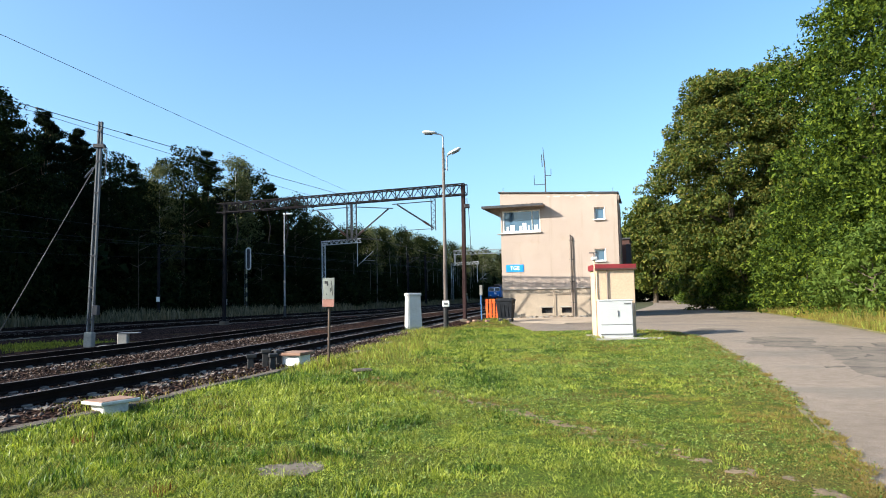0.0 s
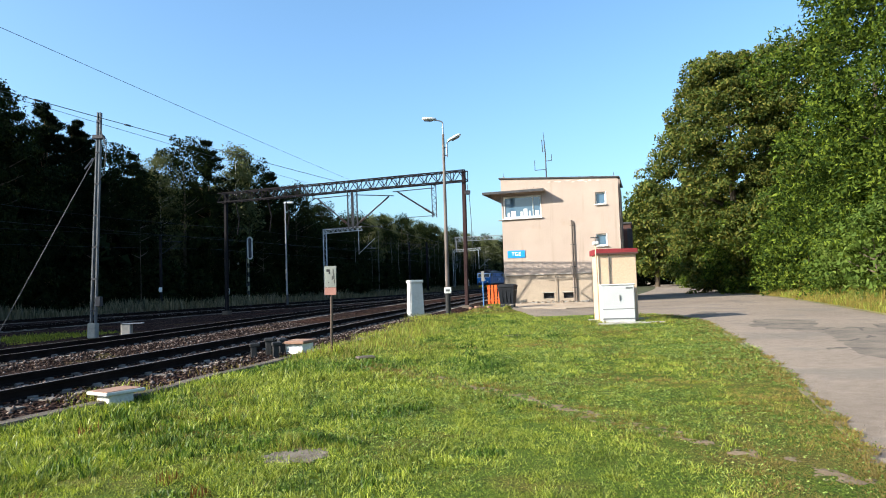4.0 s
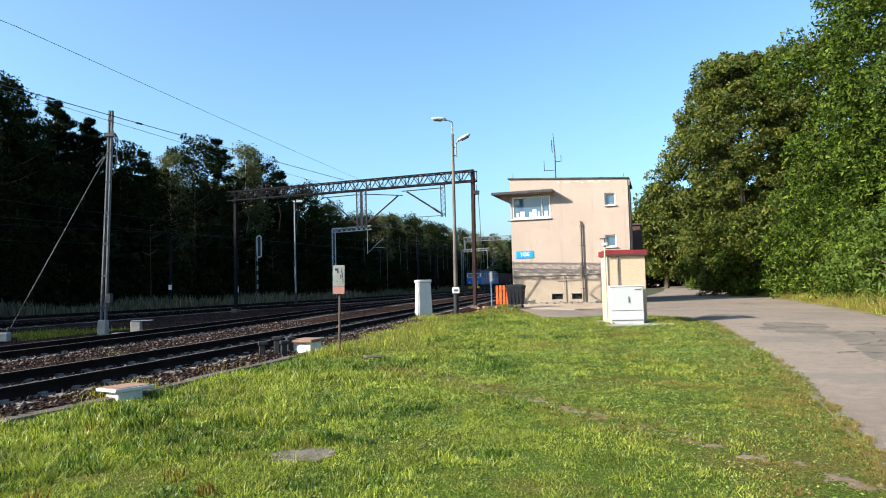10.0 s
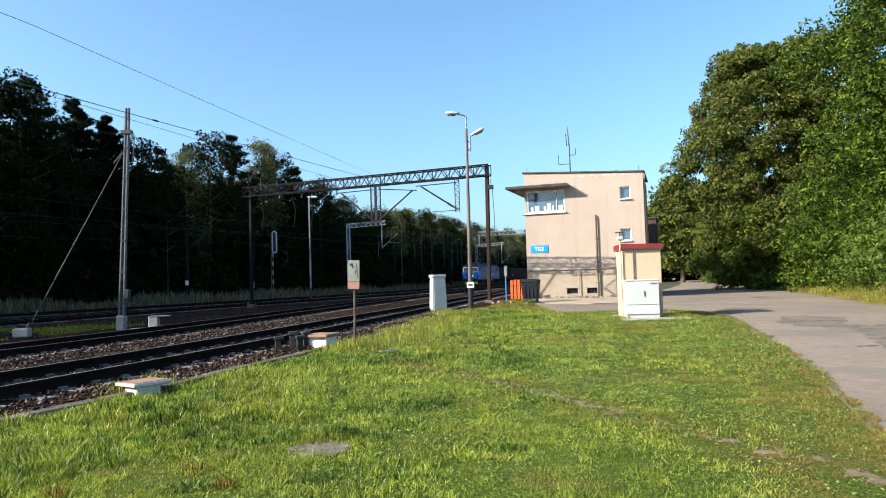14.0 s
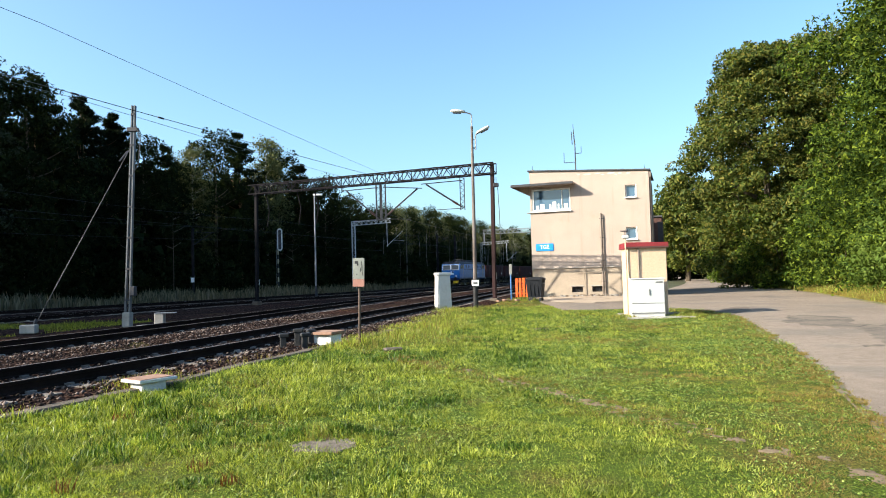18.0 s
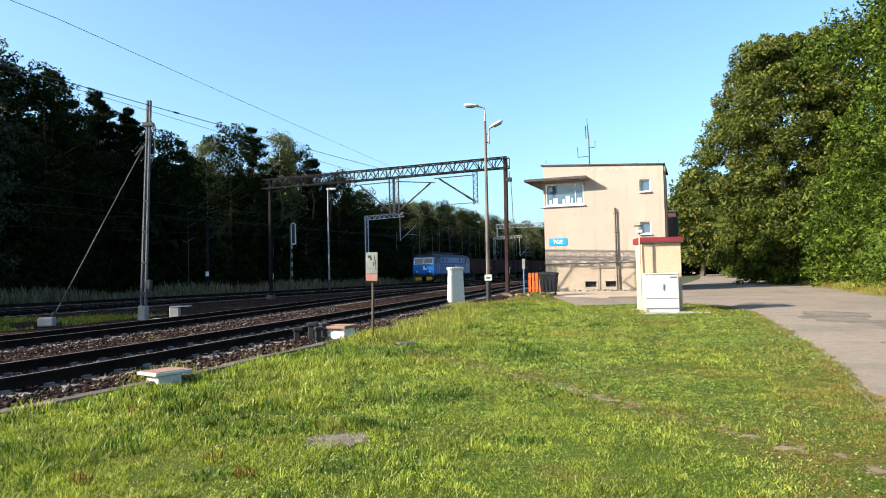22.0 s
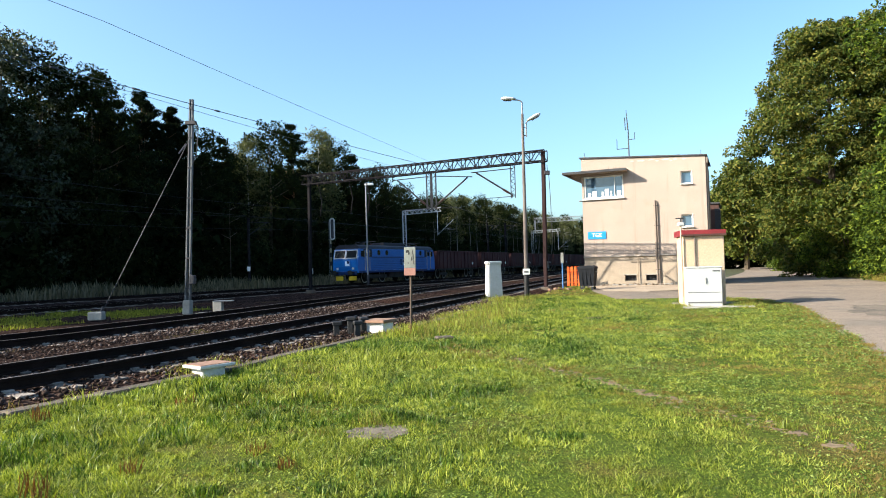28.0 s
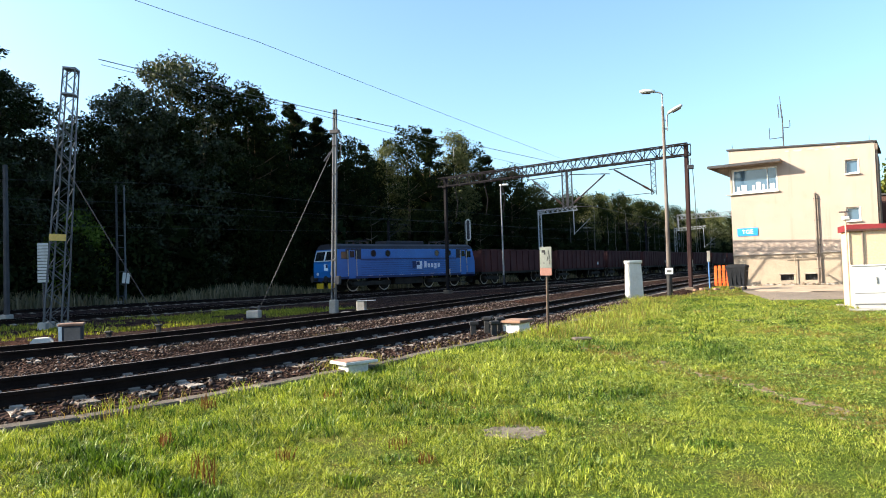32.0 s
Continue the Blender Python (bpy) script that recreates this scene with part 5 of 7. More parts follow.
part("door", Geo().box((0.03, -0.19, 0.28), (0.36, 0.02, 0.4), 0.008), M_PIPE, rb, "grey-brown door")
part("leg", Geo().box((-0.24, -0.16, 0.25), (0.07, 0.06, 0.54)), M_WHITE, rb)
pm = thing("point_machine", "white rounded point-machine cover between the rails", "point machine", pose(-14.72, 12.85, 0.02, 0, 0, 38))
part("cover", Geo().extrude([(-0.24, 0), (0.24, 0), (0.23, 0.15), (0.15, 0.23), (-0.15, 0.23), (-0.23, 0.15)], -0.16, 0.16), M_CONC_W, pm)
part("rod", Geo().tube((0.22, 0, 0.09), (0.8, 0.05, 0.09), 0.025, n=6), M_DARK, pm)
for x, y, h in ((-14.1, 16.2, 0.30), (-14.9, 15.15, 0.2)):
    st = thing("track_stub", "short black marker stub in the weeds between the tracks", "post", pose(x, y, -0.02, 0, 0, 15), "cable stub posts")
    part("shaft", Geo().box((0, 0, h / 2), (0.13, 0.11, h), 0.02), M_BLACK, st)
    part("cap", Geo().box((0, 0, h), (0.2, 0.16, 0.06), 0.02), M_BLACK, st)
wp = thing("white_plate_post", "low leaning white plate on a stake by the woodland", "sign", pose(-33.87, 35.66, 0.0, 0, 8, 25))
part("stake", Geo().tube((0, 0, 0), (0, 0, 1.7), 0.04, n=6), M_DARK, wp)
part("plate", Geo().box((0, -0.03, 1.85), (0.5, 0.03, 0.72), 0.01), M_DARK, wp)
for x in (-0.13, 0.13):
    part("strip", Geo().box((x, -0.055, 1.85), (0.2, 0.016, 0.68), 0.004), M_CONC_W, wp, "white strip")

# colour-light signal behind the far track
sg = thing("colour_light_signal", "tall railway signal with a white-edged head on a striped post", "railway signal", pose(-22.4, 77.5, 0))
M_SIGCREAM = surface("signal_cream", (0.28, 0.25, 0.16), (0.38, 0.34, 0.23), 2, 20, 0.7)


def capsule(x, z, w, h):
    """Outline of an upright plate with round ends."""
    up = [(x + w / 2 * math.cos(a), z + h / 2 - w / 2 + w / 2 * math.sin(a)) for a in np.linspace(0, math.pi, 9)]
    return up + [(x + w / 2 * math.cos(a), z - h / 2 + w / 2 + w / 2 * math.sin(a)) for a in np.linspace(math.pi, 2 * math.pi, 9)]


for k in range(10):
    part("post_band", Geo().tube((0, 0, k * 0.52), (0, 0, (k + 1) * 0.52), 0.09, n=8), M_SIGCREAM if k % 2 else M_BLACK, sg)
head = part("head", Geo().box((0.12, 0, 6.35), (0.62, 0.3, 2.3), 0.1), M_BLACK, sg)
edge = part("head_edge", Geo().extrude(capsule(0.28, 6.4, 0.62, 2.6), -0.20, -0.155), M_CONC_W, head, "pale rounded edge of the signal head")
part("face", Geo().extrude(capsule(0.28, 6.4, 0.34, 2.3), -0.215, -0.201), M_DARK, edge, "dark face of the signal head")
for k in range(5):
    part("lens", Geo().lathe([(0, -0.05), (0.09, -0.05), (0.1, 0.0), (0, 0.0)], (0.28, -0.216, 5.55 + k * 0.42), 10, "y"), M_DARK, head)
part("ladder", Geo().line([(-0.25, 0.2, 0), (-0.25, 0.2, 7.3)], 0.025, 5), M_STEEL, sg)
# second street lamp and dark masts beyond the tracks
l2 = thing("street_lamp", "slender grey street lamp with one head beyond the tracks", "street lamp", pose(-13.5, 58.0, 0))
part("pole", Geo().tube((0, 0, -0.05), (0, 0, 8.9), 0.085, 0.05, 10), M_STEEL, l2)
part("lamp_head", Geo().box((0.3, 0, 8.98), (0.8, 0.24, 0.16), 0.05), M_LAMPGREY, l2)
part("foot", Geo().tube((0, 0, -0.05), (0, 0, 1.1), 0.12, 0.1, 10), M_DARK, l2)
for x, y, h, r, plate in ((-25.1, 60.0, 6.6, 0.10, 1.9), (-6.0, 118, 9.0, 0.16, 2.0), (-3.2, 128, 9.5, 0.2, 0)):
    dm = thing("catenary_mast", "dark steel catenary mast beside the far track", "catenary mast", pose(x, y, 0), "dark catenary masts")
    part("post", Geo().box((0, 0, h / 2), (r * 2, r * 2, h), 0.02), M_RUST_SHADE, dm)
    part("cantilever", Geo().tube((0, 0, h - 1.6), (1.9, -0.3, h - 0.5), 0.035, n=5), M_DARK, dm)
    part("tie", Geo().tube((0, 0, h - 0.4), (2.1, -0.3, h - 0.5), 0.02, n=5), M_DARK, dm)
    if plate:
        part("plate", Geo().box((0, -r - 0.02, plate), (0.3, 0.02, 0.42)), M_WHITE, dm)


def overhead(name, pts, r, label, sag=0.0):
    """A wire hung through 3D points, sagging between them."""
    g = Geo()
    for a, b2 in zip(pts[:-1], pts[1:]):
        a, b2 = Vector(a), Vector(b2)
        line = []
        for k in range(9):
            t = k / 8
            p = a.lerp(b2, t)
            p.z -= sag * 4 * t * (1 - t)
            line.append(p)
        g.line(line, r, 4)
    ob = new(name, g.data(name, M_WIRE, tidy=False))
    return tagged(ob, label, "cable", "overhead wires")


T2X = lambda y: float(x_at(T2, y))
T3X = lambda y: float(x_at(T3, y))
FEED = [(-11.55, 8.6, 7.72), (-10.01, 15.34, 7.8), (-5.94, 43.2, 8.45)]
LINE_A = [(-15.85, 15.9, 8.25), (-13.85, 22.47, 8.3), (-6.61, 43.5, 8.36)]
LINE_B = [(-15.45, 15.6, 7.95), (-13.46, 22.17, 8.0), (-7.2, 43.8, 7.95)]
overhead("overhead_wire", FEED, 0.0065, "long thin feeder wire running to the gantry", 0.03)
overhead("overhead_wire", LINE_A, 0.013, "overhead wire with small clamps running to the gantry", 0.03)
overhead("overhead_wire", LINE_B, 0.008, "thin auxiliary wire beside the overhead wire", 0.06)
for k, (lx, za) in enumerate(((T3X, 6.3), (T3X, 5.3))):
    pts = [(lx(y), y, za) for y in (4, 27, 52, 78, 118)]
    overhead("overhead_wire", pts, 0.008, "thin overhead contact line of the third track", 0.25 if k == 0 else 0.0)
for za in (6.2, 5.2):
    overhead("overhead_wire", [(float(x_at(T4, y)), y, za) for y in (20, 58, 100, 150)], 0.008, "thin overhead line of the track beside the wood", 0.2)
overhead("overhead_wire", [(T2X(44), 44, 6.0), (T2X(95), 95, 6.2), (T2X(150), 150, 6.4)], 0.010, "thin contact wire beyond the gantry", 0.1)
wire_ends = [Vector(p) for p in LINE_A]
for a, b2, t in ((wire_ends[0], wire_ends[1], 0.6), (wire_ends[1], wire_ends[2], 0.02), (wire_ends[1], wire_ends[2], 0.2)):
    p = a.lerp(b2, t)
    p.z -= 0.03 * 4 * t * (1 - t)
    ob = part("wire_clamp", Geo().tube(p - (b2 - a).normalized() * 0.14, p + (b2 - a).normalized() * 0.14, 0.04, n=6), M_DARK)
    tagged(ob, "small dark clamp on the overhead wire", "clamp", "wire clamps")

# ---- trees ----
rng = np.random.default_rng(7)


def leaf_mesh(name, clumps, per, size, material, spiky=False):
    """Pointed leaves scattered about clump centres (x, y, z, radius)."""
    clumps = np.array(clumps, float)
    n = len(clumps) * per
    c = np.repeat(clumps, per, axis=0)
    d = rng.normal(size=(n, 3))
    d /= np.linalg.norm(d, axis=1)[:, None]
    rad = c[:, 3] * rng.uniform(0.35, 1.0, n) ** 0.6
    p = c[:, :3] + d * rad[:, None] * np.array([1, 1, 0.75])
    u = rng.normal(size=(n, 3))
    if spiky:
        u = d + 0.45 * u + np.array([0, 0, 0.25])
    u /= np.linalg.norm(u, axis=1)[:, None]
    w = np.cross(u, d + 0.6 * rng.normal(size=(n, 3)))
    w /= np.linalg.norm(w, axis=1)[:, None]
    s = size * rng.uniform(0.55, 1.3, n)[:, None]
    long, wide = (1.5, 0.3) if spiky else (1.0, 0.5)
    v = np.stack([p - u * s * 0.8 - w * s * wide, p - u * s * 0.8 + w * s * wide, p + u * s * long], 1).reshape(-1, 3)
    me = bpy.data.meshes.new(name)
    me.vertices.add(len(v))
    me.vertices.foreach_set("co", v.ravel())
    me.loops.add(n * 3)
    me.loops.foreach_set("vertex_index", np.arange(n * 3))
    me.polygons.add(n)
    me.polygons.foreach_set("loop_start", np.arange(0, n * 3, 3))
    me.update(calc_edges=True)
    me.materials.append(material)
    return me


def crown_clumps(h0, h1, radius, count, shape="round", lump=1.3, inner=0.45):
    """Clump centres filling the outer part of a crown between heights h0 and h1."""
    out = []
    if shape == "pine":
        whorls = count // 24
        for i in range(whorls):
            t = (i + rng.uniform(0.2, 0.8)) / whorls
            for b in range(6):
                a = rng.uniform(0, 2 * math.pi)
                ln = radius * (0.55 + 0.5 * math.sin(math.pi * min(1, t + 0.15))) * (1.08 - 0.85 * t * t) * rng.uniform(0.55, 1.1)
                rise = rng.uniform(0.05, 0.4)
                for f in (0.28, 0.5, 0.76, 1.0):
                    out.append((ln * f * math.cos(a), ln * f * math.sin(a), h0 + t * (h1 - h0) + ln * rise * f * f, lump * rng.uniform(0.6, 1.25) * (1.2 - 0.5 * f) * (1.15 - 0.62 * t)))
        return out
    if shape == "lobed":
        for i in range(count // 7):
            t = (i + rng.uniform(0, 1)) / (count // 7)
            a = 2.399963 * i + rng.normal() * 0.35
            prof = math.sin(math.pi * min(1, 0.14 + 0.84 * t)) ** 0.6
            k = 0.82 + 0.28 * noise.noise(Vector((2.2 * math.cos(a), 2.2 * math.sin(a), t * 4 + h1)))
            r = radius * prof * k * rng.uniform(0.3, 1.0) ** 0.35
            x, y, z = r * math.cos(a), r * math.sin(a), h0 + t * (h1 - h0)
            big = lump * rng.uniform(0.8, 1.5)
            for j in range(7):
                b, f = rng.uniform(0, 2 * math.pi), big * math.sqrt(rng.uniform(0, 1)) * 1.15
                out.append((x + f * math.cos(b), y + f * math.sin(b), z + 0.4 * big * rng.normal() * 0.6 - 0.22 * f, big * rng.uniform(0.4, 0.62)))
        return out
    while len(out) < count:
        t = rng.uniform(0, 1)
        if shape == "round":
            prof = math.sin(math.pi * min(1, 0.12 + 0.86 * t)) ** 0.6
        else:
            prof = (1 - t) ** 0.7 * 0.9 + 0.15
        a = rng.uniform(0, 2 * math.pi)
        k = 0.78 + 0.3 * noise.noise(Vector((2.2 * math.cos(a), 2.2 * math.sin(a), t * 4 + h1)))
        r = radius * prof * k * rng.uniform(0.15, 1.0) ** inner
        out.append((r * math.cos(a), r * math.sin(a), h0 + t * (h1 - h0), lump * rng.uniform(0.7, 1.3)))
    return out


def trunk_geo(h, r, limbs, reach, start=0.35):
    g = Geo()
    pts = [Vector((0.25 * noise.noise(Vector((h, k * 0.7, 0))), 0.25 * noise.noise(Vector((0, k * 0.7, h))), h * k / 6)) for k in range(7)]
    pts[0] = Vector((0, 0, -0.2))
    for k in range(6):
        g.tube(pts[k], pts[k + 1], r * (1 - k / 6.6) + (0.12 * r if k == 0 else 0), r * (1 - (k + 1) / 6.6), 8)
    for _ in range(limbs):
        t = random.uniform(start, 0.92)
        k = min(5, int(t * 6))
        p = pts[k].lerp(pts[k + 1], t * 6 - k)
        a = random.uniform(0, 2 * math.pi)
        ln = reach * random.uniform(0.5, 1.0) * (1.1 - 0.6 * t)
        mid = p + Vector((math.cos(a) * ln * 0.5, math.sin(a) * ln * 0.5, ln * 0.22))
        end = p + Vector((math.cos(a) * ln, math.sin(a) * ln, ln * 0.5))
        rr = r * (1 - t) * 0.5 + 0.03
        g.tube(p, mid, rr, rr * 0.7, 6)
        g.tube(mid, end, rr * 0.7, 0.02, 5)
    return g


def make_tree(name, label, h, h0, radius, count, per, leaf, mat, bark, shape="round", lump=1.3, r=0.25, limbs=10, at=None, group=""):
    th = thing(name, label, "tree", at, group)
    part("trunk", trunk_geo(h * 0.93, r, limbs, radius * 0.85, max(0.15, h0 / h)), bark, th)
    part("crown", leaf_mesh("crown", crown_clumps(h0, h, radius, count, shape, lump), per, leaf, mat, shape == "pine"), None, th)
    return th


WOOD = "trees of the wood beyond the tracks"
kinds = {
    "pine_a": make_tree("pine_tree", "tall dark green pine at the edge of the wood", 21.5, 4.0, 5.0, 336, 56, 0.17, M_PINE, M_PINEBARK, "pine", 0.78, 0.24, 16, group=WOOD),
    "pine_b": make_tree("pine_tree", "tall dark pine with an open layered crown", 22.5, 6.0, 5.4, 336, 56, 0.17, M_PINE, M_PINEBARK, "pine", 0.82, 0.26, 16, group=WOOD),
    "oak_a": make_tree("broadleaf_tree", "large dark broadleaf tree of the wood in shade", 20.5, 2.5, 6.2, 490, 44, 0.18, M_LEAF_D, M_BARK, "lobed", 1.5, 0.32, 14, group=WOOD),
    "oak_l": make_tree("broadleaf_tree", "large oak at the wood's edge, leaves toned lighter as if lit", 20.5, 1.5, 6.4, 560, 54, 0.165, M_LEAF_O, M_BARK, "lobed", 1.35, 0.34, 16, group=WOOD),
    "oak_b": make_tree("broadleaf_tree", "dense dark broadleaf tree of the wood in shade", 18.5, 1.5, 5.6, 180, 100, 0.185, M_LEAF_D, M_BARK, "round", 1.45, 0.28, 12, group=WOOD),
    "birch": make_tree("birch_tree", "birch with yellowish green hanging foliage, paled for haze", 21.0, 6.0, 4.2, 150, 85, 0.155, M_BIRCH, M_BIRCHBARK, "round", 1.2, 0.18, 14, group=WOOD),
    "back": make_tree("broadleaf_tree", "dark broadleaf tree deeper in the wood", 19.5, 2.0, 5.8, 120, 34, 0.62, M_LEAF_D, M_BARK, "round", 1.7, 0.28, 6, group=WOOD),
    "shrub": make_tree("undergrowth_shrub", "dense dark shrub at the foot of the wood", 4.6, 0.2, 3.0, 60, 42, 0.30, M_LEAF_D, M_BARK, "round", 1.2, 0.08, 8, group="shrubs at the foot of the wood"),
}
first = {k: True for k in kinds}


def plant(kind, x, y, s=1.0, z=-0.1):
    m4 = pose(x, y, z, 0, 0, random.uniform(0, 360))
    src = kinds[kind]
    if first[kind]:
        first[kind] = False
        src.matrix_basis = m4
        src.scale = (s, s, s)
        return src
    c = copy_thing(src, m4)
    c.scale = (s, s, s * random.uniform(0.95, 1.05))
    return c


s4 = np.r_[0, np.cumsum(np.linalg.norm(np.diff(T4, axis=0), axis=1))]


def by_wood(s, d):
    """A place d metres into the wood, s metres along the farthest track."""
    i = int(np.searchsorted(s4, s))
    p, q = T4[max(0, i - 2)], T4[min(len(T4) - 1, i + 2)]
    w = (q - p) / np.linalg.norm(q - p)
    return T4[i][0] - w[1] * d, T4[i][1] + w[0] * d


# height of the wood's edge along the farthest track
# first 40 m is out of view, kept tall to shade the tracks
CANOPY = [(0, 24.0), (40, 24.0), (46, 20.0), (50, 17.4), (53, 13.6), (56, 13.0), (57.5, 15.6), (60, 19.0), (62, 20.6), (65, 21.6), (69, 21.0), (74, 20.2), (78, 20.6), (82, 21.2), (85, 19.8), (88, 17.0), (92, 16.2), (96, 18.2), (100, 19.9), (105, 19.4), (109, 18.4), (113, 18.0), (117, 16.2), (121, 15.0), (128, 14.0), (136, 13.6), (144, 14.4), (152, 15.4), (166, 15.2), (190, 15.2), (240, 15.6), (340, 16.5)]
FULL = {"oak_a": 21.2, "oak_l": 21.2, "oak_b": 19.2, "pine_a": 22.2, "pine_b": 23.2, "birch": 21.7, "back": 20.4}


def canopy(s):
    return float(np.interp(s, [c[0] for c in CANOPY], [c[1] for c in CANOPY]))


def edge_depth(s):
    return 7.0 + 5.6 * min(1.0, max(0.0, (s - 40) / 7)) + 5.4 * min(1.0, max(0.0, (s - 54) / 22)) - 5.5 * min(1.0, max(0.0, (s - 96) / 24))


def stand(s):
    """Which trees grow at a stretch of the wood."""
    if s < 70:
        return ("oak_l", "oak_l", "oak_a")
    if s < 90:
        return ("pine_a", "pine_b", "pine_a", "oak_a")
    if s < 108:
        return ("birch", "oak_a", "pine_a")
    if s < 132:
        return ("pine_a", "oak_a", "pine_b", "oak_b")
    # far stretch mostly of the birches with haze painted into their leaves
    return ("birch", "birch", "oak_b")


k = 0
for s in np.concatenate([np.arange(3, 46, 6.0), np.arange(46, 178, 3.7), np.arange(178, 330, 6.5)]):
    x, y = by_wood(s, edge_depth(s) + random.uniform(-1.0, 1.6))
    kind = stand(s)[k % len(stand(s))]
    plant(kind, x, y, canopy(s) / FULL[kind] * random.uniform(0.97, 1.04))
    k += 1
for s in np.concatenate([np.arange(0, 160, 3.6), np.arange(160, 330, 7.5)]):
    x, y = by_wood(s, edge_depth(s) + 9.0 + random.uniform(-2, 2))
    kind = "back" if s < 140 or k % 2 else "birch"
    plant(kind, x, y, min(canopy(s - 5), canopy(s), canopy(s + 5)) / FULL[kind] * random.uniform(0.85, 0.98))
    k += 1
for s in np.arange(4, 140, 6.0):
    x, y = by_wood(s, edge_depth(s) + 16.0 + random.uniform(-2, 2))
    plant("back", x, y, min(canopy(s - 6), canopy(s), canopy(s + 6)) / FULL["back"] * random.uniform(0.9, 1.02))
for s in np.arange(2, 260, 5.2):
    x, y = by_wood(s, edge_depth(s) - 3.2 + random.uniform(-0.8, 1.2))
    plant("shrub", x, y, random.uniform(0.75, 1.1))
for s in np.arange(0, 330, 7.0):
    x, y = by_wood(s, edge_depth(s) + 5.0 + random.uniform(-1.0, 1.0))
    plant("shrub", x, y, random.uniform(2.0, 2.7))
for s, d, sz in ((71.5, 3.0, 0.97), (74, 1.2, 0.93), (76.5, 3.2, 0.94), (79, 1.0, 0.95), (81, 3.4, 0.97), (83.5, 1.4, 0.97), (85.8, 3.0, 0.96), (88.6, 2.0, 0.93), (90.8, 3.2, 0.93), (110, 3.0, 0.98), (114, 2.4, 0.97)):
    x, y = by_wood(s, edge_depth(s) + d)
    kind = "pine_b" if d > 2.5 else "pine_a"
    plant(kind, x, y, sz * canopy(s) / FULL[kind])
# bare pale saplings before the dark edge
for s, d, hh in ((79, 12.0, 7.5), (86, 13.0, 9.0), (101, 13.6, 9.5), (107, 12.6, 8.0), (128, 14.0, 10.0), (139, 13.5, 11.0), (150, 14.0, 11.0)):
    x, y = by_wood(s, d)
    sap = thing("bare_sapling", "thin bare grey sapling before the dark wood", "tree", pose(x, y, -0.1, 0, 0, s * 7), "bare saplings at the wood's edge")
    part("trunk", trunk_geo(hh, 0.05, 6, 1.9, 0.55), M_BARK, sap)
M_STEM = surface("pale_grey_stem", (0.12, 0.115, 0.10), (0.24, 0.225, 0.20), 1.5, 9, 0.9, bump=0.4)
for k in range(22):
    s = 128 + k * 4.3 + random.uniform(-1.5, 1.5)
    x, y = by_wood(s, edge_depth(s) - 3.6 + random.uniform(-1.0, 1.0))
    stem = thing("young_birch", "tall thin young birch with pale grey trunk by the wood", "tree", pose(x, y, -0.1, 0, 0, s * 11), "young birches before the far wood")
    part("trunk", trunk_geo(random.uniform(8.5, 12.5), random.uniform(0.06, 0.10), 2, 1.0, 0.75), M_STEM, stem)
# sunlit young growth in the gap of the wood
for s, d, sz in ((55.5, 10.4, 1.1), (53.6, 9.6, 0.8)):
    x, y = by_wood(s, d)
    make_tree("young_maple", "sunlit yellow-green young maple at the edge of the wood", 6.2 * sz, 0.5, 1.8 * sz, 60, 40, 0.16, M_LEAF_L, M_BARK, "round", 0.8, 0.07, 8, at=pose(x, y, -0.1))
# unseen trees added towards the tracks' near end, to shade the left gantry post
for x, y, kind, sz in ((-54.5, 33.0, "back", 1.30), (-58.0, 37.5, "back", 1.40), (-56.5, 28.5, "back", 1.35), (-62.0, 33.0, "back", 1.35), (-60.0, 42.0, "back", 1.30), (-52.0, 27.0, "back", 1.25)):
    plant(kind, x, y, sz)
# woods across the far end of the line and behind the house
for x, y, kind, sz in ((14, 235, "oak_a", 0.9), (22, 240, "pine_a", 0.95), (30, 236, "oak_b", 1.0), (38, 232, "pine_b", 0.9), (46, 225, "oak_a", 0.95), (55, 215, "oak_b", 1.0), (8, 250, "pine_b", 0.95), (26, 200, "oak_b", 0.75), (34, 190, "oak_a", 0.7)):
    plant(kind, x, y, sz)

# woods beyond the bend of the road
for x, y, kind, sz in ((24, 122, "back", 0.75), (31, 128, "oak_b", 0.8), (39, 133, "back", 0.8), (47, 128, "oak_a", 0.75), (55, 122, "back", 0.8), (50, 108, "oak_b", 0.8), (46, 96, "back", 0.85), (18, 118, "back", 0.6), (62, 150, "back", 0.9), (44, 82, "back", 0.9)):
    plant(kind, x, y, sz)
for x, y, sz in ((22, 116, 1.2), (27, 119, 1.4), (33, 124, 1.4), (39, 126, 1.5), (46, 122, 1.5), (52, 114, 1.5), (17, 110, 1.1), (44, 104, 1.3), (42, 92, 1.3), (38.5, 84, 1.0)):
    plant("shrub", x, y, sz)

# trees and bushes on the far side of the road
ROADSIDE = "trees along the road"
make_tree("maple_tree", "broad sunlit maple with yellowing green leaves beside the road", 20.3, 0.8, 7.0, 1050, 105, 0.165, M_LEAF_R, M_BARK, "lobed", 1.35, 0.45, 22, at=pose(25.0, 58.0, -0.1), group=ROADSIDE)
make_tree("maple_tree", "tall maple standing behind the roadside bushes", 21.5, 2.0, 6.4, 560, 80, 0.19, M_LEAF_R, M_BARK, "lobed", 1.4, 0.4, 18, at=pose(31.0, 57.0, -0.1), group=ROADSIDE)
make_tree("ash_tree", "bright green ash tree close to the road", 19.5, 1.5, 5.4, 560, 110, 0.135, M_LEAF_B, M_BARK, "lobed", 1.4, 0.3, 16, at=pose(24.8, 38.0, -0.1), group=ROADSIDE)
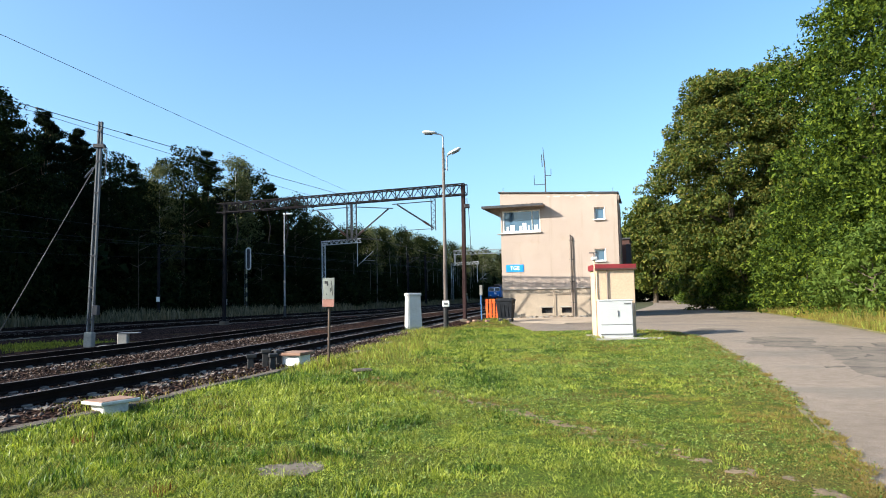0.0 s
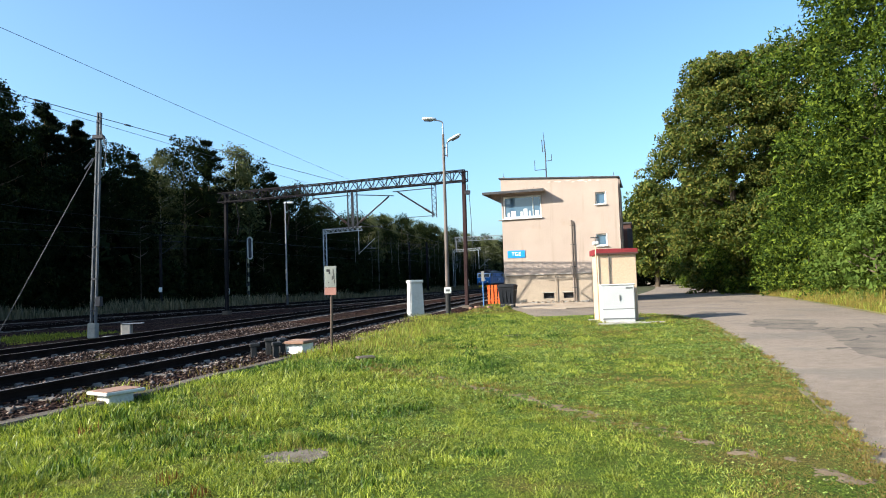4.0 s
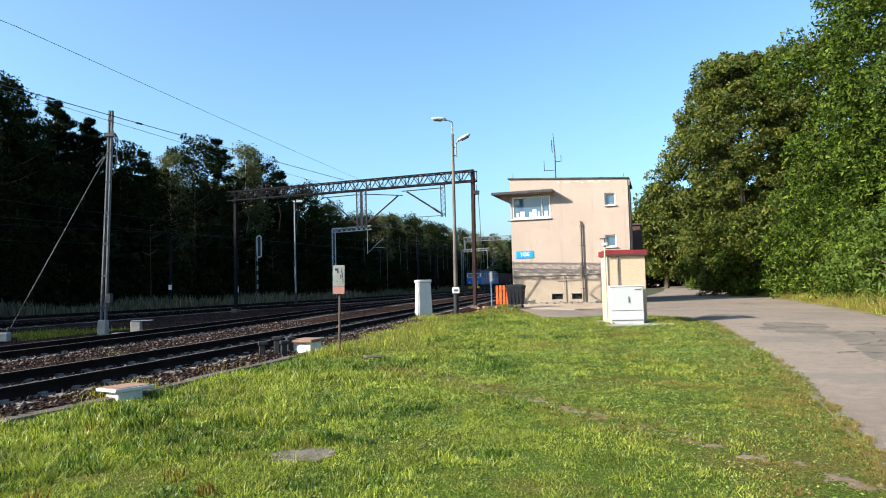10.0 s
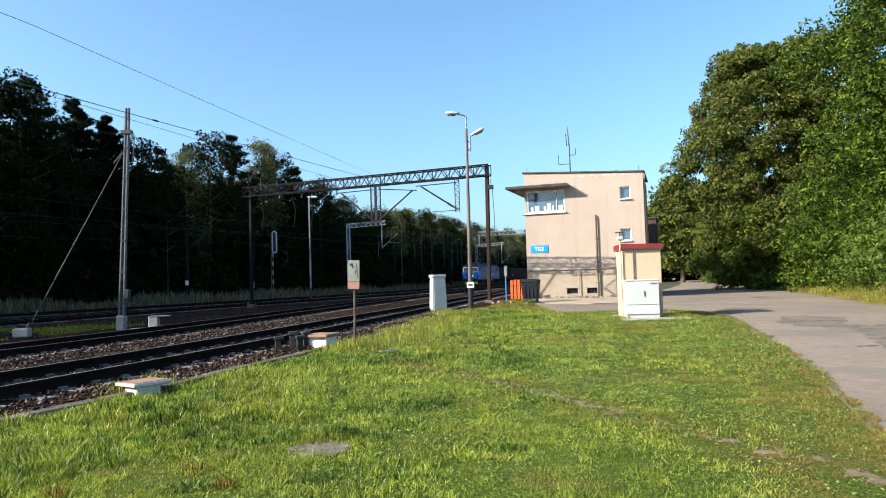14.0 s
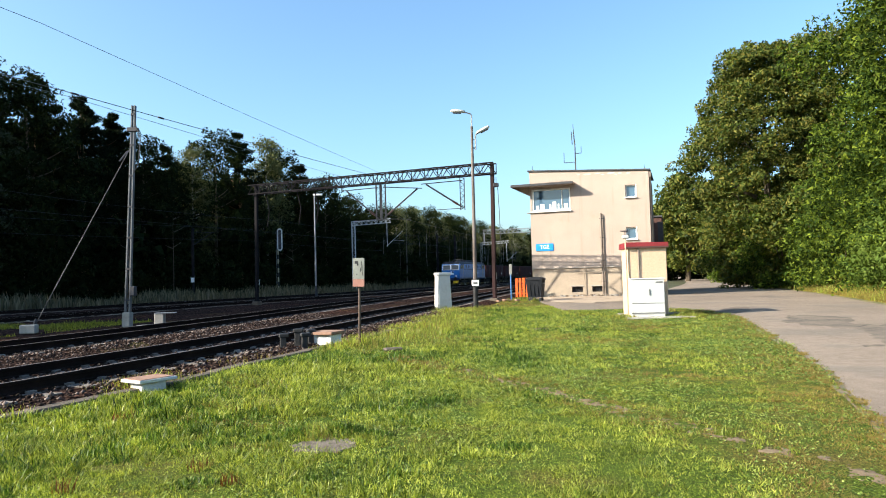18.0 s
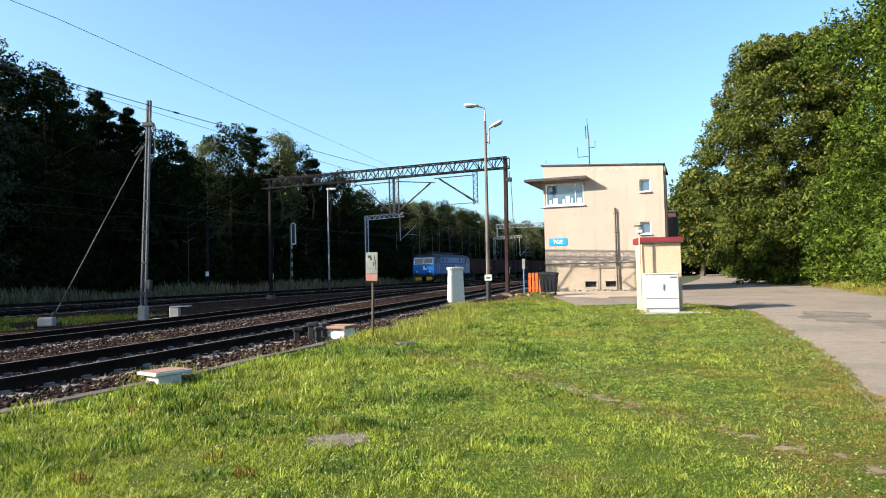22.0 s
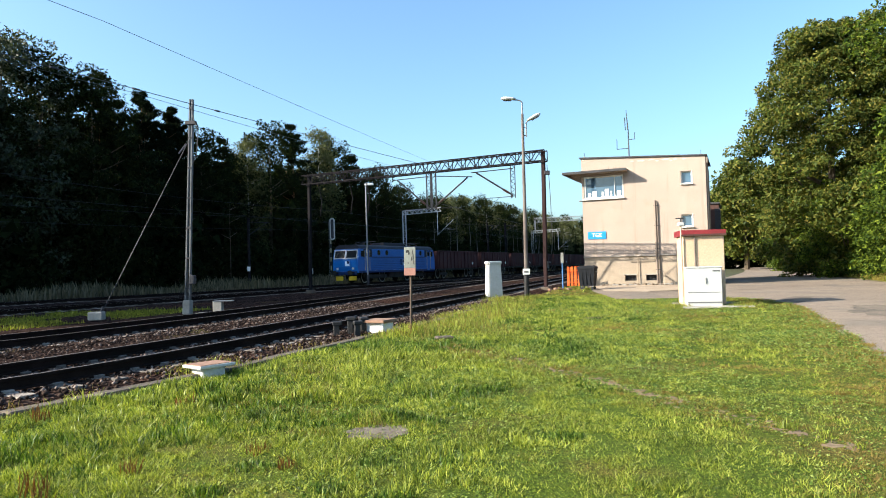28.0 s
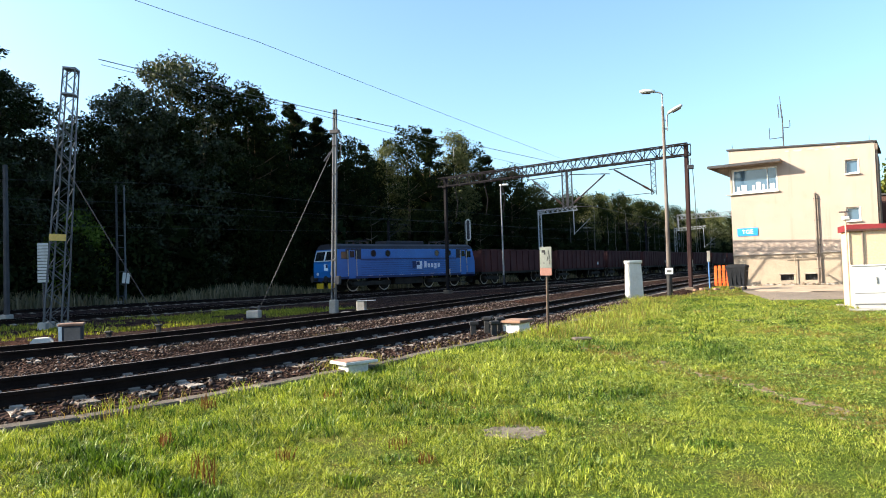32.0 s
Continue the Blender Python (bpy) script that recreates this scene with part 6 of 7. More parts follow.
make_tree("ash_tree", "tall bright green ash leaning over the verge", 20.0, 1.5, 5.4, 560, 110, 0.135, M_LEAF_B, M_BARK, "lobed", 1.4, 0.3, 16, at=pose(25.4, 31.0, -0.1), group=ROADSIDE)
make_tree("lime_tree", "distant rounded lime tree where the road bends", 15.5, 2.5, 6.5, 260, 60, 0.30, M_LEAF_R, M_BARK, "round", 1.4, 0.4, 14, at=pose(32.2, 103, -0.1), group=ROADSIDE)
make_tree("lime_tree", "distant lime tree with a bare pale trunk by the road", 15.0, 4.5, 6.0, 240, 60, 0.30, M_LEAF_R, M_BARK, "round", 1.4, 0.45, 14, at=pose(37.0, 96, -0.1), group=ROADSIDE)
make_tree("lime_tree", "distant lime tree behind the road bend", 14.0, 2.0, 6.0, 220, 36, 0.40, M_LEAF_D, M_BARK, "round", 1.5, 0.4, 12, at=pose(42.5, 118, -0.1), group=ROADSIDE)
make_tree("lime_tree", "distant lime tree at the end of the road", 14.5, 2.0, 7.0, 220, 36, 0.42, M_LEAF_D, M_BARK, "round", 1.6, 0.4, 12, at=pose(54, 140, -0.1), group=ROADSIDE)
BUSH = "bushes along the road"
b1 = make_tree("roadside_bush", "dense sunlit green bush on the verge", 5.2, 0.1, 2.9, 245, 42, 0.125, M_LEAF_B, M_BARK, "lobed", 0.85, 0.08, 10, at=pose(21.7, 32.6, -0.05), group=BUSH)
b2 = make_tree("roadside_bush", "dense green bush with dark gaps beside the road", 6.6, 0.1, 3.2, 280, 42, 0.13, M_LEAF_B, M_BARK, "lobed", 0.9, 0.08, 10, at=pose(24.0, 44.5, -0.05), group=BUSH)
b3 = make_tree("roadside_bush", "bright yellow-green sapling on the verge", 4.2, 0.2, 1.7, 70, 40, 0.15, M_LEAF_L, M_BARK, "round", 0.7, 0.06, 8, at=pose(19.2, 30.2, -0.05), group=BUSH)
for src, x, y, s in ((b2, 24.5, 54.8, 1.1), (b1, 27.5, 59.5, 1.2), (b2, 21.3, 36.6, 0.9), (b1, 22.6, 40.2, 1.05), (b2, 25.4, 49.0, 0.95), (b1, 26.5, 53.0, 1.1), (b2, 22.5, 30.0, 1.1), (b1, 18.8, 26.0, 0.95), (b2, 24.5, 35.0, 1.3), (b2, 27.0, 41.0, 1.5), (b2, 29.5, 47.0, 1.6), (b1, 28.8, 57.0, 1.2), (b2, 30.5, 62, 1.1), (b1, 22.0, 24.5, 1.3), (b3, 20.5, 34.8, 0.9), (b2, 29.0, 35.0, 2.0), (b2, 31.5, 50, 2.0), (b2, 35.5, 80, 1.0), (b1, 31.0, 84, 1.0), (b2, 27.5, 25.5, 2.0)):
    c = copy_thing(src, pose(x + (1.3 if y < 47 and src is not b3 else 0.0), y, -0.05, 0, 0, random.uniform(0, 360)))
    c.scale = (s, s, s)

# ---- train: blue electric locomotive with open wagons ----
M_LOCO = surface("loco_blue", (0.004, 0.105, 0.37), (0.006, 0.135, 0.46), 0.8, 12, 0.32, bump=0.03, spec=0.45, stain=(0.02, 0.12, 0.4), stain_at=0.66)
M_LOCO_L = surface("loco_light_blue", (0.006, 0.135, 0.45), (0.010, 0.165, 0.54), 0.8, 12, 0.3, bump=0.03, spec=0.45)
M_LOCO_D = surface("loco_dark_blue", (0.005, 0.022, 0.09), (0.008, 0.032, 0.13), 0.8, 12, 0.45, bump=0.03)
M_LOCO_ROOF = surface("loco_grey_roof", (0.014, 0.015, 0.024), (0.026, 0.028, 0.04), 1, 12, 0.7)
M_UNDER = surface("grimy_running_gear", (0.014, 0.013, 0.012), (0.03, 0.027, 0.025), 2, 20, 0.85)
M_TYRE = plain("bright_wheel_tyre", (0.36, 0.35, 0.33), 0.4, 0.8)
M_WAGON = surface("wagon_oxide_red", (0.044, 0.013, 0.013), (0.07, 0.021, 0.02), 0.8, 14, 0.8, bump=0.1, stain=(0.05, 0.02, 0.017), stain_at=0.55, vary=0.25)
M_YELLOW = surface("yellow_plough", (0.62, 0.42, 0.02), (0.75, 0.52, 0.04), 2, 20, 0.6)
M_LOGO = plain("logo_white", (0.62, 0.72, 0.85), 0.5)
M_FRAMEW = plain("pale_window_frame", (0.55, 0.57, 0.6), 0.4)
M_CABGLASS = plain("cab_glass", (0.012, 0.016, 0.02), 0.1)
M_CABGLASS.node_tree.nodes["Principled BSDF"].inputs["Specular IOR Level"].default_value = 0.5
M_HAND = plain("yellowed_handrail", (0.5, 0.42, 0.26), 0.5)

# distance of the locomotive's front along the farthest track, by seconds
RUN = [(0, 188.7), (3, 178.5), (6, 169.0), (8, 165.4), (10, 159.6), (13, 150.4), (17, 136.4), (20, 124.0), (22, 115.0), (24, 105.8), (26, 96.7), (28, 87.8), (30, 78.6), (32, 69.2)]


def run_at(t):
    """Smooth distance at t seconds."""
    ts, ss = np.array([r[0] for r in RUN], float), np.array([r[1] for r in RUN], float)
    k = np.array([0.1, 0.2, 0.4, 0.2, 0.1])
    return float(sum(w * np.interp(t + d, ts, ss, left=ss[0] + (t + d) * -3.5 if t + d < 0 else None, right=ss[-1] - (t + d - 32) * 4.6) for w, d in zip(k, (-1.2, -0.6, 0, 0.6, 1.2))))


def on_track(s):
    return Vector((float(np.interp(s, s4, T4[:, 0])), float(np.interp(s, s4, T4[:, 1])), TOP[4]))


def vehicle_pose(s, half):
    """A vehicle centred s metres along the track, its front towards the track's start."""
    f, r = on_track(s - half), on_track(s + half)
    d = f - r
    c = (f + r) / 2
    return pose(c.x, c.y, c.z, 0, 0, math.degrees(math.atan2(d.y, d.x)))


WHEEL_R = 0.62
wheel_geo = Geo()
for s in (-1, 1):
    wheel_geo.lathe([(0.08, s * 0.74), (0.5, s * 0.735), (WHEEL_R - 0.02, s * 0.80), (WHEEL_R, s * 0.70), (WHEEL_R + 0.028, s * 0.68), (0.5, s * 0.665), (0.08, s * 0.66)], n=24, axis="y")
    for k in range(6):
        a = k * math.pi / 3
        wheel_geo.box((0, 0, 0), (0.34, 0.02, 0.07), 0, pose(0.28 * math.cos(a), s * 0.75, 0.28 * math.sin(a), 0, -math.degrees(a), 0))
wheel_geo.tube((0, -0.9, 0), (0, 0.9, 0), 0.09, n=10)
WHEELSET = wheel_geo.data("wheelset", M_UNDER)
TYRES = [Geo().lathe([(0.52, s * 0.803), (0.605, s * 0.803), (0.605, s * 0.812), (0.52, s * 0.812), (0.52, s * 0.803)], n=24, axis="y").data("tyre", M_TYRE) for s in (-1, 1)]


def add_wheelset(parent, x):
    w = part("wheelset", WHEELSET, None, parent, at=pose(x, 0, WHEEL_R))
    for me in TYRES:
        part("tyre", me, None, w, "bright worn wheel tyre")
    return w


loco = thing("electric_locomotive", "bright blue electric freight locomotive with grey roof hauling wagons", "locomotive")
HL, HW = 7.85, 1.47
wheelsets = []
# body shell with raked cab fronts
shell = [(-HL + 0.05, 1.02), (HL - 0.05, 1.02), (HL, 1.5), (HL - 0.02, 2.30), (HL - 0.32, 3.34), (-HL + 0.32, 3.34), (-HL + 0.02, 2.30), (-HL, 1.5)]
body = part("body", Geo().extrude(shell, -HW, HW), M_LOCO, loco)
roof_shape = [(-HW, 3.342), (HW, 3.342), (HW - 0.16, 3.60), (HW - 0.55, 3.76), (-HW + 0.55, 3.76), (-HW + 0.16, 3.60)]
part("roof", Geo().extrude(roof_shape, -HL + 0.36, HL - 0.36, Matrix(((0, 1, 0, 0), (1, 0, 0, 0), (0, 0, 1, 0), (0, 0, 0, 1)))), M_LOCO_ROOF, loco, "dark grey roof")
for s in (-1, 1):
    y = s * (HW + 0.006)
    part("side_panel", Geo().box((0.05, y, 2.98), (10.6, 0.012, 0.62)), M_LOCO_L, body, "lighter blue upper side panel")
    part("side_line", Geo().box((0.0, y, 2.52), (10.9, 0.014, 0.09)), M_LOCO_D, body)
    part("sill_line", Geo().box((0.0, y, 1.11), (15.4, 0.014, 0.18)), M_LOCO_D, body, "dark blue sill band")
    for k in range(9):
        part("stencil_bar", Geo().box((-4.6 + k * 1.15, y + s * 0.006, 1.235), (0.34 + 0.12 * (k % 3), 0.012, 0.035)), M_FRAMEW, body, "small pale lettering bar")
    for k in range(14):
        part("corrugation", Geo().box((0.0, y, 1.24 + k * 0.09), (10.8, 0.026, 0.022)), M_LOCO_D if k % 2 else M_LOCO, body)
    for k in range(6):
        part("corrugation", Geo().box((0.05, y, 2.74 + k * 0.095), (10.5, 0.024, 0.02)), M_LOCO, body)
    for x in (4.15, 2.65, -2.95, -4.45):
        wd = part("round_window", Geo().lathe([(0, 0.0), (0.24, 0.0), (0.24, 0.02), (0, 0.02)], (x, y + (0.0 if s > 0 else -0.02), 2.98), 18, "y"), M_CABGLASS, body)
        part("rim", Geo().lathe([(0.24, 0.0), (0.29, 0.0), (0.29, 0.035), (0.24, 0.035)], (x, y + (0.0 if s > 0 else -0.035), 2.98), 18, "y"), M_LOCO_D, wd)
    for e in (-1, 1):
        part("cab_zone", Geo().box((e * 6.15, y, 2.93), (1.5, 0.016, 0.78)), M_LOCO_ROOF, body, "dark grey band round the cab door")
        dr = part("cab_door", Geo().box((e * 6.3, y, 2.15), (0.62, 0.02, 2.2), 0.008), M_LOCO, body)
        part("door_glass", Geo().box((e * 6.3, y + s * 0.012, 2.92), (0.42, 0.012, 0.5)), M_CABGLASS, dr)
        for o in (-0.42, 0.42):
            part("handrail", Geo().tube((e * 6.3 + o, y + s * 0.06, 1.25), (e * 6.3 + o, y + s * 0.06, 3.2), 0.025, n=6), M_HAND, dr)
        part("side_window", Geo().box((e * 7.05, y, 2.86), (0.55, 0.018, 0.55), 0.006), M_CABGLASS, body)
        for k in range(3):
            part("step", Geo().box((e * 6.3, s * (HW + 0.02), 0.95 - k * 0.28), (0.55, 0.24, 0.04)), M_UNDER, body)
    # operator's mark: plain squares and bars
    part("mark_square", Geo().box((-s * 0.85, y + s * 0.008, 1.98), (0.62, 0.01, 0.66)), M_LOGO, body, "pale square mark")
    part("mark_square", Geo().box((-s * 0.72, y + s * 0.014, 2.12), (0.32, 0.01, 0.32)), M_LOCO_D, body, "dark square mark")
    part("mark_square", Geo().box((-s * 0.28, y + s * 0.008, 2.02), (0.46, 0.01, 0.58)), M_LOCO_D, body, "dark square mark")
    for k, (hh, zz) in enumerate(((0.54, 2.02), (0.36, 1.93), (0.36, 1.93), (0.46, 1.88), (0.36, 1.93))):
        part("letter_bar", Geo().box((-s * (1.55 + k * 0.40), y + s * 0.008, zz), (0.27, 0.01, hh)), M_LOGO, body, "pale bar")
for e in (-1, 1):
    nose = part("cab_front", Geo().box((e * (HL + 0.012), 0, 1.92), (0.03, 2.6, 0.62), 0.01), M_LOCO_L, loco, "bright blue cab front")
    part("front_mark", Geo().box((e * (HL + 0.034), 0.25, 1.95), (0.012, 0.5, 0.5)), M_LOGO, nose, "pale square mark")
    part("front_mark", Geo().box((e * (HL + 0.042), 0.36, 2.05), (0.012, 0.26, 0.28)), M_LOCO_D, nose, "dark square mark")
    rake = pose(e * (HL - 0.15), 0, 2.82, 0, -e * 17, 0)
    for yy in (-0.68, 0.68):
        ws = part("windscreen", Geo().box((e * 0.03, yy, 0), (0.03, 1.18, 0.74), 0.01, rake), M_CABGLASS, loco)
        g = Geo()
        for z in (-0.4, 0.4):
            g.box((e * 0.04, yy, z), (0.04, 1.3, 0.07), 0.01, rake)
        for q in (-0.62, 0.62):
            g.box((e * 0.04, yy + q, 0), (0.04, 0.07, 0.8), 0.01, rake)
        part("windscreen_frame", g, M_FRAMEW, ws, "pale windscreen frame")
    for yy in (-0.9, 0.9):
        bf = part("buffer", Geo().tube((e * HL, yy, 1.06), (e * (HL + 0.5), yy, 1.06), 0.11, n=10), M_UNDER, loco)
        part("buffer_disc", Geo().tube((e * (HL + 0.5), yy, 1.06), (e * (HL + 0.56), yy, 1.06), 0.25, n=14), M_UNDER, bf)
        part("headlight", Geo().tube((e * (HL - 0.02), yy, 1.45), (e * (HL + 0.05), yy, 1.45), 0.12, n=12), M_FRAMEW, loco)
        part("plough", Geo().box((e * (HL - 0.1), yy * 0.85, 0.52), (0.12, 0.85, 0.42), 0.03), M_YELLOW if e > 0 else M_UNDER, loco, "yellow snow plough plate" if e > 0 else "grimy dark plough plate")
    part("buffer_beam", Geo().box((e * (HL + 0.02), 0, 1.02), (0.1, 2.7, 0.34), 0.02), M_LOCO_D, loco)
    part("coupling", Geo().tube((e * HL, 0, 1.0), (e * (HL + 0.4), 0, 0.75), 0.05, n=6), M_UNDER, loco)
    # bogie with two axles
    bg = part("bogie", Geo().box((e * 4.15, 0, 0.72), (4.3, 2.2, 0.22), 0.03).box((e * 4.15, -1.12, 0.62), (4.0, 0.14, 0.36), 0.03).box((e * 4.15, 1.12, 0.62), (4.0, 0.14, 0.36), 0.03), M_UNDER, loco)
    for o in (-1.6, 1.6):
        for s in (-1, 1):
            part("axle_box", Geo().box((e * 4.15 + o, s * 1.14, 0.62), (0.34, 0.2, 0.36), 0.03), M_UNDER, bg)
        wheelsets.append((add_wheelset(loco, e * 4.15 + o), e * 4.15 + o))
    # pantograph frames folded on the roof
    pg = part("pantograph", Geo().line([(e * 4.6 - 0.8, -0.5, 3.95), (e * 4.6 + 0.9, -0.35, 4.05), (e * 4.6 + 0.9, 0.35, 4.05), (e * 4.6 - 0.8, 0.5, 3.95)], 0.03, 5).line([(e * 4.6 - 0.9, -0.8, 4.14), (e * 4.6 - 0.9, 0.8, 4.14)], 0.04, 5), M_DARK, loco)
    for dx in (-0.7, 0.7):
        for dy in (-0.45, 0.45):
            part("insulator", Geo().tube((e * 4.6 + dx, dy, 3.74), (e * 4.6 + dx, dy, 3.98), 0.07, n=8), M_PORC, pg)
part("roof_box", Geo().box((0, 0, 3.9), (4.2, 1.6, 0.3), 0.05), M_LOCO_ROOF, loco)
for k in range(9):
    part("roof_louvre", Geo().box((0, 0, 0), (3.6, 0.02, 0.03), 0, pose(0.0, -HW + 0.10 + 0.055 * k, 3.44 + 0.033 * k)), M_DARK, loco)
part("underframe_tank", Geo().box((0, 0, 0.72), (3.2, 2.3, 0.6), 0.06), M_UNDER, loco)


def make_wagon():
    w = thing("open_wagon", "rusty oxide-red high-sided open freight wagon behind the locomotive", "freight wagon", group="open wagons of the train")
    lh, wh = 6.5, 1.42
    body = part("body", Geo().box((0, 0, 1.25), (2 * lh, 2 * wh, 0.12)), M_WAGON, w)
    for s in (-1, 1):
        part("side_wall", Geo().box((0, s * wh, 2.25), (2 * lh, 0.05, 1.95)), M_WAGON, w)
        part("end_wall", Geo().box((s * (lh - 0.03), 0, 2.25), (0.05, 2 * wh - 0.06, 1.95)), M_WAGON, w)
        part("top_rail", Geo().box((0, s * (wh + 0.03), 3.26), (2 * lh + 0.1, 0.14, 0.1), 0.015), M_WAGON, w)
        for k in range(12):
            x = -lh + 0.35 + k * (2 * lh - 0.7) / 11
            part("rib", Geo().box((x, s * (wh + 0.07), 2.2), (0.14, 0.10, 2.0), 0.015), M_WAGON, w)
        part("sole_bar", Geo().box((0, s * (wh - 0.1), 1.1), (2 * lh, 0.1, 0.26), 0.015), M_UNDER, w)
        part("label_plate", Geo().box((-4.4, s * (wh + 0.03), 1.75), (0.5, 0.01, 0.32)), M_FRAMEW, w)
        for e in (-1, 1):
            bf = part("buffer", Geo().tube((e * lh, s * 0.9, 1.06), (e * (lh + 0.52), s * 0.9, 1.06), 0.09, n=8), M_UNDER, w)
            part("buffer_disc", Geo().tube((e * (lh + 0.52), s * 0.9, 1.06), (e * (lh + 0.57), s * 0.9, 1.06), 0.22, n=12), M_UNDER, bf)
    for e in (-1, 1):
        bg = part("bogie", Geo().box((e * 4.5, -1.05, 0.58), (2.5, 0.14, 0.3), 0.03).box((e * 4.5, 1.05, 0.58), (2.5, 0.14, 0.3), 0.03).box((e * 4.5, 0, 0.75), (0.6, 2.2, 0.3), 0.03), M_UNDER, w)
        for o in (-0.9, 0.9):
            add_wheelset(w, e * 4.5 + o)
    return w


wagon = make_wagon()
wagons = [wagon] + [copy_thing(wagon, Matrix()) for _ in range(11)]


def motions():
    """The train rolls in along the farthest track; its wheels turn with it."""
    times = [i for i in range(0, 33)]
    for ob, back, half in [(loco, HL + 0.56, 4.15)] + [(w, 2 * HL + 1.12 + 7.07 + k * 14.14, 4.5) for k, w in enumerate(wagons)]:
        walk(ob, [(t, vehicle_pose(run_at(t) + back, half)) for t in times])
    start = run_at(0)
    spins = [(i * 0.15, math.degrees((start - run_at(i * 0.15)) / WHEEL_R)) for i in range(0, 214)] + [(32.0, math.degrees((start - run_at(32.0)) / WHEEL_R))]
    sets = list(wheelsets)
    for w in wagons:
        sets += [(c, c.location.x) for c in w.children if c.name.startswith("wheelset")]
    for w, x in sets[:20]:
        walk(w, [(t, pose(x, 0, WHEEL_R, 0, a, 0)) for t, a in spins])

# ---- grass: blades on the lawn, weeds between the tracks, tall fringe by the wood ----
M_GRASS = foliage("grass_blades", [(0.032, 0.052, 0.007), (0.138, 0.195, 0.027), (0.31, 0.365, 0.060), (0.46, 0.49, 0.12)], (1.0, 1.0, 0.4), 0.4, 0.42, 0.3, 1.3, 0.55, 1.35)
M_DRY = foliage("dry_grass", [(0.15, 0.15, 0.03), (0.22, 0.175, 0.055), (0.23, 0.15, 0.055), (0.30, 0.235, 0.09)], (1.0, 0.9, 0.5), 0.4, 0.6)
M_FRINGE = foliage("fringe_grass", [(0.065, 0.068, 0.042), (0.14, 0.12, 0.08), (0.27, 0.225, 0.165)], (1.0, 0.9, 0.5), 0.35, 0.7)


def short_blades(name, pts, height, width, material, label, lean=0.8, out=None):
    """One straight leaning blade at each point, for short turf."""
    n = len(pts)
    a, b = rng.uniform(0, 2 * math.pi, n), rng.uniform(0, 2 * math.pi, n)
    w = np.c_[np.cos(a), np.sin(a), np.zeros(n)] * (width / 2)[:, None]
    side = np.c_[np.cos(b), np.sin(b)] if out is None else 0.6 * out + 0.6 * np.c_[np.cos(b), np.sin(b)]
    tip = pts + np.c_[side * (height * lean)[:, None], height] * rng.uniform(0.6, 1.0, n)[:, None]
    v = np.stack([pts - w, pts + w, tip], 1).reshape(-1, 3)
    me = bpy.data.meshes.new(name)
    me.vertices.add(n * 3)
    me.vertices.foreach_set("co", v.ravel())
    me.loops.add(n * 3)
    me.loops.foreach_set("vertex_index", np.arange(n * 3))
    me.polygons.add(n)
    me.polygons.foreach_set("loop_start", np.arange(0, n * 3, 3))
    me.update(calc_edges=True)
    me.materials.append(material)
    return tagged(new(name, me), label, "grass", kind="stuff")


def blades(name, pts, height, width, material, label, lean=0.5, category="grass"):
    """One bent blade (two quads and a tip) at each point; height and width per blade."""
    n = len(pts)
    a = rng.uniform(0, 2 * math.pi, n)
    u = np.c_[np.cos(a), np.sin(a), np.zeros(n)]
    b = rng.uniform(0, 2 * math.pi, n)
    d = np.c_[np.cos(b), np.sin(b), np.zeros(n)] * (rng.uniform(0.1, 1, n) * lean * height)[:, None]
    h = np.c_[np.zeros((n, 2)), height]
    w = u * (width / 2)[:, None]
    mid = pts + h * 0.55 + d * 0.35
    tip = pts + h * rng.uniform(0.8, 1.0, n)[:, None] + d
    v = np.stack([pts - w, pts + w, mid + w * 0.8, mid - w * 0.8, tip], 1).reshape(-1, 3)
    me = bpy.data.meshes.new(name)
    k = np.arange(n)[:, None] * 5
    loops = np.concatenate([k + np.array([[0, 1, 2, 3]]), k + np.array([[3, 2, 4]])], 1).ravel()
    me.vertices.add(n * 5)
    me.vertices.foreach_set("co", v.ravel())
    me.loops.add(n * 7)
    me.loops.foreach_set("vertex_index", loops)
    me.polygons.add(n * 2)
    st = (np.arange(n)[:, None] * 7 + np.array([[0, 4]])).ravel()
    me.polygons.foreach_set("loop_start", st)
    me.update(calc_edges=True)
    me.materials.append(material)
    return tagged(new(name, me), label, category, kind="stuff")


# bare spots in the lawn: x, y, half length, half width, turn
SPOTS = [(1.42, 8.1, 0.10, 0.30, 62), (0.95, 9.3, 0.30, 0.22, 10), (1.9, 19.6, 0.9, 0.5, 5), (-0.12, 11.4, 0.2, 0.3, 30), (-1.42, 6.35, 0.40, 0.32, 0), (-1.7, 7.6, 0.26, 0.2, 0), (0.5, 9.6, 0.4, 0.2, -40), (-0.9, 12.0, 0.5, 0.25, -40), (-1.4, 12.7, 0.4, 0.3, -40)]


# foot track worn across the lawn to the road
TRACK = np.array([(-1.75, 13.9), (-1.1, 12.5), (-0.35, 11.3), (0.4, 10.0), (1.05, 8.95), (1.44, 8.19), (1.67, 7.45), (2.05, 7.02), (2.34, 6.35), (2.60, 5.88), (2.79, 5.40), (2.95, 4.95)])


def from_track(x, y):
    """Distance from the foot track."""
    best = np.full(np.shape(x), 9.0)
    for p, q in zip(TRACK[:-1], TRACK[1:]):
        d = q - p
        f = np.clip(((x - p[0]) * d[0] + (y - p[1]) * d[1]) / (d @ d), 0, 1)
        best = np.minimum(best, np.hypot(x - p[0] - f * d[0], y - p[1] - f * d[1]))
    return best


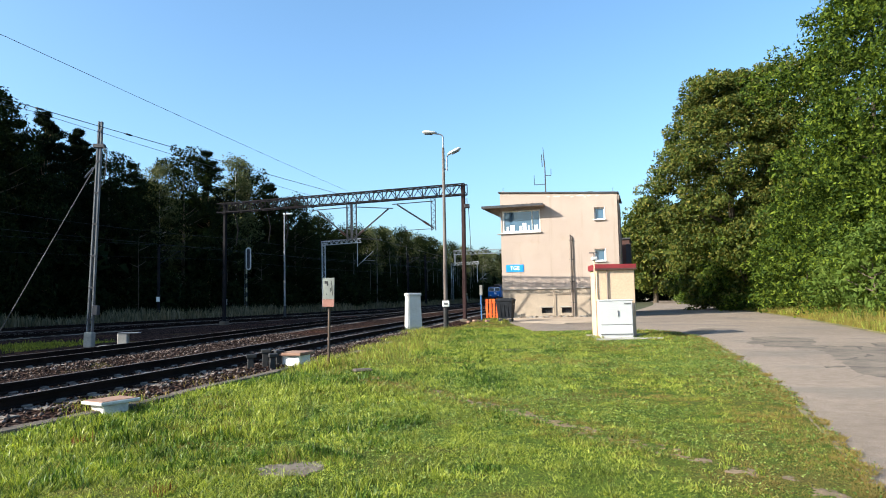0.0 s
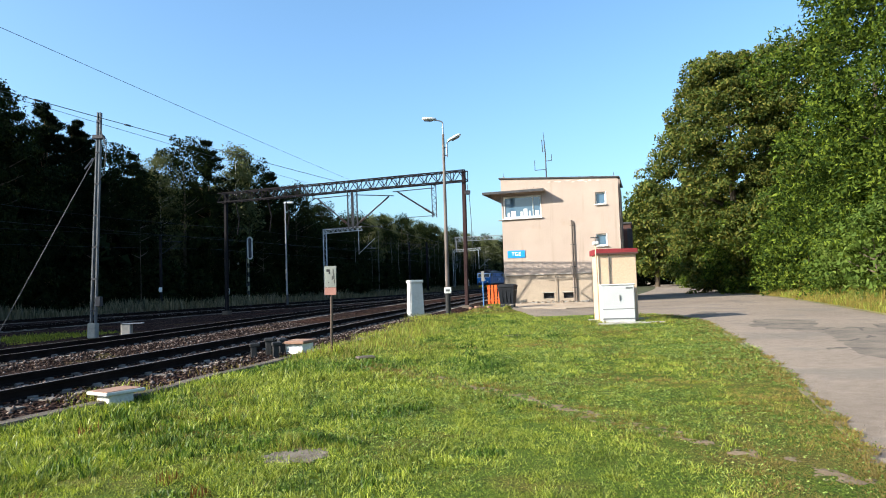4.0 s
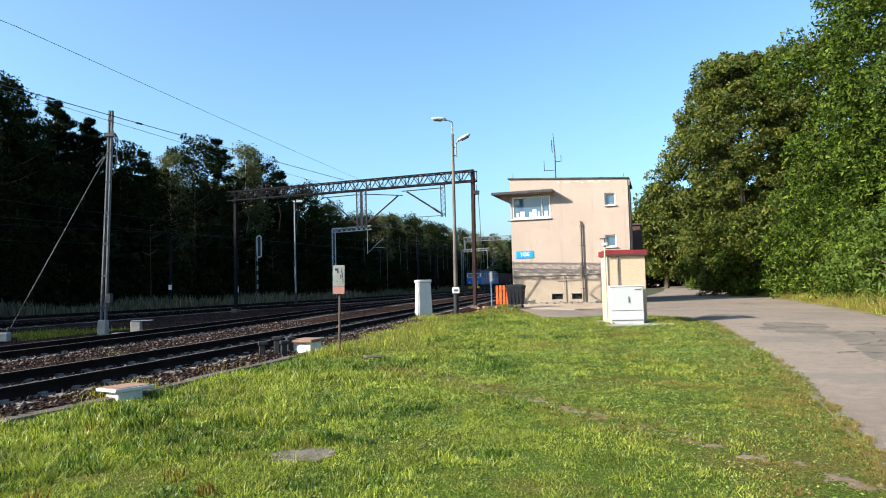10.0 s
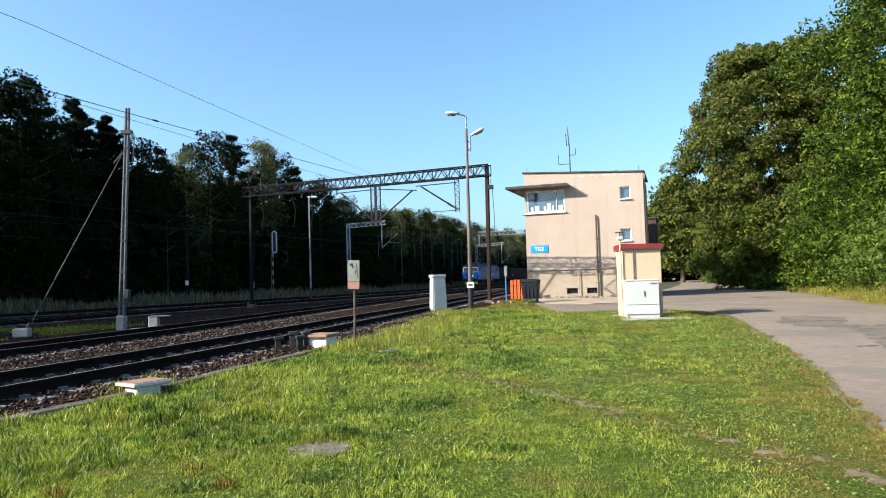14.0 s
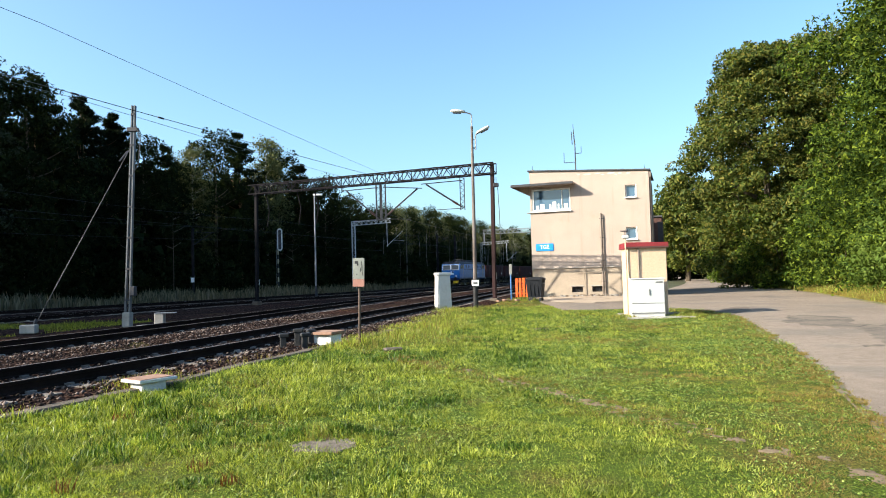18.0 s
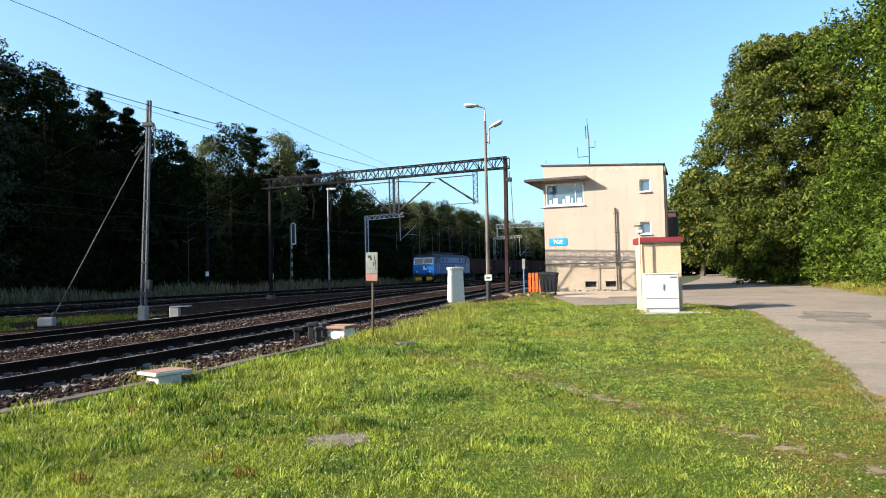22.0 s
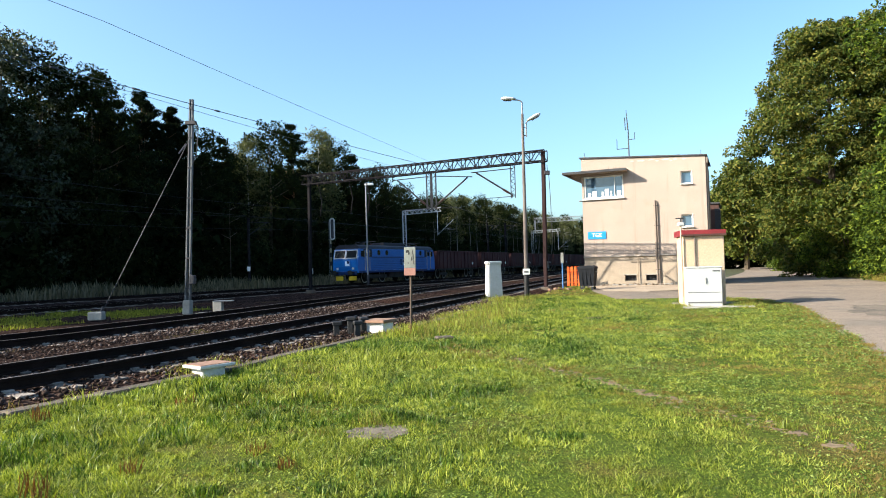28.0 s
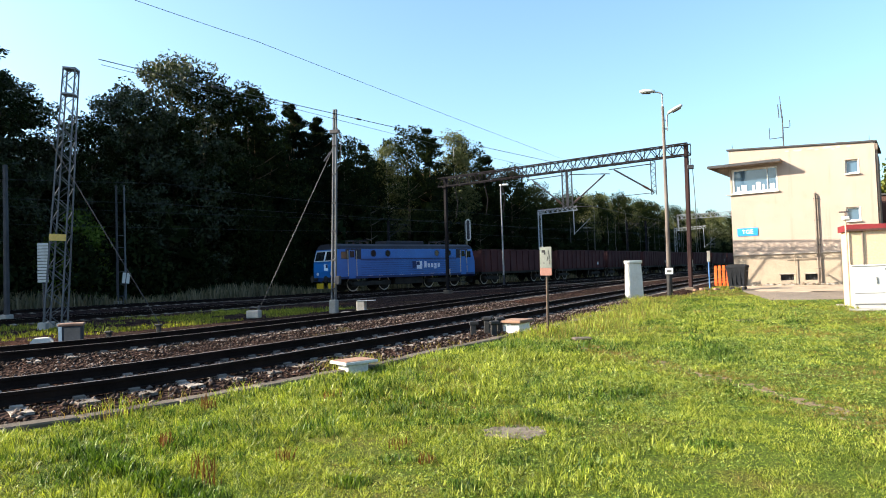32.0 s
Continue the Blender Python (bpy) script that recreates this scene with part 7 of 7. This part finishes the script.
def bare(x, y):
    """How bare the lawn is at a place."""
    q = np.clip(1.3 - from_track(x, y) / 0.20, 0, 1) * np.clip(0.62 + 0.5 * np.sin(y * 5.1) * np.sin(x * 7.3 + 1), 0, 1)
    for a, c, u, v, turn in SPOTS:
        t = math.radians(turn)
        dx, dy = (x - a) * math.cos(t) + (y - c) * math.sin(t), -(x - a) * math.sin(t) + (y - c) * math.cos(t)
        q = q + np.clip(1.35 - np.hypot(dx / u, dy / v), 0, 1)
    return np.clip(q, 0, 1)


def lawn_points(count, y0, y1, x0=-9, x1=9):
    x, y = rng.uniform(x0, x1, count), rng.uniform(y0, y1, count)
    c, r = x_at(CURB, y) + 0.05, np.where(y < 28.6, x_at(ROAD_L, y) + 0.07 + 0.09 * np.sin(y * 2.7 + np.sin(y * 1.3) * 2) * np.sin(y * 7.1) - rng.uniform(0, 1, count) ** 2 * 0.14, 3.7)
    ok = (x > c) & (x < r) & (rng.uniform(0, 1, count) > bare(x, y) * 0.82)
    x, y = x[ok], y[ok]
    z = np.array([rough_z(a, b2) for a, b2 in zip(x, y)]) - 0.015
    return np.c_[x, y, z]


def clump(p):
    return np.array([0.42 + 0.5 * noise.noise(Vector((a * 0.9, b2 * 0.9, 7.0))) + 0.65 * noise.noise(Vector((a * 3.6, b2 * 3.6, 1.0))) + 0.3 * noise.noise(Vector((a * 9, b2 * 9, 3.0))) for a, b2 in p[:, :2]])


for y0, y1, tufts, per, hh, ww, spread in ((-4.0, 2.2, 14000, 6, 0.06, 0.014, 0.05), (2.2, 6.0, 42000, 11, 0.060, 0.0085, 0.032), (6.0, 10.0, 42000, 10, 0.060, 0.0115, 0.04), (10.0, 18.0, 38000, 8, 0.078, 0.019, 0.055), (18.0, 34.0, 32000, 6, 0.09, 0.033, 0.085), (34.0, 50.0, 5000, 5, 0.11, 0.04, 0.12)):
    q = lawn_points(tufts, y0, y1, -14.0 if y0 < 0 else -8.0 if y0 < 6 else -6.0 if y0 < 10 else -4.8, 5.2 if y0 < 10 else 9)
    c = clump(q)
    keep = rng.uniform(0, 1, len(q)) < np.clip(0.55 + 0.9 * c, 0.4, 1.0)
    q, c = q[keep], c[keep]
    size = (0.55 + 1.0 * c.clip(0, 1.5) ** 1.5) * rng.choice([0.7, 1.0, 1.45], len(q), p=[0.46, 0.44, 0.10])
    size = size * np.clip(1.2 - 0.08 * (q[:, 0] - x_at(CURB, q[:, 1]) - 1.5), 0.72, 1.15)
    worn = np.array([noise.noise(Vector((a * 0.5, b2 * 0.33, 31.0))) for a, b2 in q[:, :2]])
    withered = (rng.uniform(0, 1, len(q)) < np.clip(0.26 - 0.7 * c, 0.02, 0.3) + np.clip((worn - 0.2) * 2.5, 0, 0.5) + np.clip(0.8 - (x_at(ROAD_L, q[:, 1]) - q[:, 0]) * 0.5, 0, 0.7) * (q[:, 1] < 28) + np.clip(0.75 - from_track(q[:, 0], q[:, 1]) * 1.1, 0, 0.65) + 0.22 * np.clip((q[:, 0] - 0.8) / 2.2 - q[:, 1] * 0.02, 0, 1)) | ((q[:, 1] > 33) & (rng.uniform(0, 1, len(q)) < 0.8))
    n = len(q) * per
    p, k2, dry = np.repeat(q, per, axis=0), np.repeat(size, per), np.repeat(withered, per)
    a, d = rng.uniform(0, 2 * math.pi, n), spread * np.sqrt(rng.uniform(0, 1, n))
    p = p + np.c_[d * np.cos(a), d * np.sin(a), np.zeros(n)]
    h, w = hh * k2 * rng.uniform(0.5, 1.3, n), ww * rng.uniform(0.7, 1.4, n)
    out = np.c_[np.cos(a), np.sin(a)]
    short_blades("grass", p[~dry], h[~dry], w[~dry], M_GRASS, "short bright green lawn grass in tufts", 1.0, out[~dry])
    short_blades("grass", p[dry], h[dry] * 0.8, w[dry], M_DRY, "dry yellowish grass in the lawn", 1.2, out[dry])
# ranker tufts, densest towards the tracks, some dark and broad-bladed
M_GRASS_D = foliage("rank_grass", [(0.012, 0.032, 0.004), (0.04, 0.085, 0.010), (0.09, 0.16, 0.022), (0.2, 0.28, 0.05)], (1.0, 1.0, 0.35), 0.35, 0.45, 0.25, 1.3, 0.6, 1.3)
for y0, y1, count, hh, ww, mat, seed, label in ((2.2, 7.0, 3400, 0.125, 0.0075, M_GRASS, 11.0, "ranker green grass tufts in the lawn"), (2.2, 7.0, 4200, 0.105, 0.010, M_GRASS_D, 17.0, "dark broad-bladed tufts in the lawn"), (7.0, 14.0, 2600, 0.13, 0.011, M_GRASS, 13.0, "ranker green grass tufts in the lawn"), (7.0, 14.0, 3600, 0.105, 0.014, M_GRASS_D, 19.0, "dark broad-bladed tufts in the lawn"), (14.0, 30.0, 2600, 0.13, 0.022, M_GRASS_D, 23.0, "dark broad-bladed tufts in the lawn")):
    q = lawn_points(count, y0, y1, -8.0 if y0 < 6 else -5.5, 6.5)
    f = np.array([noise.noise(Vector((a * 0.55, b2 * 0.42, seed))) + 0.45 * noise.noise(Vector((a * 1.9, b2 * 1.6, seed))) for a, b2 in q[:, :2]])
    f = f + np.clip(0.12 - 0.14 * (q[:, 0] - x_at(CURB, q[:, 1]) - 2.8), -1.2, 0.25)
    q, f = q[f > 0.06], f[f > 0.06]
    per = 20
    n = len(q) * per
    size = np.repeat((0.5 + 1.1 * np.clip(f, 0, 0.8)) * rng.uniform(0.6, 1.25, len(q)), per)
    a, d = rng.uniform(0, 2 * math.pi, n), np.sqrt(rng.uniform(0, 1, n)) * 0.07 * size * (1.0 + 0.04 * y0)
    p = np.repeat(q, per, axis=0) + np.c_[d * np.cos(a), d * np.sin(a), np.zeros(n)]
    h = hh * size * rng.uniform(0.45, 1.2, n)
    blades("grass_tuft", p, h, ww * rng.uniform(0.7, 1.3, n), mat, label, 0.75)
# clover and small broad-leaved weeds in patches
M_CLOVER = foliage("clover_leaves", [(0.035, 0.07, 0.016), (0.10, 0.165, 0.038), (0.185, 0.26, 0.065), (0.33, 0.40, 0.135)], (1.0, 1.0, 0.4), 0.3, 0.6, 0.12, 1.0, 0.7, 1.2)
q = np.concatenate([lawn_points(30000, 2.2, 7.0, -8.0, 5.2), lawn_points(90000, 7.0, 15.0, -6.0, 7.0), lawn_points(60000, 15.0, 30.0, -4.0, 9.0)])
patch = np.array([noise.noise(Vector((a * 0.45, b2 * 0.3, 21.0))) + 0.5 * noise.noise(Vector((a * 1.6, b2 * 1.2, 3.0))) for a, b2 in q[:, :2]])
q = q[patch > -0.16]
n = len(q)
q[:, 2] += rng.uniform(0.02, 0.065, n)
size = rng.uniform(0.006, 0.013, n) * (1 + np.clip(q[:, 1] - 6, 0, 20) * 0.07)
a = rng.uniform(0, 2 * math.pi, n)
u = np.c_[np.cos(a), np.sin(a), rng.uniform(-0.5, 0.5, n)] * size[:, None]
w = np.c_[-np.sin(a), np.cos(a), rng.uniform(-0.6, 0.6, n)] * (size * 0.8)[:, None]
v = np.stack([q - u, q - w, q + u, q + w], 1).reshape(-1, 3)
me = bpy.data.meshes.new("clover")
me.vertices.add(n * 4)
me.vertices.foreach_set("co", v.ravel())
me.loops.add(n * 4)
me.loops.foreach_set("vertex_index", np.arange(n * 4))
me.polygons.add(n)
me.polygons.foreach_set("loop_start", np.arange(0, n * 4, 4))
me.update(calc_edges=True)
me.materials.append(M_CLOVER)
tagged(new("clover", me), "patches of clover and small broad-leaved weeds in the lawn", "clover", kind="stuff")
# worn earth where the lawn is trodden thin
for a, c, u, v, turn in SPOTS[:4]:
    rings = []
    t = math.radians(turn)
    for q in (0.72, 0.55, 0.36, 0.18, 0.02):
        ring = []
        for i in range(25):
            h = 2 * math.pi * (i % 24) / 24
            r = q * (1 + 0.45 * noise.noise(Vector((1.5 * math.cos(h) + a * 3, 1.5 * math.sin(h), c))))
            dx, dy = u * r * math.cos(h), v * r * math.sin(h)
            x, y = a + dx * math.cos(t) - dy * math.sin(t), c + dx * math.sin(t) + dy * math.cos(t)
            ring.append((x, y, rough_z(x, y) + 0.010 - 0.028 * q + 0.012 * noise.noise(Vector((x * 14, y * 14, 3)))))
        rings.append(ring)
    sheet("bare_earth", rings, M_DIRT, "patch of bare trodden earth in the lawn", "earth")
rows = []
fine = [TRACK[0] + 0.0]
for p, q in zip(TRACK[:-1], TRACK[1:]):
    fine += [p + (q - p) * f for f in np.linspace(0, 1, 25)[1:]]
for i, p in enumerate(fine):
    d = fine[min(i + 1, len(fine) - 1)] - fine[max(i - 1, 0)]
    side = np.array([d[1], -d[0]]) / np.linalg.norm(d)
    wide = 0.19 + 0.11 * noise.noise(Vector((i * 0.22, 3, 0))) + 0.05 * noise.noise(Vector((i * 0.7, 8, 0)))
    row = []
    for f in np.linspace(-1, 1, 13):
        x, y = p + side * f * wide
        row.append((x, y, rough_z(x, y) + (-0.03 if abs(f) == 1 else -0.003 - 0.010 * f * f + 0.016 * noise.noise(Vector((x * 5, y * 5, 3))) + 0.018 * noise.noise(Vector((x * 17, y * 17, 6))))))
    rows.append(row)
sheet("foot_track", rows, M_DIRT, "narrow trodden earth track across the lawn", "footpath")
# taller tufts along the edging and round the boxes and posts
pts, hs = [], []
for x, y, r, h, cnt in ((-2.6, 15.5, 0.8, 0.42, 900), (-2.0, 17.5, 1.3, 0.36, 1500), (-1.4, 20.5, 1.6, 0.38, 2200), (-0.9, 24.5, 1.6, 0.4, 2200), (-0.8, 28.5, 1.3, 0.4, 1800), (-1.3, 30.0, 0.9, 0.42, 900), (0.3, 32.0, 0.9, 0.3, 700), (-5.2, 9.9, 0.5, 0.3, 320), (-5.0, 10.6, 0.5, 0.3, 260), (7.2, 23.4, 0.7, 0.3, 900), (5.0, 23.2, 0.5, 0.3, 400), (-3.0, 15.0, 0.7, 0.3, 500), (-1.55, 6.78, 0.30, 0.19, 700), (-1.05, 6.6, 0.2, 0.12, 260), (-1.95, 6.3, 0.2, 0.12, 260), (-1.4, 5.98, 0.28, 0.10, 320), (-6.2, 6.4, 0.5, 0.3, 300), (3.0, 41.5, 1.2, 0.35, 900)):
    cnt = cnt * 2
    a, d = rng.uniform(0, 2 * math.pi, cnt), r * np.sqrt(rng.uniform(0, 1, cnt))
    pts.append(np.c_[x + d * np.cos(a), y + d * np.sin(a), np.zeros(cnt) - 0.02])
    hs.append(h * rng.uniform(0.2, 1.0, cnt) * (1.1 - 0.6 * d / r))
pts, hs = np.concatenate(pts), np.concatenate(hs)
half = rng.uniform(0, 1, len(pts)) < 0.75
blades("tall_grass", pts[~half], hs[~half] * 1.15, 0.004 + hs[~half] * 0.02, M_DRY, "dry seeding stalks along the track's edge and posts", 0.4)
pts, hs = pts[half], hs[half]
blades("tall_grass", pts, hs, 0.005 + hs * 0.025, M_GRASS, "taller green tufts along the track's edge and posts", 0.5)
# dark tufts; the row from (-5.5, 4.98) to (-3.1, 4.0) imitates a shadow stripe
pts, hs = [], []
for x, y, r, h, cnt in ((-1.75, 6.78, 0.22, 0.17, 420), (-1.35, 6.86, 0.25, 0.19, 520), (-2.05, 6.6, 0.18, 0.13, 240), (-1.0, 6.75, 0.2, 0.13, 240), (-3.1, 6.5, 0.16, 0.13, 200), (-3.5, 6.1, 0.14, 0.12, 160), (-2.6, 7.9, 0.2, 0.13, 200), (-0.5, 8.6, 0.2, 0.12, 200), (-2.3, 4.6, 0.18, 0.12, 260), (-0.9, 4.5, 0.2, 0.11, 260), (-3.9, 5.6, 0.16, 0.13, 220), (-3.0, 9.2, 0.25, 0.15, 240), (-0.6, 5.4, 0.16, 0.11, 200), (-5.5, 4.98, 0.2, 0.17, 300), (-5.1, 4.82, 0.2, 0.18, 320), (-4.7, 4.66, 0.2, 0.18, 320), (-4.3, 4.5, 0.2, 0.18, 320), (-3.9, 4.34, 0.2, 0.17, 320), (-3.5, 4.18, 0.2, 0.16, 300), (-3.1, 4.0, 0.2, 0.15, 260), (-6.0, 4.4, 0.3, 0.14, 260), (-5.6, 3.9, 0.3, 0.14, 260), (-2.9, 6.9, 0.2, 0.13, 240), (-3.9, 6.9, 0.2, 0.12, 220), (-2.2, 5.2, 0.2, 0.12, 240), (-4.6, 6.1, 0.2, 0.13, 240), (0.3, 6.2, 0.2, 0.11, 220)):
    a, d = rng.uniform(0, 2 * math.pi, cnt), r * np.sqrt(rng.uniform(0, 1, cnt))
    pts.append(np.c_[x + d * np.cos(a), y + 0.8 * d * np.sin(a), np.zeros(cnt) - 0.02])
    hs.append(h * rng.uniform(0.4, 1.0, cnt) * (1.1 - 0.5 * d / r))
pts, hs = np.concatenate(pts), np.concatenate(hs)
blades("grass_tuft", pts, hs, 0.010 + hs * 0.03, M_GRASS_D, "dark dense tufts in the lawn, some laid as a shadow stripe", 0.8)
# reddish dock stalks gone to seed among the grass by the tracks
M_DOCK = foliage("dock_seed", [(0.09, 0.045, 0.02), (0.15, 0.075, 0.03), (0.20, 0.12, 0.045)], (1.0, 0.7, 0.4), 0.3, 0.7, 0.05)
pts, hs = [], []
for x, y, r, h, cnt in ((-3.57, 4.56, 0.12, 0.22, 26), (-3.35, 4.35, 0.09, 0.17, 16), (-3.1, 5.0, 0.08, 0.18, 30), (-4.5, 5.27, 0.08, 0.2, 34), (-2.3, 5.6, 0.10, 0.15, 30), (-1.9, 5.2, 0.08, 0.14, 30), (-4.0, 7.6, 0.12, 0.2, 34), (-5.3, 6.9, 0.1, 0.24, 34)):
    a, d = rng.uniform(0, 2 * math.pi, cnt), r * np.sqrt(rng.uniform(0, 1, cnt))
    pts.append(np.c_[x + d * np.cos(a), y + d * np.sin(a), np.zeros(cnt)])
    hs.append(h * rng.uniform(0.4, 1.0, cnt))
pts, hs = np.concatenate(pts), np.concatenate(hs)
blades("dock_stalks", pts, hs, 0.006 + hs * 0.02, M_DOCK, "reddish dock stalks gone to seed in the grass", 0.45, "weeds")
# weeds between second and third track
cnt = 34000
y = rng.uniform(6, 29, cnt)
x = rng.uniform(0, 1, cnt)
lo, hi = x_at(T3, y) + 2.0, x_at(T2, y) - 2.2
x = lo - 0.5 + (hi - lo) * 0.75 * x
keep = np.array([noise.noise(Vector((a * 0.35, b2 * 0.35, 4.0))) + 0.5 * noise.noise(Vector((a * 1.6, b2 * 1.6, 4.0))) for a, b2 in zip(x, y)]) > -0.06
p = np.c_[x, y, np.full(cnt, -0.03)][keep]
h = rng.uniform(0.04, 0.15, len(p)) * rng.choice([0.7, 1.5], len(p), p=[0.8, 0.2])
# yellowish tones raised so that the colour itself carries sunlight on the strip
M_MOSS = foliage("sun_brightened_weeds", [(0.07, 0.09, 0.014), (0.18, 0.20, 0.03), (0.32, 0.32, 0.06)], (1.0, 1.0, 0.35), 0.35, 0.6, 0.1, 0.6, 0.6, 1.3)
blades("weeds", p, h, 0.012 + h * 0.07, M_MOSS, "yellowish weeds and grass between the tracks, toned bright as if sunlit", 0.6)
# dry weeds in the ballast near the edging
cnt = 1700
y = rng.uniform(4, 16, cnt)
x = x_at(CURB, y) - rng.uniform(0.1, 0.9, cnt) ** 1.4
keep = np.array([noise.noise(Vector((a * 1.4, b2 * 1.4, 9.0))) for a, b2 in zip(x, y)]) > 0.08
p = np.c_[x, y, np.full(cnt, 0.0)][keep]
h = rng.uniform(0.04, 0.2, len(p))
blades("dry_weeds", p, h, 0.006 + h * 0.03, M_DRY, "dry brownish weeds in the ballast by the edging", 0.5)
# tall dry fringe between the farthest track and the wood
cnt = 40000
s = rng.uniform(0, 260, cnt) ** 1.0
d = rng.uniform(4.2, 13.0, cnt)
base = np.c_[np.interp(s, s4, T4[:, 0]), np.interp(s, s4, T4[:, 1])]
w4 = np.gradient(T4, axis=0)
w4 /= np.linalg.norm(w4, axis=1)[:, None]
nx, ny = -np.interp(s, s4, w4[:, 1]), np.interp(s, s4, w4[:, 0])
p = np.c_[base[:, 0] + nx * d, base[:, 1] + ny * d, np.full(cnt, -0.1)]
h = rng.uniform(0.4, 1.5, cnt) * (0.8 + 0.3 * np.sin(s * 0.4))
blades("fringe_grass", p, h, 0.05 + h * 0.05, M_FRINGE, "tall dry grass fringe along the foot of the wood", 0.35)
# verge beside the road
M_STRAW = foliage("straw_grass", [(0.10, 0.11, 0.025), (0.20, 0.17, 0.045), (0.30, 0.24, 0.075), (0.16, 0.12, 0.04)], (1.0, 0.9, 0.45), 0.4, 0.6, 0.1)
cnt = 60000
y = rng.uniform(18, 75, cnt)
d = rng.uniform(0.0, 1, cnt) ** 1.5 * 4.5
p = np.c_[x_at(ROAD_R, y) + 0.1 + d, y, np.full(cnt, 0.0)]
h = rng.uniform(0.2, 0.75, cnt) * (0.45 + np.minimum(d, 2.0) / 2)
patch = np.array([noise.noise(Vector((a * 0.3, b2 * 0.3, 12.0))) for a, b2 in p[:, :2]])
h *= 0.65 + 0.9 * np.clip(patch + 0.2, 0, 1)
green = rng.uniform(0, 1, cnt) < 0.18 + 0.8 * patch
blades("verge_grass", p[green], h[green], 0.010 + h[green] * 0.022, M_GRASS, "tall green grass on the roadside verge", 0.5)
p, h = p[~green], h[~green]
blades("verge_grass", p, h, 0.010 + h * 0.022, M_STRAW, "dry yellow grass on the roadside verge", 0.5)
# loose grit washed to the road's edge
cnt = 2600
y = rng.uniform(2.5, 24, cnt)
x = x_at(ROAD_L, y) + rng.uniform(0, 1, cnt) ** 2.2 * 1.1
r = rng.uniform(0.004, 0.012, cnt) * (1 + y * 0.03)
a = rng.uniform(0, 2 * math.pi, cnt)
base = np.stack([np.c_[r * np.cos(a + k), r * np.sin(a + k), np.full(cnt, -0.012)] for k in (0, 2.1, 4.2)] + [np.c_[np.zeros((cnt, 2)), r * 0.9]], 1)
v = (base + np.c_[x, y, np.full(cnt, -0.024)][:, None]).reshape(-1, 3)
me = bpy.data.meshes.new("road_grit")
me.from_pydata(v.tolist(), [], [(4 * i + p, 4 * i + q, 4 * i + 3) for i in range(cnt) for p, q in ((0, 1), (1, 2), (2, 0))])
me.materials.append(surface("pale_grit", (0.12, 0.098, 0.078), (0.22, 0.185, 0.15), 3, 30, 0.95, bump=0.2))
tagged(new("road_grit", me), "loose sandy grit along the edge of the asphalt", "grit", kind="stuff")
# loose ballast stones on the two tracks by the lawn
cnt = 23000
y = rng.uniform(3, 30, cnt) ** 1.0
lo, hi = x_at(T2, y) - 2.4, x_at(CURB, y) - 0.15
x = lo + (hi - lo) * rng.uniform(0, 1, cnt)
z = np.array([bed(a, b2) for a, b2 in zip(x, y)])
oct_v = np.array([(1, 0, 0), (-1, 0, 0), (0, 1, 0), (0, -1, 0), (0, 0, 1), (0, 0, -1)], float)
oct_f = np.array([(0, 2, 4), (2, 1, 4), (1, 3, 4), (3, 0, 4), (2, 0, 5), (1, 2, 5), (3, 1, 5), (0, 3, 5)])
v = oct_v[None] * rng.uniform(0.6, 1.3, (cnt, 6, 1)) * rng.uniform(0.02, 0.045, cnt)[:, None, None]
a = rng.uniform(0, 2 * math.pi, cnt)
ca, sa = np.cos(a)[:, None], np.sin(a)[:, None]
v = np.stack([v[..., 0] * ca - v[..., 1] * sa + x[:, None], v[..., 0] * sa + v[..., 1] * ca + y[:, None], v[..., 2] * 0.75 + z[:, None] + 0.012], -1)
me = bpy.data.meshes.new("ballast_stones")
me.vertices.add(cnt * 6)
me.vertices.foreach_set("co", v.ravel())
me.loops.add(cnt * 24)
me.loops.foreach_set("vertex_index", (np.arange(cnt)[:, None, None] * 6 + oct_f[None]).ravel())
me.polygons.add(cnt * 8)
me.polygons.foreach_set("loop_start", np.arange(0, cnt * 24, 3))
me.update(calc_edges=True)
m, n, l, b = nodes_of("crushed_stone")
geo_n = n.new("ShaderNodeNewGeometry")
l.new(ramp(n, l, geo_n.outputs["Random Per Island"], [(0.0, (0.014, 0.010, 0.009)), (0.5, (0.045, 0.031, 0.026)), (0.8, (0.10, 0.072, 0.062)), (1.0, (0.22, 0.175, 0.155))]), b.inputs["Base Color"])
b.inputs["Roughness"].default_value, b.inputs["Specular IOR Level"].default_value = 0.95, 0.05
me.materials.append(m)
tagged(new("ballast_stones", me), "loose brown ballast stones between the rails", "ballast", kind="stuff")

motions()
